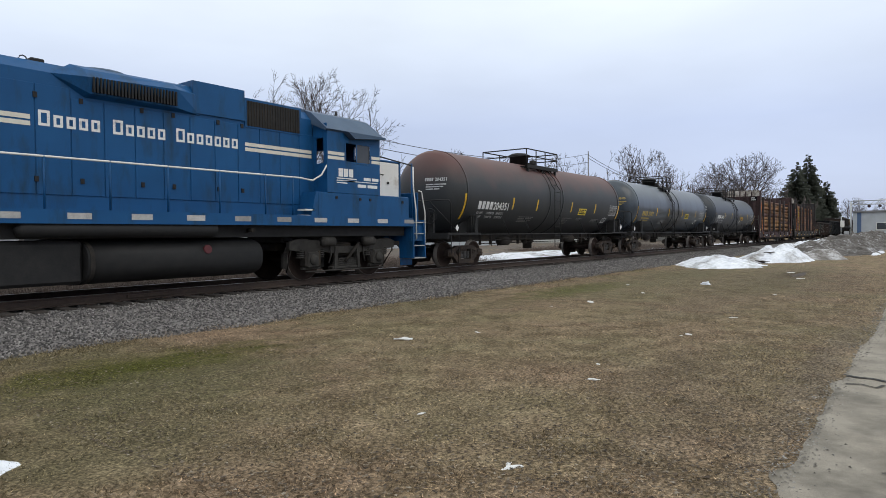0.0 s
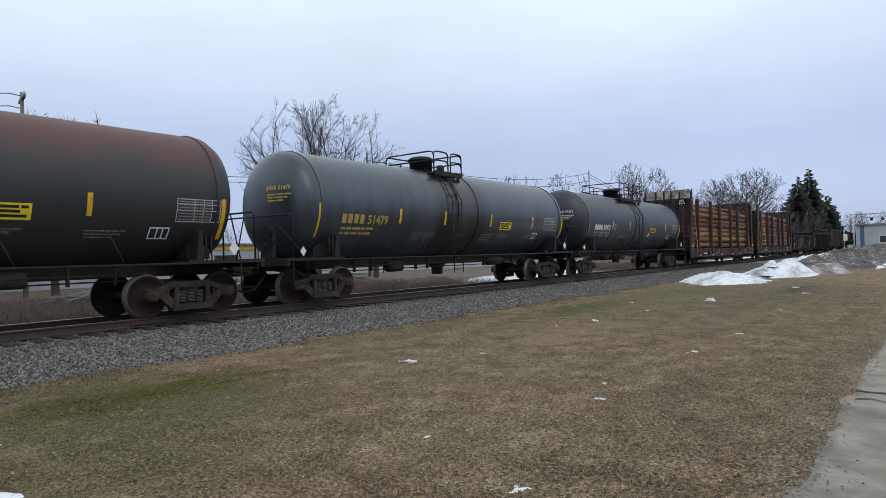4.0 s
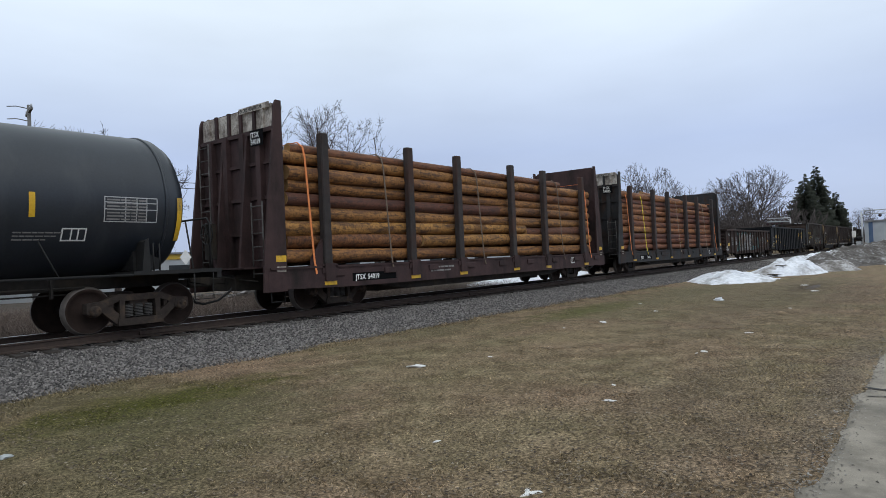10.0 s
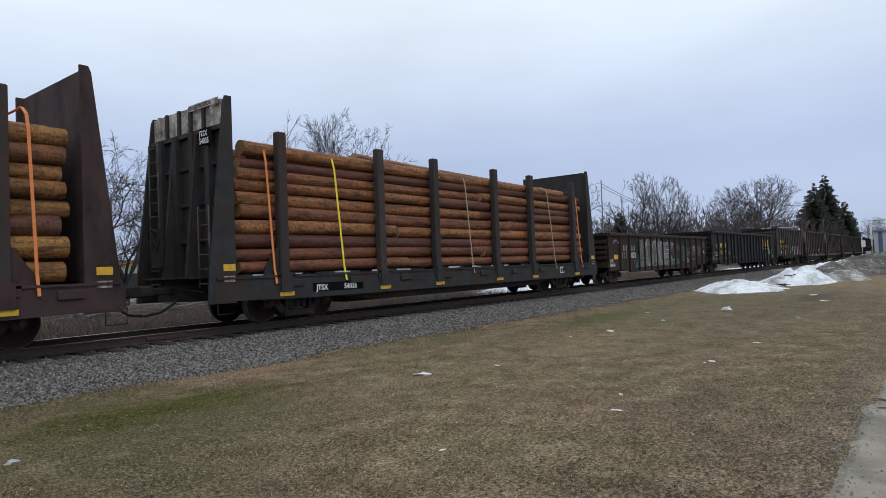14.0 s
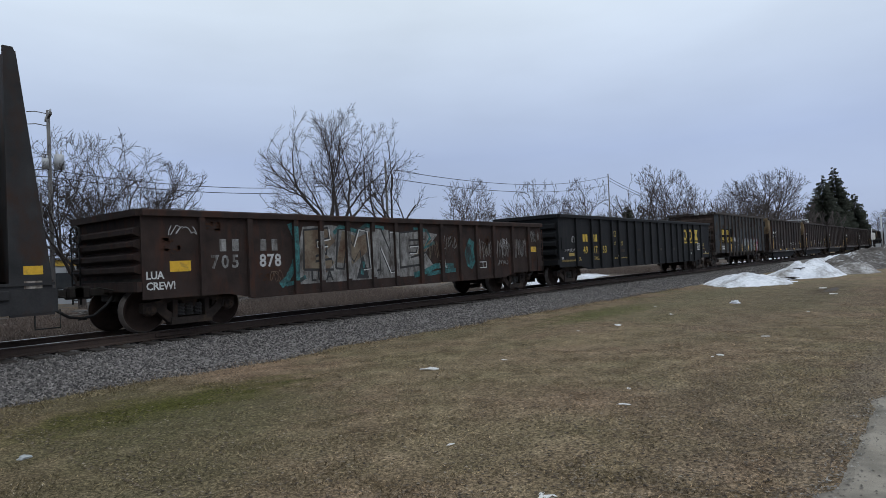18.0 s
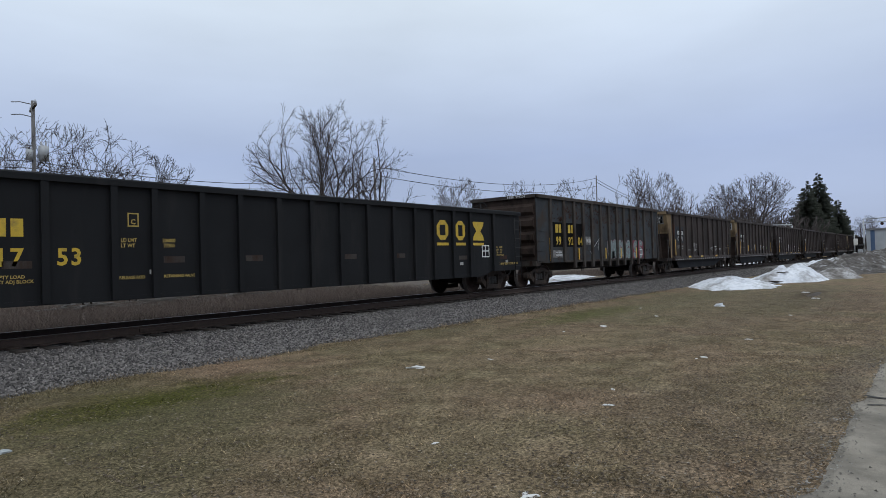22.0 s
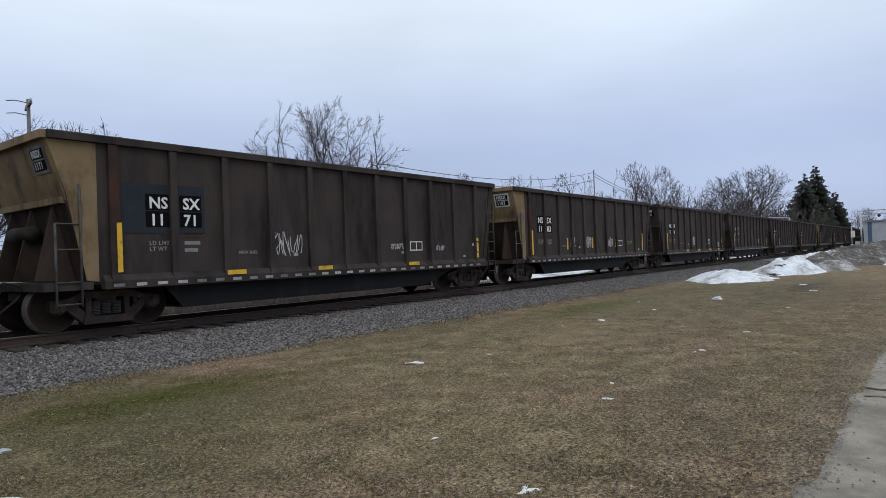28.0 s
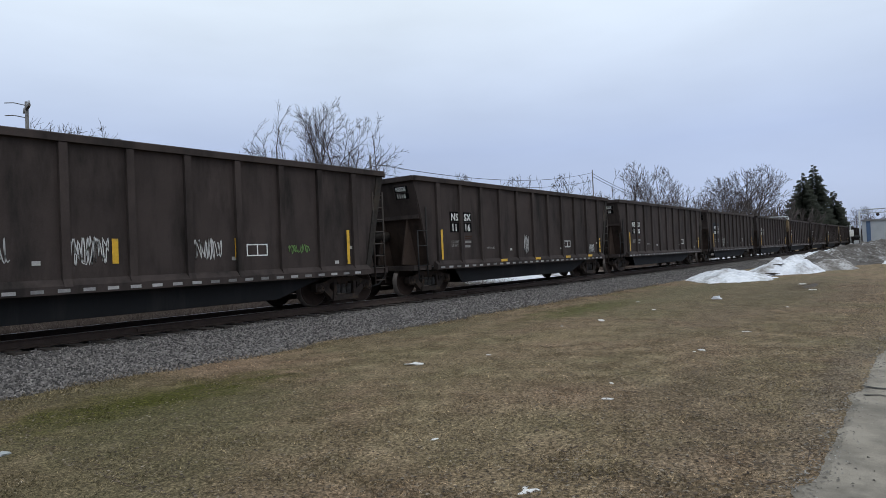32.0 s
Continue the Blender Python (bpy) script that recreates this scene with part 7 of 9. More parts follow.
def locomotive(u0):
    """u0: place of its middle; the helper X() takes places along the train."""
    car = thing("locomotive", "blue diesel road switcher locomotive with white lettering and cream stripes", "locomotive")
    TRAIN.append((car, u0))
    def X(u):
        return u - u0
    P = lambda name, bm, mat, parent=car, label="": part(name, bm, mat, parent, label)
    # frame and walkway
    P("walkway", box(bm_new(), X(-2.4), X(15.1), -1.5, 1.5, 1.50, 1.60), "blue")
    for sy in (-1, 1):
        P("side_skirt", box(bm_new(), X(-2.4), X(15.12), sy * 1.5 - 0.02, sy * 1.5 + 0.02, 1.40, 1.66), "blue")
    P("frame", box(bm_new(), X(-2.3), X(15.0), -1.25, 1.25, 1.12, 1.50), "black")
    for k in range(15):
        x = 5.22 + 1.185 * (k - 6)
        if x < 14.9:
            P("white_dash", on_side(rect(0.43, 0.115), X(x), 1.485, -1.524), "white_tape", car, "white reflective dash")
    # long hood with chamfered top
    hoodprof = [(-0.95, 1.60), (-0.95, 4.22), (-0.72, 4.44), (0.72, 4.44), (0.95, 4.22), (0.95, 1.60)]
    hood = P("long_hood", beam(bm_new(), hoodprof, X(-2.2), X(11.60)), "blue")
    # flared dynamic brake blister with its grille
    for sy in (-1, 1):
        bm = bm_new()
        a = [(X(5.25), sy * 0.96, 4.20), (X(5.25), sy * 0.80, 4.42), (X(5.85), sy * 0.96, 3.86)]
        v = [bm.verts.new(p) for p in ((X(5.20), sy * 0.955, 4.22), (X(5.80), sy * 0.955, 3.86), (X(8.30), sy * 0.955, 3.86), (X(8.30), sy * 0.955, 4.30), (X(5.78), sy * 1.18, 4.22), (X(5.86), sy * 1.10, 3.92), (X(7.66), sy * 1.10, 3.92), (X(7.62), sy * 1.18, 4.30), (X(5.6), sy * 0.85, 4.48), (X(8.2), sy * 0.85, 4.50), (X(7.60), sy * 1.0, 4.44), (X(5.8), sy * 1.0, 4.40))]
        for q in ((0, 1, 5, 4), (1, 2, 6, 5), (2, 3, 7, 6), (4, 5, 6, 7), (4, 7, 10, 11), (11, 10, 9, 8), (0, 4, 11, 8), (3, 9, 10, 7)):
            bm.faces.new([v[i] for i in q])
        blister = P("brake_blister", bm, "blue", hood)
        for k in range(26):
            x = 5.88 + 0.068 * k
            fin = P("grille_fin", slab(bm_new(), [(X(x), 3.95), (X(x) + 0.035, 3.95), (X(x) + 0.03, 4.24 + 0.0022 * k), (X(x) - 0.005, 4.24 + 0.0022 * k)], min(sy * 1.12, sy * 1.19), max(sy * 1.12, sy * 1.19)), "black", blister) if k == 0 else again(fin, blister, pose(0.068 * k, 0, 0.0))
    part("roof_fan", lathe(bm_new(), [(4.42, 0.62), (4.56, 0.62), (4.60, 0.56), (4.61, 0.0)], 24, "z", (X(6.5), 0, 0)), "blue_roof", hood)
    for x in (4.85, 7.45, 7.7):
        part("lifting_eye", tube(bm_new(), [(X(x) + 0.07 * math.cos(a), -0.7, 4.44 + 0.07 * math.sin(a)) for a in (0, 0.8, 1.57, 2.3, 3.14)], 0.012), "black", hood)
    part("roof_vent", box(bm_new(), X(5.05), X(5.3), -0.5, -0.2, 4.44, 4.56, 0.02), "black", hood)
    # filter box and intake grille ahead of the cab
    P("filter_box", beam(bm_new(), [(-0.99, 3.90), (-0.99, 4.62), (0.99, 4.62), (0.99, 3.90)], X(8.10), X(9.46)), "blue", hood)
    P("intake_frame", box(bm_new(), X(9.47), X(11.20), -0.985, -0.955, 3.76, 4.46), "blue", hood)
    P("intake_mesh", box(bm_new(), X(9.52), X(11.14), -0.992, -0.97, 3.80, 4.40), "black", hood, "dark mesh air intake")
    for k in range(20):
        P("intake_bar", box(bm_new(), X(9.56 + 0.08 * k), X(9.575 + 0.08 * k), -1.004, -0.992, 3.80, 4.40), "grime", hood)
    P("hood_roof", box(bm_new(), X(9.46), X(11.60), -0.70, 0.70, 4.44, 4.52), "blue_roof", hood)
    # stripes and name on the hood
    for x0, x1 in ((1.0, 4.85), (9.47, 11.55)):
        for z in (3.19, 3.31):
            P("cream_stripe", on_side(rect(x1 - x0, 0.085), X(x0), z, -0.974), "cream", hood)
    x = 4.98
    for n_, big in ((5, 1), (5, 1), (7, 1)):
        for k in range(n_):
            hgt, w = (0.29, 0.20) if k == 0 else (0.225, 0.165)
            P("name_letter", on_side(frame_lines(w, hgt, 0.05), X(x), 3.215, -0.974), "letter", hood)
            x += w + 0.062
        x += 0.19
    # hood doors with latches
    for x in [0.6 + 0.62 * k for k in range(18)]:
        P("hood_door", box(bm_new(), X(x), X(x + 0.60), -0.968, -0.952, 1.95, 3.98 if x < 5 else 3.80, 0.005), "blue", hood)
    for x in [3.1, 4.9, 5.7, 6.9, 7.6, 8.7, 9.35]:
        for z in (3.72, 2.18):
            P("door_latch", box(bm_new(), X(x), X(x + 0.07), -0.99, -0.965, z, z + 0.10), "black", hood)
    # handrail and stanchions
    rail = [(X(-2.2), -1.46, 2.60), (X(10.7), -1.46, 2.60), (X(11.15), -1.46, 2.56), (X(11.45), -1.46, 2.72), (X(11.78), -1.48, 3.20)]
    P("handrail", tube(bm_new(), rail, 0.022), "white", car, "white handrail")
    for x in (1.2, 2.45, 3.65, 4.87, 6.03, 7.21, 8.43, 9.67, 10.5):
        P("stanchion", tube(bm_new(), [(X(x), -1.46, 1.58), (X(x), -1.46, 2.62)], 0.022), "blue")
    # box below the cab and nose
    P("battery_box", box(bm_new(), X(11.30), X(14.95), -1.50, 1.50, 1.62, 2.28, 0.02), "blue")
    P("battery_box_slope", slab(bm_new(), [(X(11.05), 1.62), (X(11.30), 1.62), (X(11.30), 2.28), (X(11.22), 2.28)], -1.50, 1.50), "blue")
    for x in (11.0, 10.85):
        P("cab_step", box(bm_new(), X(x) - 0.14, X(x) + 0.16, -1.5, -1.2, 1.78 + (11.0 - x) * -1.0, 1.82 + (11.0 - x) * -1.0), "white")
    for x, z in ((11.9, 2.12), (12.8, 2.10), (13.2, 2.1), (14.6, 2.08)):
        P("box_latch", box(bm_new(), X(x), X(x + 0.07), -1.52, -1.495, z, z + 0.07), "black")
    # cab with an opening for each window
    cab = P("cab", join(
        box(bm_new(), X(11.62), X(13.65), -1.50, -1.46, 2.28, 3.10), box(bm_new(), X(11.62), X(13.65), -1.50, -1.46, 3.68, 3.96),
        box(bm_new(), X(11.62), X(12.26), -1.50, -1.46, 3.10, 3.68), box(bm_new(), X(13.27), X(13.65), -1.50, -1.46, 3.10, 3.68),
        box(bm_new(), X(11.62), X(13.65), 1.46, 1.50, 2.28, 3.10), box(bm_new(), X(11.62), X(13.65), 1.46, 1.50, 3.68, 3.96),
        box(bm_new(), X(11.62), X(12.26), 1.46, 1.50, 3.10, 3.68), box(bm_new(), X(13.27), X(13.65), 1.46, 1.50, 3.10, 3.68),
        box(bm_new(), X(13.61), X(13.65), -1.46, 1.46, 2.28, 3.15), box(bm_new(), X(13.61), X(13.65), -1.46, 1.46, 3.75, 3.95),
        box(bm_new(), X(13.61), X(13.65), -1.46, -1.30, 3.15, 3.75), box(bm_new(), X(13.61), X(13.65), -0.5, 0.5, 3.15, 3.75), box(bm_new(), X(13.61), X(13.65), 1.30, 1.46, 3.15, 3.75),
        box(bm_new(), X(11.62), X(11.66), -1.46, -0.95, 2.28, 3.05), box(bm_new(), X(11.62), X(11.66), -1.46, -0.95, 3.72, 4.1), box(bm_new(), X(11.62), X(11.66), -1.46, -1.36, 3.05, 3.72), box(bm_new(), X(11.62), X(11.66), -1.06, -0.95, 3.05, 3.72),
        box(bm_new(), X(11.62), X(11.66), 0.95, 1.46, 2.28, 4.1)), "blue")
    bm = beam(bm_new(), [(-1.56, 3.94), (-0.95, 4.42), (-0.45, 4.58), (0.45, 4.58), (0.95, 4.42), (1.56, 3.94), (1.50, 3.90), (0.0, 4.46), (-1.50, 3.90)], X(11.56), X(13.72))
    P("cab_roof", bm, "blue_roof", cab)
    P("cab_front_gable", slab_y(X(13.61), X(13.65), [(-1.46, 3.95), (-0.95, 4.38), (0.95, 4.38), (1.46, 3.95)]), "blue", cab)
    P("awning", slab(bm_new(), [(X(12.2), 3.90), (X(13.68), 3.90), (X(13.68), 3.86), (X(12.45), 3.74)], -1.72, -1.52), "blue_roof", cab)
    P("window_frame", on_side(frame_lines(1.01, 0.58, 0.045, ((0.42, None),)), X(12.26), 3.10, -1.506), "blue", cab)
    P("window_pane", box(bm_new(), X(12.74), X(13.24), -1.485, -1.475, 3.12, 3.66), "glass_dark", cab)
    P("window_pane", box(bm_new(), X(12.26), X(13.26), 1.475, 1.485, 3.12, 3.66), "glass_clear", cab)
    P("cab_seat", join(box(bm_new(), X(12.5), X(12.62), -0.9, -0.4, 2.9, 3.5, 0.03), box(bm_new(), X(12.5), X(12.95), -0.9, -0.4, 2.75, 2.88, 0.03)), "black", cab)
    for z in (3.19, 3.31):
        for x0, x1 in ((11.64, 12.24), (13.30, 13.64)):
            P("cream_stripe", on_side(rect(x1 - x0, 0.085), X(x0), z - 0.03, -1.505), "cream", cab)
    P("company_mark", on_side(blocks(3, 0.22, 0.75, 0.12), X(12.02), 2.72, -1.505), "letter", cab)
    P("mark_underline", on_side(bars([[0.75], [0.70], [0.4]], 0.03, 0.06), X(11.95), 2.66, -1.505), "letter", cab)
    P("company_name", on_side(bars([[0.28, 0.27]], 0.085, 0.2), X(12.98), 2.66, -1.505), "letter", cab)
    P("company_name", on_side(bars([[0.34, 0.40]], 0.085, 0.2), X(12.74), 2.46, -1.505), "letter", cab)
    P("name_rule", on_side(rect(1.35, 0.022), X(12.2), 2.60, -1.505), "letter", cab)
    P("antenna", lathe(bm_new(), [(4.55, 0.05), (4.62, 0.05), (4.66, 0.035), (4.74, 0.03), (4.75, 0.0)], 12, "z", (X(13.1), -0.3, 0)), "black", cab)
    # short nose
    nose = P("nose", box(bm_new(), X(13.66), X(15.10), -1.0, 1.0, 2.26, 3.36, 0.05), "white", car, "white-sided short nose")
    P("nose_top", box(bm_new(), X(13.66), X(15.12), -1.01, 1.01, 3.34, 3.40, 0.02), "blue", nose)
    P("nose_edge", box(bm_new(), X(15.06), X(15.13), -1.02, 1.02, 2.26, 3.38, 0.01), "blue", nose)
    P("nose_grab", tube(bm_new(), [(X(13.85), -1.0, 2.98), (X(13.85), -1.06, 2.98), (X(14.3), -1.06, 2.94), (X(14.3), -1.0, 2.94)], 0.014), "grime", nose)
    P("nose_latch", box(bm_new(), X(14.5), X(14.58), -1.03, -0.99, 2.68, 2.75), "black", nose)
    # front platform, steps and rails
    P("pilot", box(bm_new(), X(15.1), X(15.75), -1.45, 1.45, 0.95, 1.52), "blue")
    for sy in (-1, 1):
        y0, y1 = (-1.52, -0.95) if sy < 0 else (0.95, 1.52)
        P("step_side", slab(bm_new(), [(X(15.12), 0.42), (X(15.17), 0.42), (X(15.17), 1.6), (X(15.12), 1.6)], y0, y1), "blue")
        P("step_side", slab(bm_new(), [(X(15.70), 0.42), (X(15.75), 0.42), (X(15.66), 1.6), (X(15.61), 1.6)], y0, y1), "blue")
        for i, z in enumerate((0.44, 0.82, 1.19, 1.54)):
            P("step", box(bm_new(), X(15.15), X(15.72), y0, y1, z - 0.03, z), "white_tape")
            P("step_back", box(bm_new(), X(15.15), X(15.70), (y1 - 0.03) if sy < 0 else y0, y1 if sy < 0 else y0 + 0.03, z - 0.25, z - 0.03), "blue")
        y = sy * 1.50
        P("step_handrail", tube(bm_new(), [(X(15.15), y, 3.22), (X(15.16), y, 2.6), (X(15.28), y, 1.9), (X(15.30), y, 1.0)], 0.022), "white")
        P("step_handrail", tube(bm_new(), [(X(15.42), y, 2.50), (X(15.55), y, 2.48), (X(15.72), y, 1.85), (X(15.74), y, 0.9)], 0.022), "white")
    P("platform_post", tube(bm_new(), [(X(15.13), -1.46, 1.6), (X(15.13), -1.46, 3.32)], 0.03), "blue")
    P("platform_rail", tube(bm_new(), [(X(13.7), -1.46, 3.40), (X(15.13), -1.46, 3.26)], 0.02), "black")
    P("platform_gate", box(bm_new(), X(15.40), X(15.46), -1.45, -0.4, 1.55, 2.45, 0.01), "blue")
    coupler(car, X(15.75), 1, 0.70)
    coupler(car, X(-2.6), -1, 0.7)
    P("rear_pilot", box(bm_new(), X(-2.75), X(-2.4), -1.45, 1.45, 0.5, 1.52), "blue")
    # tanks below the frame
    prof = [(-1.36, 0.50), (-1.42, 0.72), (-1.36, 0.98), (-1.18, 1.10), (1.18, 1.10), (1.36, 0.98), (1.42, 0.72), (1.36, 0.50), (1.0, 0.24), (-1.0, 0.24)]
    prof = [(1.42 * math.copysign(abs(math.cos(a)) ** 0.55, math.cos(a)), 0.66 + 0.46 * math.copysign(abs(math.sin(a)) ** 0.7, math.sin(a))) for a in [math.tau * k / 40 for k in range(40)]]
    bm = beam(bm_new(), prof, X(5.62), X(9.60))
    for face in bm.faces:
        face.smooth = len(face.verts) == 4
    tank = P("fuel_tank", bm, "black")
    P("fuel_tank_cap", lathe(bm_new(), [(-1.43, 0.09), (-1.40, 0.10), (-1.36, 0.10)], 14, "y", (X(8.15), 0, 0.86)), "fuel_cap", tank)
    P("tank_band", beam(bm_new(), [(a * 1.012, 0.67 + (b - 0.67) * 1.02) for a, b in prof], X(5.66), X(5.74)), "grime", tank)
    P("battery_drawer", box(bm_new(), X(4.1), X(5.6), -1.26, 1.26, 0.26, 1.08, 0.06), "black")
    P("air_reservoir", lathe(bm_new(), [(X(4.4), 0.0), (X(4.48), 0.15), (X(8.35), 0.15), (X(8.42), 0.0)], 18, "x", (0, -1.36, 1.29)), "black")
    P("drain_valve", lathe(bm_new(), [(-1.48, 0.05), (-1.3, 0.05)], 10, "y", (X(9.3), 0, 1.28)), "grime")
    blomberg(car, X(12.63))
    blomberg(car, X(2.25))
    return car


def slab_y(x0, x1, outline):
    bm = bm_new()
    a = [bm.verts.new((x0, y, z)) for y, z in outline]
    b = [bm.verts.new((x1, y, z)) for y, z in outline]
    n = len(a)
    bm.faces.new(a)
    bm.faces.new(b[::-1])
    for i in range(n):
        bm.faces.new((a[i], b[i], b[(i + 1) % n], a[(i + 1) % n]))
    return bm


def clear_glass():
    m = bpy.data.materials.new("clear_glass")
    m.use_nodes = True
    b = m.node_tree.nodes["Principled BSDF"]
    b.inputs["Transmission Weight"].default_value, b.inputs["Roughness"].default_value, b.inputs["IOR"].default_value = 1.0, 0.02, 1.05
    b.inputs["Base Color"].default_value = (0.9, 0.93, 0.95, 1)
    return m


M["glass_clear"] = clear_glass()
locomotive(6.35)


# ---- ground, track and road ----
def sheet(name, xs, ys, height, material, label, kind="structure", category="", smooth=True):
    verts = [(x, y, height(x, y)) for x in xs for y in ys]
    n = len(ys)
    faces = [(i * n + j, (i + 1) * n + j, (i + 1) * n + j + 1, i * n + j + 1) for i in range(len(xs) - 1) for j in range(n - 1)]
    me = bpy.data.meshes.new(name)
    me.from_pydata(verts, [], faces)
    for p in me.polygons:
        p.use_smooth = smooth
    me.materials.append(M[material])
    return tagged(new(name, me), label, category, "", kind)


def bumps(x, y, scale=1.0, amount=0.03):
    return amount * noise.noise((x * scale, y * scale, 0.3)) + 0.4 * amount * noise.noise((x * scale * 3.1, y * scale * 3.1, 4.0))


def ground_z(x, y):
    return GROUND_Z + (bumps(x, y, 0.6, 0.035) if -30 < x < 90 and -20 < y < 60 else 0)


def spaced(a, b, n):
    return [a + (b - a) * i / (n - 1) for i in range(n)]


GX = [-2500, -600, -150, -60] + spaced(-30, 90, 200) + [130, 200, 400, 900, 3000]
GY = [-2500, -500, -100, -40] + spaced(-18, 60, 130) + [90, 150, 300, 800, 3000]
sheet("ground", GX, GY, ground_z, "lawn", "dormant brown lawn with greening patches and bare soil", category="ground")


def bank(x, y):
    """Cross section of the ballast bank."""
    d = abs(y - TRACK_Y)
    z = float(np.interp(d, [0, 1.75, 3.85, 4.3], [-0.215, -0.235, -0.50, -0.60]))
    return z + bumps(x, y, 1.5, 0.02)


sheet("ballast_bank", [-60] + spaced(-10, 60, 230) + [90, 150, 420], spaced(TRACK_Y - 4.2, TRACK_Y + 4.2, 34), bank, "ballast", "grey crushed stone ballast bank under the track", category="ballast")

# loose stones on the bank
def stones(name, count, xr, yr, size, seed, label):
    rs = np.random.RandomState(seed)
    base = np.array([(1, 0, -0.2), (-0.5, 0.85, -0.3), (-0.5, -0.85, -0.2), (0.1, 0.1, 0.75), (0.5, 0.6, 0.35), (-0.6, 0.05, 0.45)])
    tri = [(0, 1, 4), (1, 5, 4), (4, 5, 3), (0, 4, 3), (0, 3, 2), (2, 3, 5), (1, 2, 5), (0, 2, 1)]
    V, F = [], []
    for i in range(count):
        x = xr[0] + (xr[1] - xr[0]) * rs.rand() ** 1.7
        y = rs.uniform(*yr)
        s = size * rs.uniform(0.55, 1.25)
        a, b = rs.uniform(0, 6.28), rs.uniform(-0.6, 0.6)
        pts = base * rs.uniform(0.75, 1.25, base.shape) * s
        ca, sa, cb, sb = math.cos(a), math.sin(a), math.cos(b), math.sin(b)
        px, py, pz = pts[:, 0], pts[:, 1] * cb - pts[:, 2] * sb, pts[:, 1] * sb + pts[:, 2] * cb
        z = bank(x, y) + 0.25 * s
        k = len(V)
        V += [(x + p * ca - q * sa, y + p * sa + q * ca, z + r) for p, q, r in zip(px, py, pz)]
        F += [(k + p, k + q, k + r) for p, q, r in tri]
    me = bpy.data.meshes.new(name)
    me.from_pydata(V, [], F)
    me.materials.append(M["ballast"])
    return tagged(new(name, me), label, "ballast", "", "stuff")


stones("ballast_stones", 76000, (1.0, 62.0), (TRACK_Y - 4.05, TRACK_Y - 0.95), 0.0255, 4, "loose grey crushed stones on the ballast bank")
stones("ballast_stones_between", 6000, (1.0, 50.0), (TRACK_Y - 0.95, TRACK_Y + 2.6), 0.038, 5, "loose grey stones between and behind the rails")


def rails():
    prof = [(-0.07, -0.172), (0.07, -0.172), (0.07, -0.158), (0.014, -0.135), (0.012, -0.045), (0.036, -0.035), (0.036, -0.006), (0.026, 0.0), (-0.026, 0.0), (-0.036, -0.006), (-0.036, -0.035), (-0.012, -0.045), (-0.014, -0.135), (-0.07, -0.158)]
    track = thing("track", "rusty steel rails on dark timber ties in grey ballast", "railway track", "", "structure")
    track.location = (0, TRACK_Y, 0)
    for s in (-1, 1):
        bm = beam(bm_new(), [(s * 0.7525 + a, b) for a, b in prof], -60, 420)
        for f in bm.faces:
            f.material_index = 1 if f.calc_center_median().z > -0.004 else 0
        part("rail", bm, ["rail_side", "rail_top"], track)
    bm = box(bm_new(), -0.115, 0.115, -1.30, 1.30, -0.34, -0.178, 0.012)
    first = part("tie", bm, "tie", track, at=pose(-4, 0, 0))
    rng = random.Random(8)
    for k in range(1, 150):
        again(first, track, pose(-4 + 0.52 * k + rng.uniform(-0.03, 0.03), rng.uniform(-0.05, 0.05), rng.uniform(-0.012, 0.006), 0, rng.uniform(-1, 1), rng.uniform(-1.2, 1.2)))
    plate = part("tie_plate", box(bm_new(), -0.09, 0.09, -0.17, 0.17, -0.178, -0.160), "rail_side", track, at=pose(-4, -0.7525, 0))
    for k in range(1, 110):
        again(plate, track, pose(-4 + 0.52 * k, -0.7525, 0))
    bm = bm_new()
    for k in range(150, 700):
        box(bm, -4 + 0.52 * k - 0.115, -4 + 0.52 * k + 0.115, -1.3, 1.3, -0.34, -0.178)
    far = part("far_ties", bm, "tie", track)
    tagged(far, kind="stuff")
    for x in (7.1, 19.0, 31.0):      # rail joints
        part("joint_bar", box(bm_new(), x - 0.45, x + 0.45, -0.7525 - 0.055, -0.7525 - 0.014, -0.13, -0.05, 0.008), "rail_side", track)


rails()

# the paved road along the lawn
def road_edge(x):
    return (0.72 + 0.03 * noise.noise((x * 0.35, 0.0, 0.0)) + 0.035 * noise.noise((x * 1.7, 3.0, 0.0)) + 0.03 * noise.noise((x * 6, 5, 0)) + 0.012 * noise.noise((x * 19, 2, 0))
            + 0.08 * math.exp(-((x - 8.1) / 0.22) ** 2) + 0.12 * math.exp(-((x - 4.85) / 0.20) ** 2) - 0.12 / (1 + math.exp(-(x - 11.2) * 2)))


xs = [-60, -20, -6, 0] + spaced(2, 14, 300) + spaced(14.2, 60, 120) + [100, 160]
ys = [-7.0, -4.0, -2.0, -1.0, -0.4, 0.0, 0.4, 0.7, 0.85, 1.0]
verts, faces = [], []
for x in xs:
    e = road_edge(x)
    for j, y in enumerate(ys):
        yy = min(y, e - 0.08) if j < len(ys) - 2 else (e - 0.07 if j == len(ys) - 2 else e)
        verts.append((x, yy, GROUND_Z + 0.030 - (0.028 if j == len(ys) - 1 else 0) + bumps(x, yy, 0.8, 0.006)))
n = len(ys)
faces = [(i * n + j, (i + 1) * n + j, (i + 1) * n + j + 1, i * n + j + 1) for i in range(len(xs) - 1) for j in range(n - 1)]
me = bpy.data.meshes.new("road")
me.from_pydata(verts, [], faces)
me.materials.append(M["pavement"])
tagged(new("road", me), "worn pale concrete road with crumbling edge and cracks", "road", "", "structure")
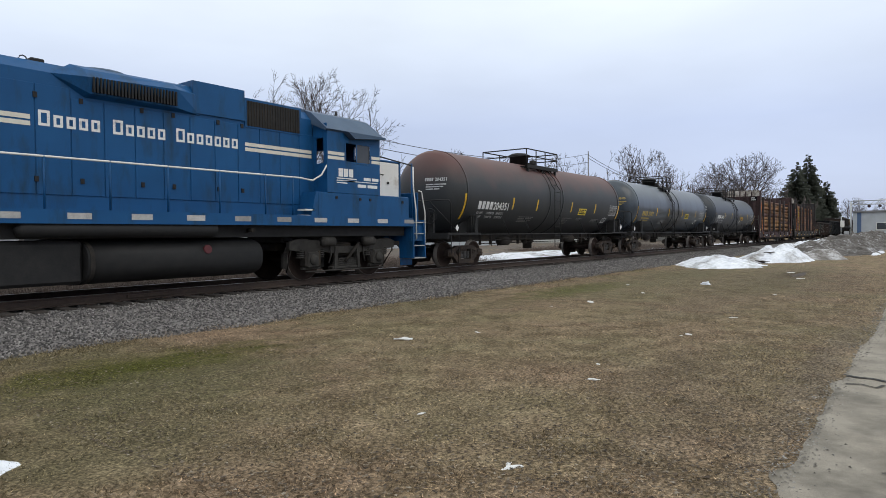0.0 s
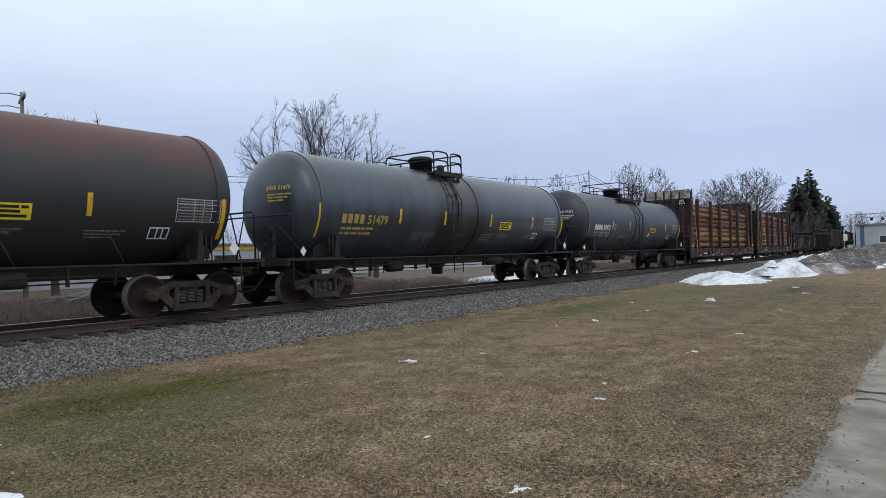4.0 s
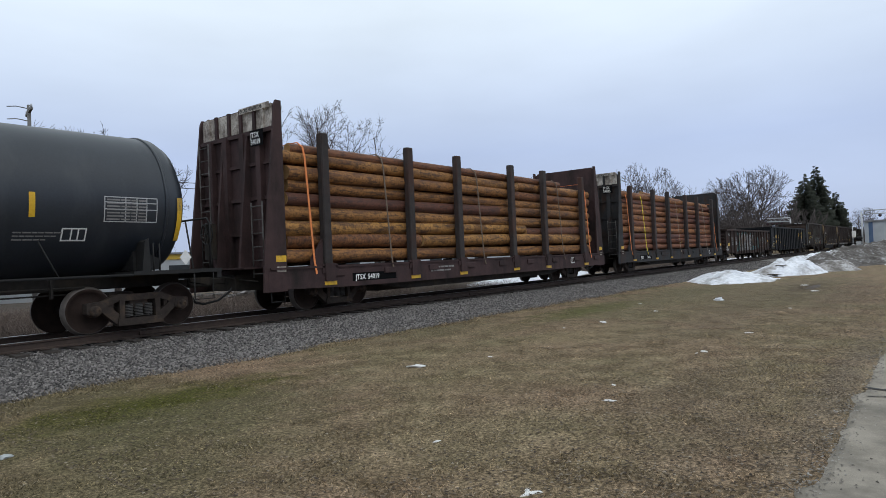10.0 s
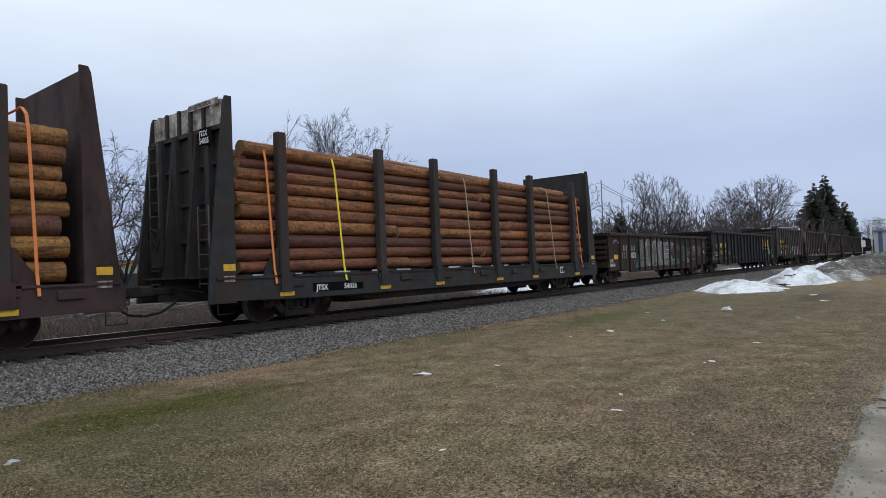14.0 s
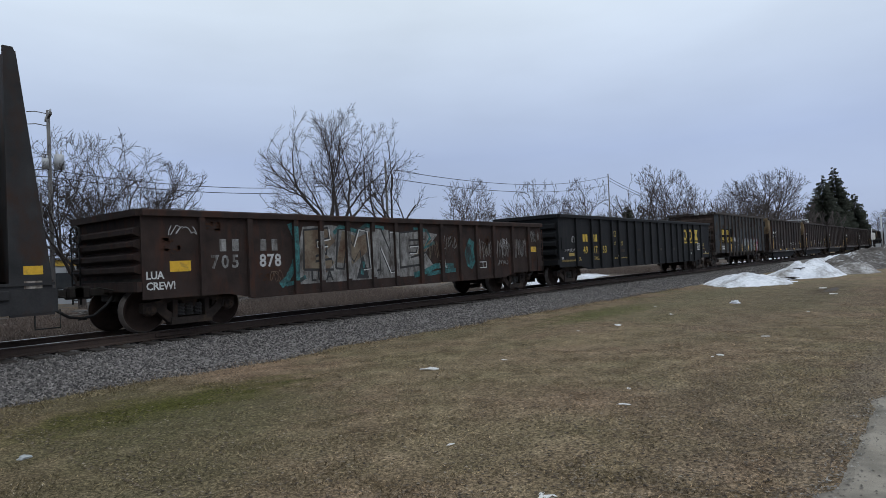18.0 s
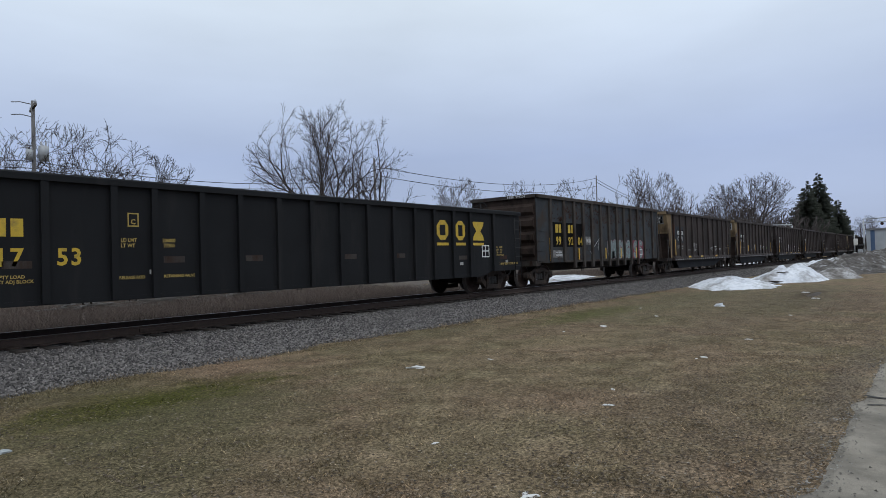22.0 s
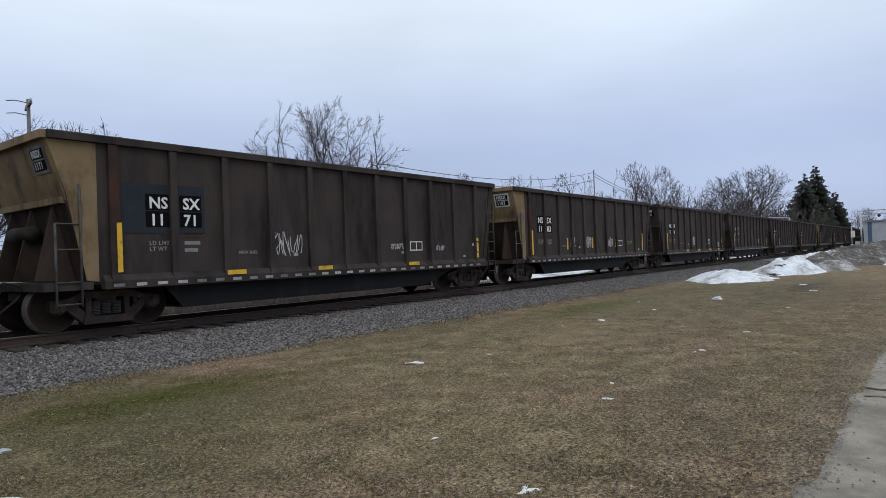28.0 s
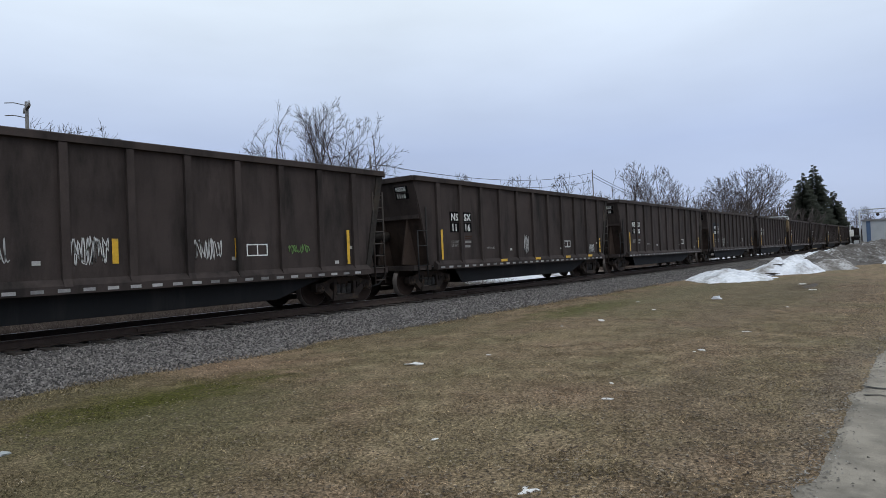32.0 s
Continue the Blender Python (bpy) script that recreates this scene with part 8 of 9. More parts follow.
for pts, wide in (([(8.55, 0.70), (8.48, 0.55), (8.50, 0.42), (8.42, 0.29), (8.30, -0.1), (8.36, -0.9)], 0.06), ([(8.05, 0.64), (8.12, 0.5), (8.02, 0.36), (8.2, 0.30)], 0.035), ([(14.0, 0.7), (14.3, 0.3), (14.1, -0.4)], 0.05), ([(5.2, 0.2), (5.6, -0.3), (5.5, -0.9)], 0.02)):
    bm = stroke(pts, wide)
    for v in bm.verts:
        v.co.z = GROUND_Z + 0.040
    tagged(new("road_crack", finish("road_crack", bm, "crack")), "dark crack in the road surface", "crack", "road cracks", "structure")


def scatter(name, count, place, size, flat, material, label, seed, category):
    """Small loose bits lying on the ground, in one mesh."""
    rs = np.random.RandomState(seed)
    base = np.array([(1, 0, 0.0), (-0.4, 0.8, 0.1), (-0.6, -0.7, 0.0), (0.1, 0.0, 1.0)])
    V, F = [], []
    for i in range(count):
        x, y, z = place(rs)
        s = size * rs.uniform(0.4, 1.4)
        a = rs.uniform(0, 6.28)
        pts = base * rs.uniform(0.6, 1.4, base.shape) * (s, s, s * flat)
        k = len(V)
        V += [(x + p * math.cos(a) - q * math.sin(a), y + p * math.sin(a) + q * math.cos(a), z + r) for p, q, r in pts]
        F += [(k, k + 1, k + 3), (k + 1, k + 2, k + 3), (k + 2, k, k + 3)]
    me = bpy.data.meshes.new(name)
    me.from_pydata(V, [], F)
    me.materials.append(M[material])
    return tagged(new(name, me), label, category, "", "stuff")


def edge_place(rs):
    x = 2.2 + 26 * rs.rand() ** 1.6
    y = road_edge(x) + rs.normal(0, 0.10)
    return x, y, GROUND_Z + (0.030 if y < road_edge(x) else 0.006)


def road_place(rs):
    x = 2.2 + 22 * rs.rand() ** 1.5
    y = road_edge(x) - abs(rs.normal(0, 0.8))
    return x, y, GROUND_Z + 0.031


def leaf_place(rs):
    x = 2.4 + 30 * rs.rand() ** 1.6
    y = road_edge(x) + 0.05 + abs(rs.normal(0, 1.6)) if rs.rand() < 0.55 else rs.uniform(1.0, 9.6)
    return x, min(y, 9.8), ground_z(x, min(y, 9.8)) + 0.012


scatter("edge_gravel", 4200, edge_place, 0.012, 0.6, "gravel", "pale grit and crumbs along the broken road edge", 21, "gravel")
scatter("road_grit", 900, road_place, 0.0045, 0.5, "gravel", "fine grit on the road surface", 22, "gravel")
scatter("dead_leaves", 32000, leaf_place, 0.015, 0.35, "leaf", "dead brown leaf scraps in the short grass", 23, "leaf litter")
for pts in ([(5.81, 0.84, 0.02), (5.74, 0.86, 0.05), (5.66, 0.80, 0.04), (5.60, 0.72, 0.02)], [(4.85, 0.98, 0.02), (4.90, 0.90, 0.035), (4.82, 0.84, 0.03), (4.80, 0.76, 0.015)], [(5.70, 0.83, 0.04), (5.55, 0.82, 0.02)]):
    ob = new("twig", finish("twig", tube(bm_new(), [(x, y, GROUND_Z + z) for x, y, z in pts], 0.0042, 5, 0.0025), "twig_bark"))
    tagged(ob, "fallen twig at the edge of the road", "twig", "fallen twigs")


# ---- snow, litter and dead grass ----
HEAPS = []         # (x range, y range, height) of the heaps, for what lies on them


def heap(name, label, material, xr, yr, lumps, nx, ny, seed, rough=0.09):
    def z(x, y):
        h = sum(a * math.exp(-((x - cx) / sx) ** 2 - ((y - cy) / sy) ** 2) for cx, cy, sx, sy, a in lumps)
        h = 1.1 * (1 - math.exp(-h / 1.1)) * 1.12 if material == "snow" else h
        n = noise.noise((x * 0.55 + seed, y * 0.7, seed)) * 0.5 + (0.35 - abs(noise.noise((x * 1.3, y * 1.6, seed)))) * 0.6 + noise.noise((x * 2.6, y * 2.6, seed)) * 0.22 + noise.noise((x * 6, y * 6, seed)) * 0.12
        return GROUND_Z - 0.16 + h * (1 + 0.35 * n) + rough * n
    HEAPS.append((xr, yr, z))
    return sheet(name, spaced(*xr, nx), spaced(*yr, ny), z, material, label, kind="", category="earth mound" if material == "dirt" else "snow mound")


heap("snow_mound", "old white snow pile with a dirty fold beside the track", "snow", (29.0, 39.0), (4.6, 11.4),
     [(33.8, 8.2, 2.2, 1.5, 0.50), (31.9, 7.6, 1.7, 1.1, 0.30), (35.4, 9.2, 1.6, 1.0, 0.36), (33.6, 6.6, 1.6, 0.7, 0.22)], 120, 90, 1.0, 0.11)
heap("snow_mound", "old white snow pile with sooty crust on the lawn", "snow", (35.5, 46.5), (4.0, 9.8),
     [(40.4, 6.7, 2.2, 1.3, 0.80), (41.3, 6.0, 1.5, 0.8, 0.62), (38.2, 7.6, 1.7, 1.1, 0.40), (43.2, 7.0, 2.2, 1.2, 0.70), (39.2, 5.8, 1.1, 0.6, 0.30)], 150, 110, 9.0, 0.10)
heap("grey_snow_mound", "dirty grey melting snow pile at the lawn's edge", "grey_snow", (41.0, 49.0), (2.6, 7.0),
     [(44.0, 5.1, 1.6, 0.8, 0.66), (44.5, 4.1, 1.2, 0.55, 0.44), (46.6, 4.9, 1.3, 0.7, 0.46)], 120, 70, 12.0, 0.12)
heap("dirty_snow_mound", "dirty brown ploughed snow pile on the lawn", "dirty_snow", (41.8, 110), (0.0, 10.2),
     [(45.6, 5.2, 2.0, 1.0, 0.68), (50, 6.2, 3, 1.5, 0.92), (57, 5.8, 4, 1.7, 1.12), (66, 5.6, 5, 2.0, 1.36), (56, 3.3, 4, 0.9, 0.52), (78, 5.0, 6, 2.2, 1.5), (92, 4.6, 8, 2.4, 1.62)], 240, 80, 2.0, 0.20)
heap("snow_bank", "thin white snow bank along the ploughed heap", "snow", (46, 84), (7.4, 10.4),
     [(50, 8.7, 3, 0.5, 0.85), (58, 8.8, 4, 0.55, 1.15), (67, 8.7, 5, 0.6, 1.32), (77, 8.6, 5, 0.6, 1.35)], 120, 30, 3.0, 0.12)
heap("snow_patch", "thin melting snow strip in front of the ploughed heap", "snow", (48, 66), (1.6, 3.6), [(54, 2.6, 3.5, 0.4, 0.26), (60, 2.5, 3, 0.35, 0.24)], 60, 20, 11.0, 0.04)
heap("snow_patch", "thin melting snow patch at the lawn's edge", "snow", (-1.2, 2.6), (4.4, 6.6), [(0.87, 5.32, 0.98, 0.42, 0.42)], 40, 30, 4.0, 0.03)
heap("snow_patch", "melting snow patch on the waste ground behind the track", "snow", (25.5, 50), (17.9, 26), [(30, 20.0, 3.2, 1.1, 0.46), (34, 21.0, 3.5, 1.4, 0.42), (39, 22.0, 5, 1.6, 0.46), (46, 23.5, 5, 1.6, 0.44)], 80, 40, 5.0, 0.05)
heap("earth_mound", "low mound of dark earth behind the track", "dirt", (21.5, 30.5), (18.2, 22.5), [(26, 20.2, 2.4, 1.0, 0.72)], 50, 30, 6.0, 0.1)
heap("snow_patch", "snow patch along the foot of the ballast bank", "snow", (48, 130), (17.8, 24), [(60, 19.8, 9, 0.9, 0.34), (78, 20, 9, 1.1, 0.36), (100, 20, 14, 1.2, 0.4)], 90, 26, 7.0, 0.05)


def crumple(x, y, s, seed, flat=0.35, label="crumpled scrap of white litter on the lawn", mat="litter", slim=0.6):
    rng = random.Random(seed)
    bm = bm_new()
    bmesh.ops.create_icosphere(bm, subdivisions=2, radius=1.0)
    for v in bm.verts:
        n = noise.noise(v.co * 1.4 + Vector((seed, 0, 0)))
        v.co = Vector((v.co.x * s * (1 + 0.5 * n), v.co.y * s * slim * (1 + 0.8 * n), max(v.co.z, -0.3) * s * flat * (1 + 0.9 * n)))
    ob = new("litter", finish("litter", bm, mat))
    ob.matrix_basis = pose(x, y, ground_z(x, y) + s * flat * 0.25, 0, 0, rng.uniform(0, 180))
    return tagged(ob, label, "litter", "litter on the lawn")


for i, (x, y, s) in enumerate(((7.75, 6.59, 0.20), (4.63, 3.73, 0.055), (10.71, 3.03, 0.11), (7.59, 3.25, 0.06), (6.76, 2.96, 0.09), (3.90, 2.31, 0.11), (17.47, 6.17, 0.10), (14.38, 6.35, 0.16), (19.99, 7.55, 0.08),
                            (13.17, 2.88, 0.09), (8.95, 5.99, 0.07), (13.13, 6.75, 0.06), (18.73, 3.08, 0.09), (3.95, 2.38, 0.06), (10.55, 3.1, 0.05), (25.5, 3.4, 0.18), (29.0, 4.2, 0.2))):
    scrap = crumple(x, y, s * 0.80, i + 1, 0.16, slim=0.28 if i in (0, 5) else 0.5)
    if i == 0:
        scrap.matrix_basis = pose(x, y, ground_z(x, y) + 0.01, 0, 0, 128)
crumple(21.1, 5.44, 0.16, 40, 0.45, "small lump of old snow on the lawn", "snow")
crumple(2.20, 6.96, 0.065, 43, 0.42, "small pale grey lump of ice on the lawn", "ice", 0.7)
crumple(12.9, 16.6, 0.12, 41, 0.8, "white stone beside the far rail", "litter")
crumple(15.2, 16.7, 0.10, 42, 0.8, "white stone beside the far rail", "litter")
for i, (x, y, s, turn) in enumerate(((36.5, 7.05, 0.55, 60), (37.1, 6.85, 0.50, 80), (38.6, 6.68, 0.34, 50), (38.9, 6.50, 0.26, 20), (45.9, 5.7, 0.42, 0), (50.6, 7.2, 0.5, 20))):
    clod = crumple(x, y, s, 60 + i, 0.10, "streak of dark earth thrown up on the snow", "dirt", 0.30)
    clod.name = "earth_clod"
    tagged(clod, category="earth clod", group="clods on the snow")
    clod.matrix_basis = pose(x, y, max(z(x, y) for (xa, xb), (ya, yb), z in HEAPS if xa <= x <= xb and ya <= y <= yb) + 0.005, 0, 0, turn)
heap("dirt_patch", "patch of bare dark soil in the lawn", "dirt", (24.5, 32), (3.0, 4.4), [(28.2, 3.75, 2.6, 0.32, 0.20)], 40, 16, 8.0, 0.02)


def blades(name, count, place, height, width, material, label, seed, lie=0.75):
    """Single grass blades, three corners each, in one mesh."""
    rs = np.random.RandomState(seed)
    V = np.empty((count * 3, 3))
    pts = place(rs, count)
    a = rs.uniform(0, 2 * np.pi, count)
    h = height * rs.uniform(0.35, 1.2, count)
    lean = rs.normal(0, lie, (count, 2)) * h[:, None]
    w = width * rs.uniform(0.6, 1.4, count)
    V[0::3] = pts + np.c_[np.cos(a) * w, np.sin(a) * w, np.zeros(count)]
    V[1::3] = pts - np.c_[np.cos(a) * w, np.sin(a) * w, np.zeros(count)]
    V[2::3] = pts + np.c_[lean, h]
    me = bpy.data.meshes.new(name)
    me.from_pydata(V.tolist(), [], np.arange(count * 3).reshape(-1, 3).tolist())
    me.materials.append(M[material])
    return tagged(new(name, me), label, "grass", "", "stuff")


def lawn_place(rs, n):
    d = 1.0 + 27 * rs.rand(n) ** 1.9
    ang = np.radians(rs.uniform(-2, 84, n))
    x, y = d * np.cos(ang), d * np.sin(ang)
    wide = rs.rand(n) < 0.22
    x[wide], y[wide] = rs.uniform(-9, 30, wide.sum()), rs.uniform(0.8, 10, wide.sum())
    far = y > 10.1
    y[far] = rs.uniform(1, 10, far.sum())
    low = y < np.array([road_edge(q) for q in x]) - 0.02
    y[low] = rs.uniform(1.1, 9.5, low.sum())
    return np.c_[x, y, [ground_z(p, q) - 0.004 for p, q in zip(x, y)]]


blades("lawn_grass", 300000, lawn_place, 0.024, 0.0038, "blades", "short dry brown grass blades of the lawn", 3, 1.5)
blades("straw", 70000, lawn_place, 0.010, 0.0028, "straw", "pale straw bits lying in the lawn", 13, 3.2)
blades("edge_grass", 9000, lambda rs, n: (lambda x, y: np.c_[x, y, [ground_z(p, q) for p, q in zip(x, y)]])(*(lambda x: (x, 10.1 + 0.28 * rs.normal(0, 1, n) + 0.2 * np.sin(x * 1.3)))(0.5 + 30 * rs.rand(n) ** 1.4)), 0.06, 0.005, "blades", "straw-coloured grass along the ballast", 6)


def weed_place(rs, n):
    x = -4 + 75 * rs.rand(n) ** 1.5
    y = 17.6 + 13 * rs.rand(n) ** 1.4
    bare = (x > 29) & (x < 50)
    x[bare] = -2 + 28 * rs.rand(bare.sum())
    return np.c_[x, y, np.full(n, GROUND_Z)]


blades("dry_weeds", 120000, weed_place, 0.50, 0.008, "weeds", "tall dry brown weeds behind the track", 9)
sheet("waste_ground", spaced(-20, 130, 90), spaced(17.4, 80, 50), lambda x, y: GROUND_Z + 0.02 + bumps(x, y, 0.5, 0.06), "waste", "brown waste ground with old snow behind the track", category="ground")

# scrap lumber beyond the weeds
rng = random.Random(12)
for cx, cy, w in ((6.0, 27.0, 4.0), (12.5, 26.0, 4.5), (19.5, 27.5, 5.0), (27, 29, 4.0)):
    pile = thing("lumber_pile", "heap of grey scrap boards dusted with snow", "lumber pile", "lumber piles", at=pose(cx, cy, GROUND_Z))
    bm = box(bm_new(), -1.3, 1.3, -0.07, 0.07, -0.02, 0.02)
    plank = None
    for k in range(26):
        m = pose(rng.uniform(-w / 2, w / 2), rng.uniform(-1.2, 1.2), 0.05 + 0.03 * k * rng.uniform(0.5, 1.0), rng.uniform(-8, 8), rng.uniform(-10, 10), rng.uniform(-50, 50))
        if plank is None:
            plank = part("board", bm, "lumber", pile, at=m)
        else:
            again(plank, pile, m)


# ---- trees ----
def limb_mesh(name, limbs, material):
    """One mesh of tapering limbs; each is a list of (point, radius) and a number of sides."""
    V, F = [], []
    for run, sides in limbs:
        k = len(V)
        for i, (p, r) in enumerate(run):
            d = (run[min(i + 1, len(run) - 1)][0] - run[max(i - 1, 0)][0])
            u = d.orthogonal().normalized()
            w = d.normalized().cross(u)
            for j in range(sides):
                a = math.tau * j / sides
                V.append(p + r * math.cos(a) * u + r * math.sin(a) * w)
        for i in range(len(run) - 1):
            for j in range(sides):
                a, b = k + i * sides + j, k + i * sides + (j + 1) % sides
                F.append((a, b, b + sides, a + sides))
    me = bpy.data.meshes.new(name)
    me.from_pydata([tuple(v) for v in V], [], F)
    me.materials.append(M[material])
    return me


def bare_tree_mesh(seed, height, width, stems=4, depth=8, trunk_r=0.2, twig=0.008, material="bark", fork=0.16, spread=0.9, shoots=3, lift=0.018, coarse=False, slim=0.9):
    """A bare crown: stems that fork again and again, with shoots along them; then brought to that height and trimmed to that width."""
    rng = random.Random(seed)
    limbs = []

    def grow(p, d, length, r, level):
        n = 4 if level < 3 else ((2 if level < depth - 1 else 1) if coarse else 3)
        run, q = [(p.copy(), r)], p.copy()
        r_end = max(twig, r * 0.80)
        wild = 0.055 + (0.005 if coarse else 0.012) * level
        for i in range(n):
            d = (d + Vector((rng.gauss(0, wild), rng.gauss(0, wild), rng.gauss(lift, wild)))).normalized()
            q = q + d * length / n
            run.append((q.copy(), r + (r_end - r) * (i + 1) / n))
        last = level >= depth
        if last:
            run[-1] = (run[-1][0], twig * 0.5)
        limbs.append((run, 6 if level < 3 else (4 if level < 5 else 3)))
        if last:
            return
        side = d.orthogonal().normalized()
        side.rotate(Matrix.Rotation(rng.uniform(0, math.tau), 3, d))
        for sign, lo, hi, thick in ((1, 0.16, 0.40, 0.84), (-1, 0.36, 0.72, 0.68)):
            a = rng.uniform(lo, hi)
            grow(q, (d * math.cos(a) + side * sign * math.sin(a)).normalized(), length * (rng.uniform(0.80, 0.92) if level < 4 else rng.uniform(0.66, 0.86)), max(twig, r_end * thick), level + 1)
        for k in range(shoots if level > 1 else 0):
            i = rng.randrange(1, n) if n > 1 else 1
            side2 = d.orthogonal().normalized()
            side2.rotate(Matrix.Rotation(rng.uniform(0, math.tau), 3, d))
            a = rng.uniform(0.5, 0.95)
            grow(run[i][0], (d * math.cos(a) + side2 * math.sin(a)).normalized(), length * rng.uniform(0.40, 0.66), max(twig, r_end * 0.4), min(depth, level + 3))

    base = Vector((0, 0, height * fork))
    for j in range(stems):
        a = 2.39996 * j + rng.uniform(-0.3, 0.3)
        tilt = spread * math.sqrt((j + 0.8) / stems)
        d = Vector((math.cos(a) * math.sin(tilt), math.sin(a) * math.sin(tilt), math.cos(tilt)))
        grow(base * rng.uniform(0.6, 1.0), d, height * 0.20, trunk_r * rng.uniform(0.5, 0.68), 1)
    # one scale for the whole crown, then an uneven dome trims what reaches too far
    top = sorted(run[-1][0].z for run, sides in limbs)[-1 - len(limbs) // 400]
    k_ = (height * 1.04 - base.z) / (top - base.z)
    mid = Vector((0, 0, base.z + (height - base.z) * 0.42))

    def inside(p):
        d = p - mid
        q = Vector((d.x / (width * 0.5), d.y / (width * 0.5), d.z / (height - mid.z)))
        return q.length < 1.0 + 0.34 * noise.noise(q.normalized() * 2.6 + Vector((seed, 0, 0)))

    shaped, joints = [], set()
    for run, sides in limbs:
        kept, first = [], run[0][0]
        if (abs(first.x) > 1e-6 or abs(first.y) > 1e-6) and tuple(first) not in joints:
            continue
        for raw, r in run:
            p = Vector((raw.x * k_ * slim, raw.y * k_ * slim, raw.z if raw.z < base.z else base.z + (raw.z - base.z) * k_))
            if kept and not inside(p):
                break
            kept.append((p, r))
            joints.add(tuple(raw))
        if len(kept) > 1:
            if len(kept) < len(run):
                kept[-1] = (kept[-1][0], twig * 0.5)
            shaped.append((kept, sides))
    limbs = shaped
    trunk = [([(Vector((0, 0, -0.2)), trunk_r * 1.15), (Vector((0.03, 0.02, base.z * 0.5)), trunk_r), (Vector((0, 0, base.z)), trunk_r * 0.8)], 8)]
    return limb_mesh("trunk", trunk, material), limb_mesh("crown", limbs, material)


def plant(meshes, x, y, s, turn, label, name="bare_tree", squash=1.0, group="bare trees behind the track"):
    tree = thing(name, label, "tree", group, at=pose(x, y, GROUND_Z, 0, 0, turn) @ Matrix.Diagonal((s, s, s * squash, 1)))
    for nm, me in zip(("trunk", "crown"), meshes):
        o = new(nm, me)
        o.parent = tree
    return tree


NEAR_A = bare_tree_mesh(23, 14.8, 12.0, 6, 8, 0.28, 0.0100, fork=0.26, spread=0.85, shoots=3, lift=0.022)
NEAR_D = bare_tree_mesh(29, 12.2, 6.4, 4, 7, 0.20, 0.011, fork=0.34, spread=0.80, lift=0.022)
NEAR_B = bare_tree_mesh(34, 9.9, 11.5, 6, 8, 0.20, 0.010, fork=0.16, spread=1.0)
NEAR_C = bare_tree_mesh(36, 9.6, 10.0, 6, 8, 0.20, 0.010, fork=0.16, spread=1.0)
plant(NEAR_A, 34.5, 38.5, 1.0, 20, "tall bare deciduous tree with many ascending stems")
plant(NEAR_D, 36.6, 34.2, 1.0, 75, "slender bare deciduous tree beside a taller one")
plant(NEAR_B, 15.0, 37.8, 1.0, 60, "wide bare tree with spreading grey branches")
plant(NEAR_C, 18.2, 38.4, 0.97, 200, "wide bare tree with spreading grey branches")
plant(NEAR_C, 11.6, 39.5, 0.90, 310, "wide bare tree with spreading grey branches")
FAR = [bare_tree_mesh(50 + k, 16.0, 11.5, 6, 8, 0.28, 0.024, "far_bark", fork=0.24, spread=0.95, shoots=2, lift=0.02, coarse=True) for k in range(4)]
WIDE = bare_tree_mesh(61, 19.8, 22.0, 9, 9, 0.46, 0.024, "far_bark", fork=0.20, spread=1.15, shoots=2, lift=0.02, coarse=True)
rng = random.Random(31)
# angle from the rails, distance, height
for az, dist, tall in ((42.0, 118, 9.0), (39.4, 118, 11.0), (36.4, 112, 16.0), (33.6, 126, 12.6), (30.8, 114, 15.6), (28.4, 126, 13.6), (26.0, 118, 16.0), (23.8, 128, 13.0), (21.5, 120, 17.3), (19.2, 119, 16.0), (17.6, 134, 12.4),
                       (16.5, 130, 14.0), (14.4, 152, 14.6), (9.6, 178, 12.0), (5.2, 260, 11.0), (4.3, 300, 14.5), (3.4, 300, 14.0), (2.2, 320, 15.0), (46, 110, 8.6), (51, 110, 8.0), (56, 105, 8.0), (62, 100, 8.0), (68, 95, 8.0), (74, 95, 8.0)):
    a = radians(az)
    plant(FAR[rng.randrange(4)], dist * math.cos(a), dist * math.sin(a), tall / 16.0, rng.uniform(0, 360), "distant bare tree in the pale tree line", group="distant tree line", squash=1.0 if tall > 13 else 0.9)
plant(WIDE, 165 * math.cos(radians(11.9)), 165 * math.sin(radians(11.9)), 1.0, 40, "broad domed bare tree in the distance", group="distant tree line")
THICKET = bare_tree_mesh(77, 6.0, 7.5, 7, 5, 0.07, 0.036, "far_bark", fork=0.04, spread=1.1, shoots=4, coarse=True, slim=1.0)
for i in range(130):
    az = 9.0 + 34 * i / 129 + rng.uniform(-0.4, 0.4)
    dist = 118 + rng.uniform(0, 45)
    plant(THICKET, dist * math.cos(radians(az)), dist * math.sin(radians(az)), rng.uniform(1.15, 1.85), rng.uniform(0, 360), "distant leafless brown scrub bush", name="bush", group="distant scrub")


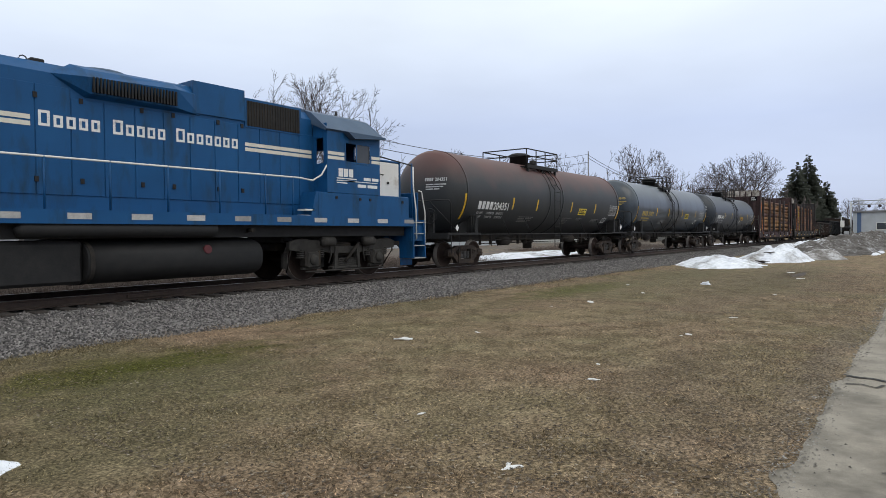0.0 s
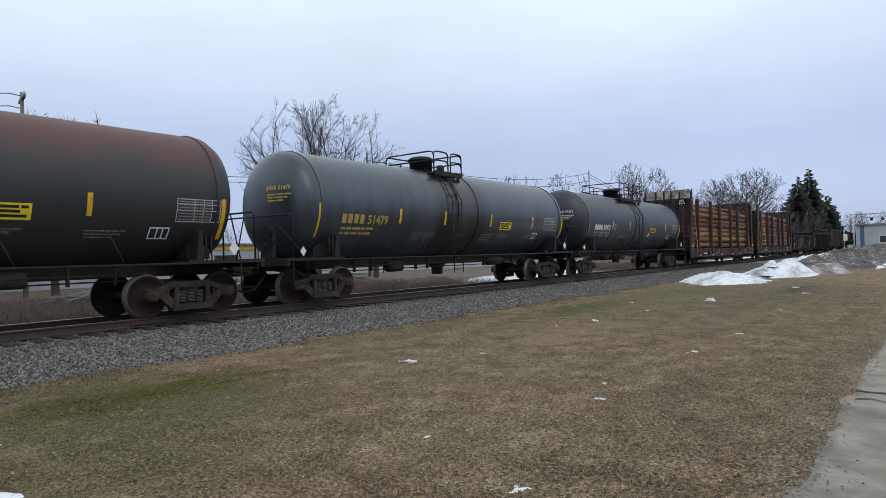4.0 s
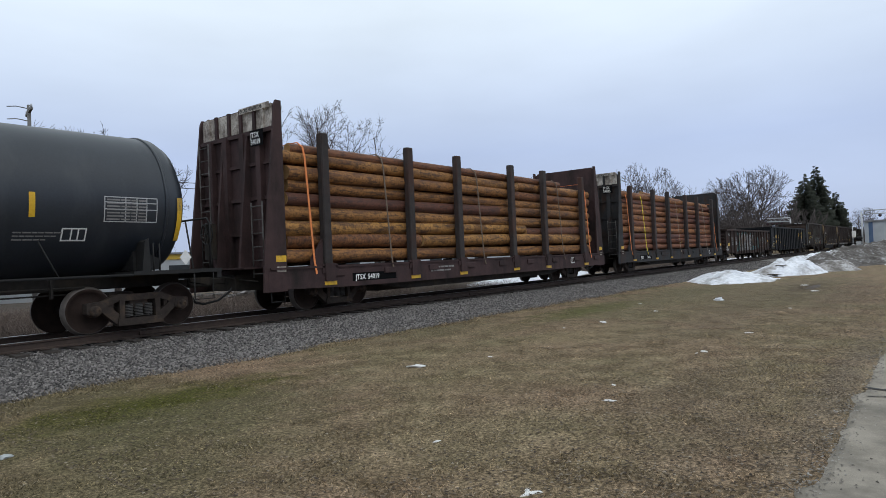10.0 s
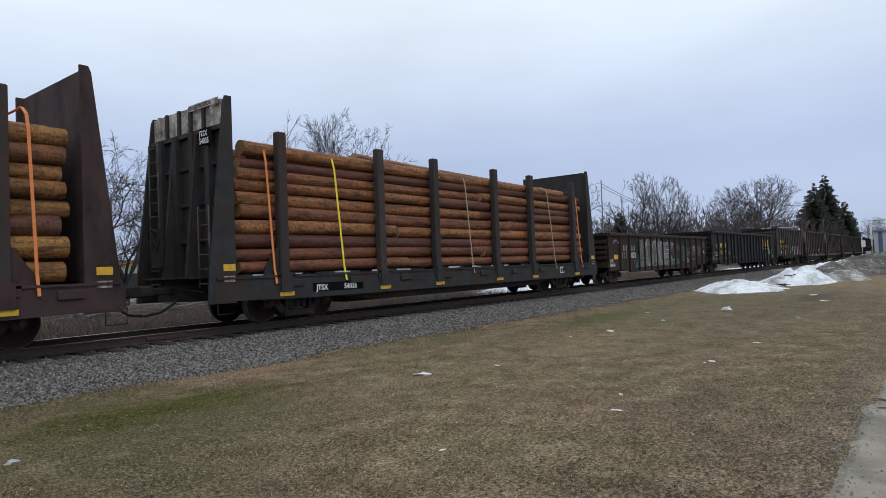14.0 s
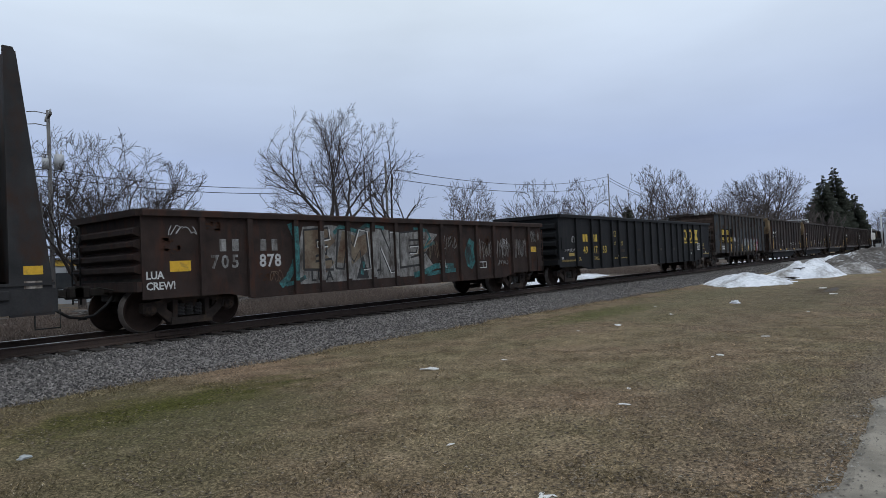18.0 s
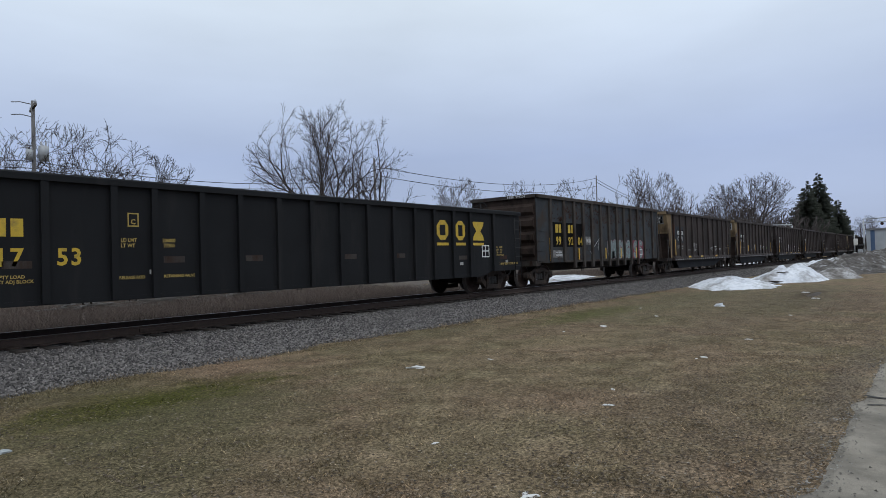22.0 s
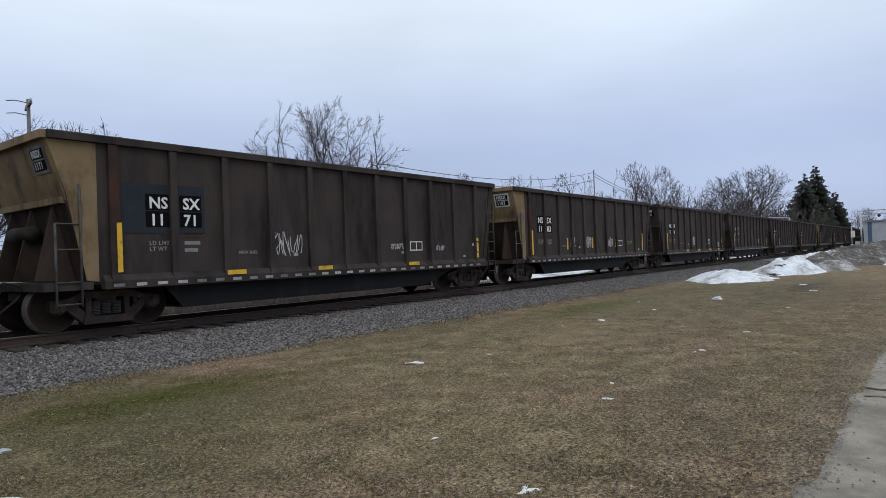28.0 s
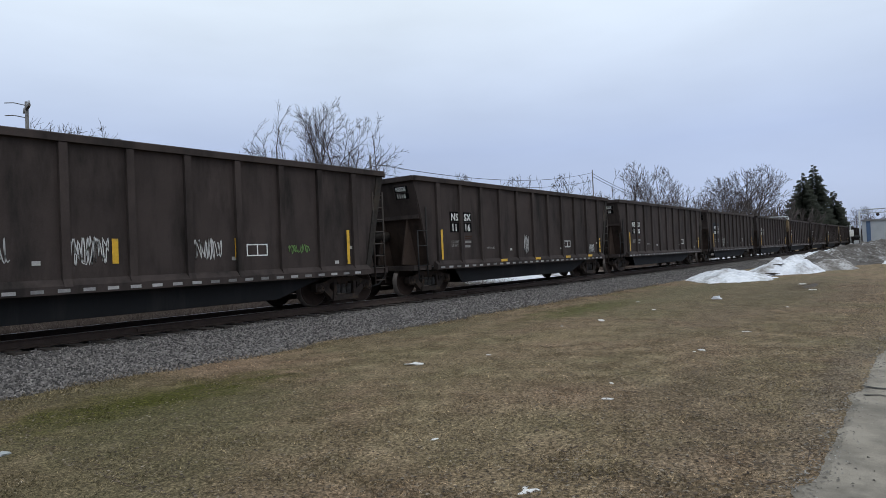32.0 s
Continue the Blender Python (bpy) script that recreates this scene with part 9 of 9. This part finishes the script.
def conifer(x, y, tall, wide, seed, label):
    rng = random.Random(seed)
    tree = thing("spruce_tree", label, "tree", "spruces", at=pose(x, y, GROUND_Z))
    part("trunk", tube(bm_new(), [(0, 0, -0.2), (0, 0, tall)], 0.30, 8, 0.03), "bark", tree)
    bm = bm_new()
    for i in range(int(tall * 70)):
        f = math.sqrt(rng.random()) * 0.985 + 0.008
        z = tall * (1 - f) + tall * 0.02
        reach = wide * f ** 0.80 * (1 + 0.10 * math.sin(9 * f + seed))
        a = rng.uniform(0, math.tau)
        L = reach * rng.uniform(0.55, 1.10) + 0.15
        d = Vector((math.cos(a), math.sin(a), 0))
        root, tip = Vector((0, 0, z + 0.16 * L)), d * L + Vector((0, 0, z - 0.20 * L))
        side = Vector((-d.y, d.x, 0))
        n = max(5, int(L * 3.6))
        for j in range(n):
            t = (j + rng.random()) / n
            p = root.lerp(tip, 0.1 + 0.9 * t) + Vector((0, 0, 0.16 * L * t * t))
            w = (0.16 + 0.30 * (1 - t)) * rng.uniform(0.6, 1.3)
            for s in (-1, 1):
                q = p + side * s * w + d * w * 0.9 + Vector((0, 0, rng.uniform(-0.38, -0.05)))
                u = p + d * 0.34 + Vector((0, 0, rng.uniform(-0.10, 0.10)))
                bm.faces.new([bm.verts.new(c) for c in (p, q, u)])
            bm.faces.new([bm.verts.new(c) for c in (p, p + d * 0.22 + Vector((0, 0, -0.45)), p + d * 0.40)])
    part("crown", bm, "needles", tree)
    return tree


conifer(198, 27.6, 20.6, 7.0, 3, "tall dark green spruce beyond the track")
conifer(202, 25.2, 23.0, 6.4, 5, "dark green spruce with a narrow top")
conifer(212, 21.8, 15.8, 5.6, 6, "shorter dark green spruce at the edge of the group")
conifer(112, 46.5, 10.5, 2.4, 7, "small dark spruce among bare trees")
conifer(300, 9.0, 15.0, 4.0, 9, "distant dark spruce by the road")


# ---- poles, wires, buildings and signals ----
def utility_pole(x, y, tall, label, transformers=True, arm=True):
    pole = thing("utility_pole", label, "utility pole", "utility poles", at=pose(x, y, GROUND_Z, 0, 0, -13))
    part("shaft", tube(bm_new(), [(0, 0, -0.3), (0, 0, tall)], 0.125, 12, 0.085), "pole", pole)
    if arm:
        bm = bm_new()
        box(bm, -0.06, 0.06, -1.0, 1.0, tall - 0.42, tall - 0.30)
        part("crossarm", bm, "pole", pole)
        for yy in (-0.9, -0.4, 0.4, 0.9):
            part("insulator", lathe(bm_new(), [(tall - 0.30, 0.03), (tall - 0.24, 0.06), (tall - 0.18, 0.04), (tall - 0.14, 0.05), (tall - 0.12, 0.0)], 10, "z", (0, yy, 0)), "galvanised", pole)
        for z in (tall - 0.1, tall - 0.75):
            part("bracket", tube(bm_new(), [(0, 0, z - 0.1), (-0.55, 0.1, z), (-0.95, 0.15, z - 0.05)], 0.025), "pole", pole)
    if transformers:
        for s, sz in ((0.92, 0.94), (-0.60, 0.66)):
            can = part("transformer", lathe(bm_new(), [(0.0, 0.0), (0.02, 0.26 * sz), (0.8 * sz, 0.26 * sz), (0.86 * sz, 0.2 * sz), (0.88 * sz, 0.0)], 18, "z", (s * 0.50 * sz, -0.1, tall - 3.15)), "galvanised", pole)
            for k in (-0.1, 0.1):
                part("bushing", lathe(bm_new(), [(0.86 * sz, 0.03), (1.0 * sz, 0.045), (1.1 * sz, 0.02)], 8, "z", (s * 0.50 * sz + k, -0.1, tall - 3.15)), "galvanised", can)
    return pole


utility_pole(13.28, 37.0, 10.62, "weathered wooden utility pole with two grey transformers")
utility_pole(38.8, 37.0, 10.4, "thin wooden utility pole behind the bare tree", False, False)
utility_pole(101.0, 45.0, 15.3, "distant wooden utility pole carrying two cables", False, False)
utility_pole(160.0, 50.0, 13.0, "distant wooden utility pole", False)


def cable(p, q, sag, r=0.022):
    pts = []
    for i in range(25):
        t = i / 24
        v = Vector(p).lerp(Vector(q), t)
        v.z -= 4 * sag * t * (1 - t)
        pts.append(v)
    ob = new("overhead_cable", finish("overhead_cable", tube(bm_new(), pts, r, 5), "wire"))
    return tagged(ob, "black overhead cable slung between utility poles", "cable", "overhead cables")


for dz in (0.0, -0.36):
    cable((-40, 35, 7.4 + dz), (13.28, 37, 6.95 + dz), 0.9)
    cable((13.28, 37, 6.95 + dz), (38.8, 37, 8.4 + dz), 0.88)
    cable((101, 45, 14.2 + dz * 1.4), (160, 50, 12.2 + dz), 1.2, 0.04)
cable((38.8, 37, 9.25), (101, 45, 14.35), 1.37, 0.03)
cable((38.8, 37, 8.5), (101, 45, 13.0), 1.25, 0.03)


def gable_house(x, y, w, d, wall_h, roof_h, turn, label, windows=True, wall="house_wall"):
    house = thing("house", label, "house", "distant houses", at=pose(x, y, GROUND_Z, 0, 0, turn))
    part("wall", box(bm_new(), -w / 2, w / 2, -d / 2, d / 2, 0, wall_h), wall, house)
    part("gable", slab_y(-w / 2, w / 2, [(-d / 2, wall_h), (0, wall_h + roof_h), (d / 2, wall_h)]), wall, house)
    for s in (-1, 1):
        bm = beam(bm_new(), [(s * (d / 2 + 0.4), wall_h - 0.25), (0, wall_h + roof_h + 0.08), (0, wall_h + roof_h + 0.25), (s * (d / 2 + 0.45), wall_h - 0.08)], -w / 2 - 0.4, w / 2 + 0.4)
        part("roof", bm, "roofing", house)
    if windows:
        for k in (-0.3, 0.0, 0.3):
            win = part("window", box(bm_new(), k * w - 0.5, k * w + 0.5, -d / 2 - 0.03, -d / 2 + 0.01, 1.0, 2.2), "glass_dark", house)
            part("frame", on_side(frame_lines(1.16, 1.36, 0.09), k * w - 0.58, 0.92, -d / 2 - 0.04), "white", win)
    return house


gable_house(130, 38, 16, 9, 4.2, 2.6, 10, "distant pale house with a grey shingle roof")
gable_house(155, 36, 12, 9, 4.0, 3.0, 80, "distant pale house with a steep gable")
gable_house(104, 52, 14, 9, 3.6, 2.4, 20, "distant pale house among bare trees")

# the small shed and the long low building behind the bare trees
shed = thing("garage", "small pale garage with a dark open doorway", "garage", at=pose(10.6, 40.5, GROUND_Z, 0, 0, -4))
for x0, x1 in ((-2.1, -1.35), (1.15, 1.7)):
    part("wall", box(bm_new(), x0, x1, -0.15, 0.15, 0, 3.6), "house_wall", shed)
part("lintel", box(bm_new(), -2.1, 1.7, -0.15, 0.15, 2.95, 3.6), "house_wall", shed)
part("roof", box(bm_new(), -2.3, 1.9, -0.4, 5.2, 3.6, 3.8, 0.03), "galvanised", shed)
for x in (-2.1, 1.6):
    part("wall", box(bm_new(), x, x + 0.12, 0.15, 5.0, 0, 3.6), "house_wall", shed)
# back wall coloured dark to give the shade inside the doorway
part("wall", box(bm_new(), -2.1, 1.72, 4.9, 5.0, 0, 3.6), "grime", shed)
shop = thing("low_building", "long low grey building with a mustard yellow band", "building", at=pose(16.5, 47.0, GROUND_Z))
part("wall", box(bm_new(), -3.5, 60, 0, 8, 0, 2.9), "siding", shop)
part("band", box(bm_new(), -3.55, 60, -0.06, 0.0, 2.55, 2.95), "yellow_trim", shop)
part("roof", box(bm_new(), -3.7, 60.2, -0.2, 8.2, 2.95, 3.1), "roofing", shop)
for k in range(12):
    part("window", box(bm_new(), 0.5 + 4.6 * k, 2.8 + 4.6 * k, -0.03, 0.02, 1.0, 2.1), "glass_dark", shop)

# warehouse at the far crossing
hall = thing("warehouse", "pale grey metal warehouse with a blue corner panel", "warehouse", at=pose(140, 0, GROUND_Z))
part("wall", box(bm_new(), 0, 26, -14, 10.15, 0, 5.1), "siding", hall)
part("roof", box(bm_new(), -0.3, 26.3, -14.3, 10.4, 5.1, 5.35), "roofing", hall)
part("panel", box(bm_new(), -0.06, 0.0, 8.85, 9.50, 0.0, 5.0), "siding_blue", hall)
for k in range(30):
    part("siding_seam", box(bm_new(), -0.03, 0.0, -14 + 0.8 * k, -13.96 + 0.8 * k, 0, 5.1), "siding", hall)
win = part("window", box(bm_new(), -0.08, -0.01, 5.10, 6.50, 1.90, 3.05), "glass_dark", hall)
for y0, y1, z0, z1 in ((5.02, 6.58, 3.05, 3.13), (5.02, 6.58, 1.82, 1.90), (5.02, 5.10, 1.90, 3.05), (6.50, 6.58, 1.90, 3.05)):
    part("frame", box(bm_new(), -0.11, -0.01, y0, y1, z0, z1), "white", win)


def crossing_signal(x, y, arm_y, tall, label, lamps=4):
    sig = thing("crossing_signal", label, "signal", "crossing signals", at=pose(x, y, GROUND_Z))
    part("mast", tube(bm_new(), [(0, 0, 0), (0, 0, tall + 0.4)], 0.11, 10), "galvanised", sig)
    d = 1 if arm_y > 0 else -1
    for z in (tall, tall + 0.55):
        part("arm", tube(bm_new(), [(0, 0, z), (0, arm_y, z + 0.1)], 0.07, 8), "galvanised", sig)
    n = int(abs(arm_y) / 0.6)
    for k in range(n):
        part("lattice", tube(bm_new(), [(0, d * 0.6 * k, tall), (0, d * 0.6 * (k + 1), tall + 0.6)], 0.035, 6), "galvanised", sig)
    for k in range(lamps):
        yy = arm_y * (0.35 + 0.6 * k / max(1, lamps - 1))
        lamp = part("lamp", lathe(bm_new(), [(-0.18, 0.0), (-0.16, 0.22), (-0.12, 0.22), (0.05, 0.12), (0.2, 0.1), (0.2, 0.0)], 16, "x", (-0.2, yy, tall - 0.25)), "black", sig)
        part("lens", lathe(bm_new(), [(-0.20, 0.0), (-0.19, 0.09), (-0.16, 0.09)], 14, "x", (-0.2, yy, tall - 0.25)), "fuel_cap", lamp)
    box_ = part("relay_box", box(bm_new(), -0.35, 0.35, 0.2, 0.8, 0.2, 1.6, 0.03), "galvanised", sig)
    return sig


crossing_signal(112, 8.4, -6.5, 5.5, "galvanised crossing signal with a lattice arm of black lamps")
crossing_signal(112, 17.7, 3.3, 5.2, "galvanised crossing signal arm over the far road")
sign = thing("crossing_sign", "white crossing sign box on a post", "sign", at=pose(112, 9.6, GROUND_Z))
part("post", tube(bm_new(), [(0, 0, 0), (0, 0, 3.9)], 0.06, 8), "galvanised", sign)
part("box", box(bm_new(), -0.2, 0.2, -0.40, 0.10, 2.2, 3.2, 0.04), "white", sign)
for yy in (-0.95, -0.6):
    part("lamp", lathe(bm_new(), [(-0.12, 0.0), (-0.1, 0.28), (0.05, 0.14), (0.2, 0.0)], 14, "x", (-0.15, yy, 2.1)), "black", sign)


# ---- what moves: the train rolls past towards -x ----
def motions():
    times = [float(t) for t in range(0, 33)]
    for car, u in TRAIN:
        walk(car, [(t, pose(u - travelled(t), TRACK_Y, 0)) for t in times])
    ticks = [k / 10 for k in range(321)]
    for wheel, (x, y, z), r in SPIN:
        walk(wheel, [(t, pose(x, y, z, 0, -math.degrees(travelled(t) / r), 0)) for t in ticks])


motions()
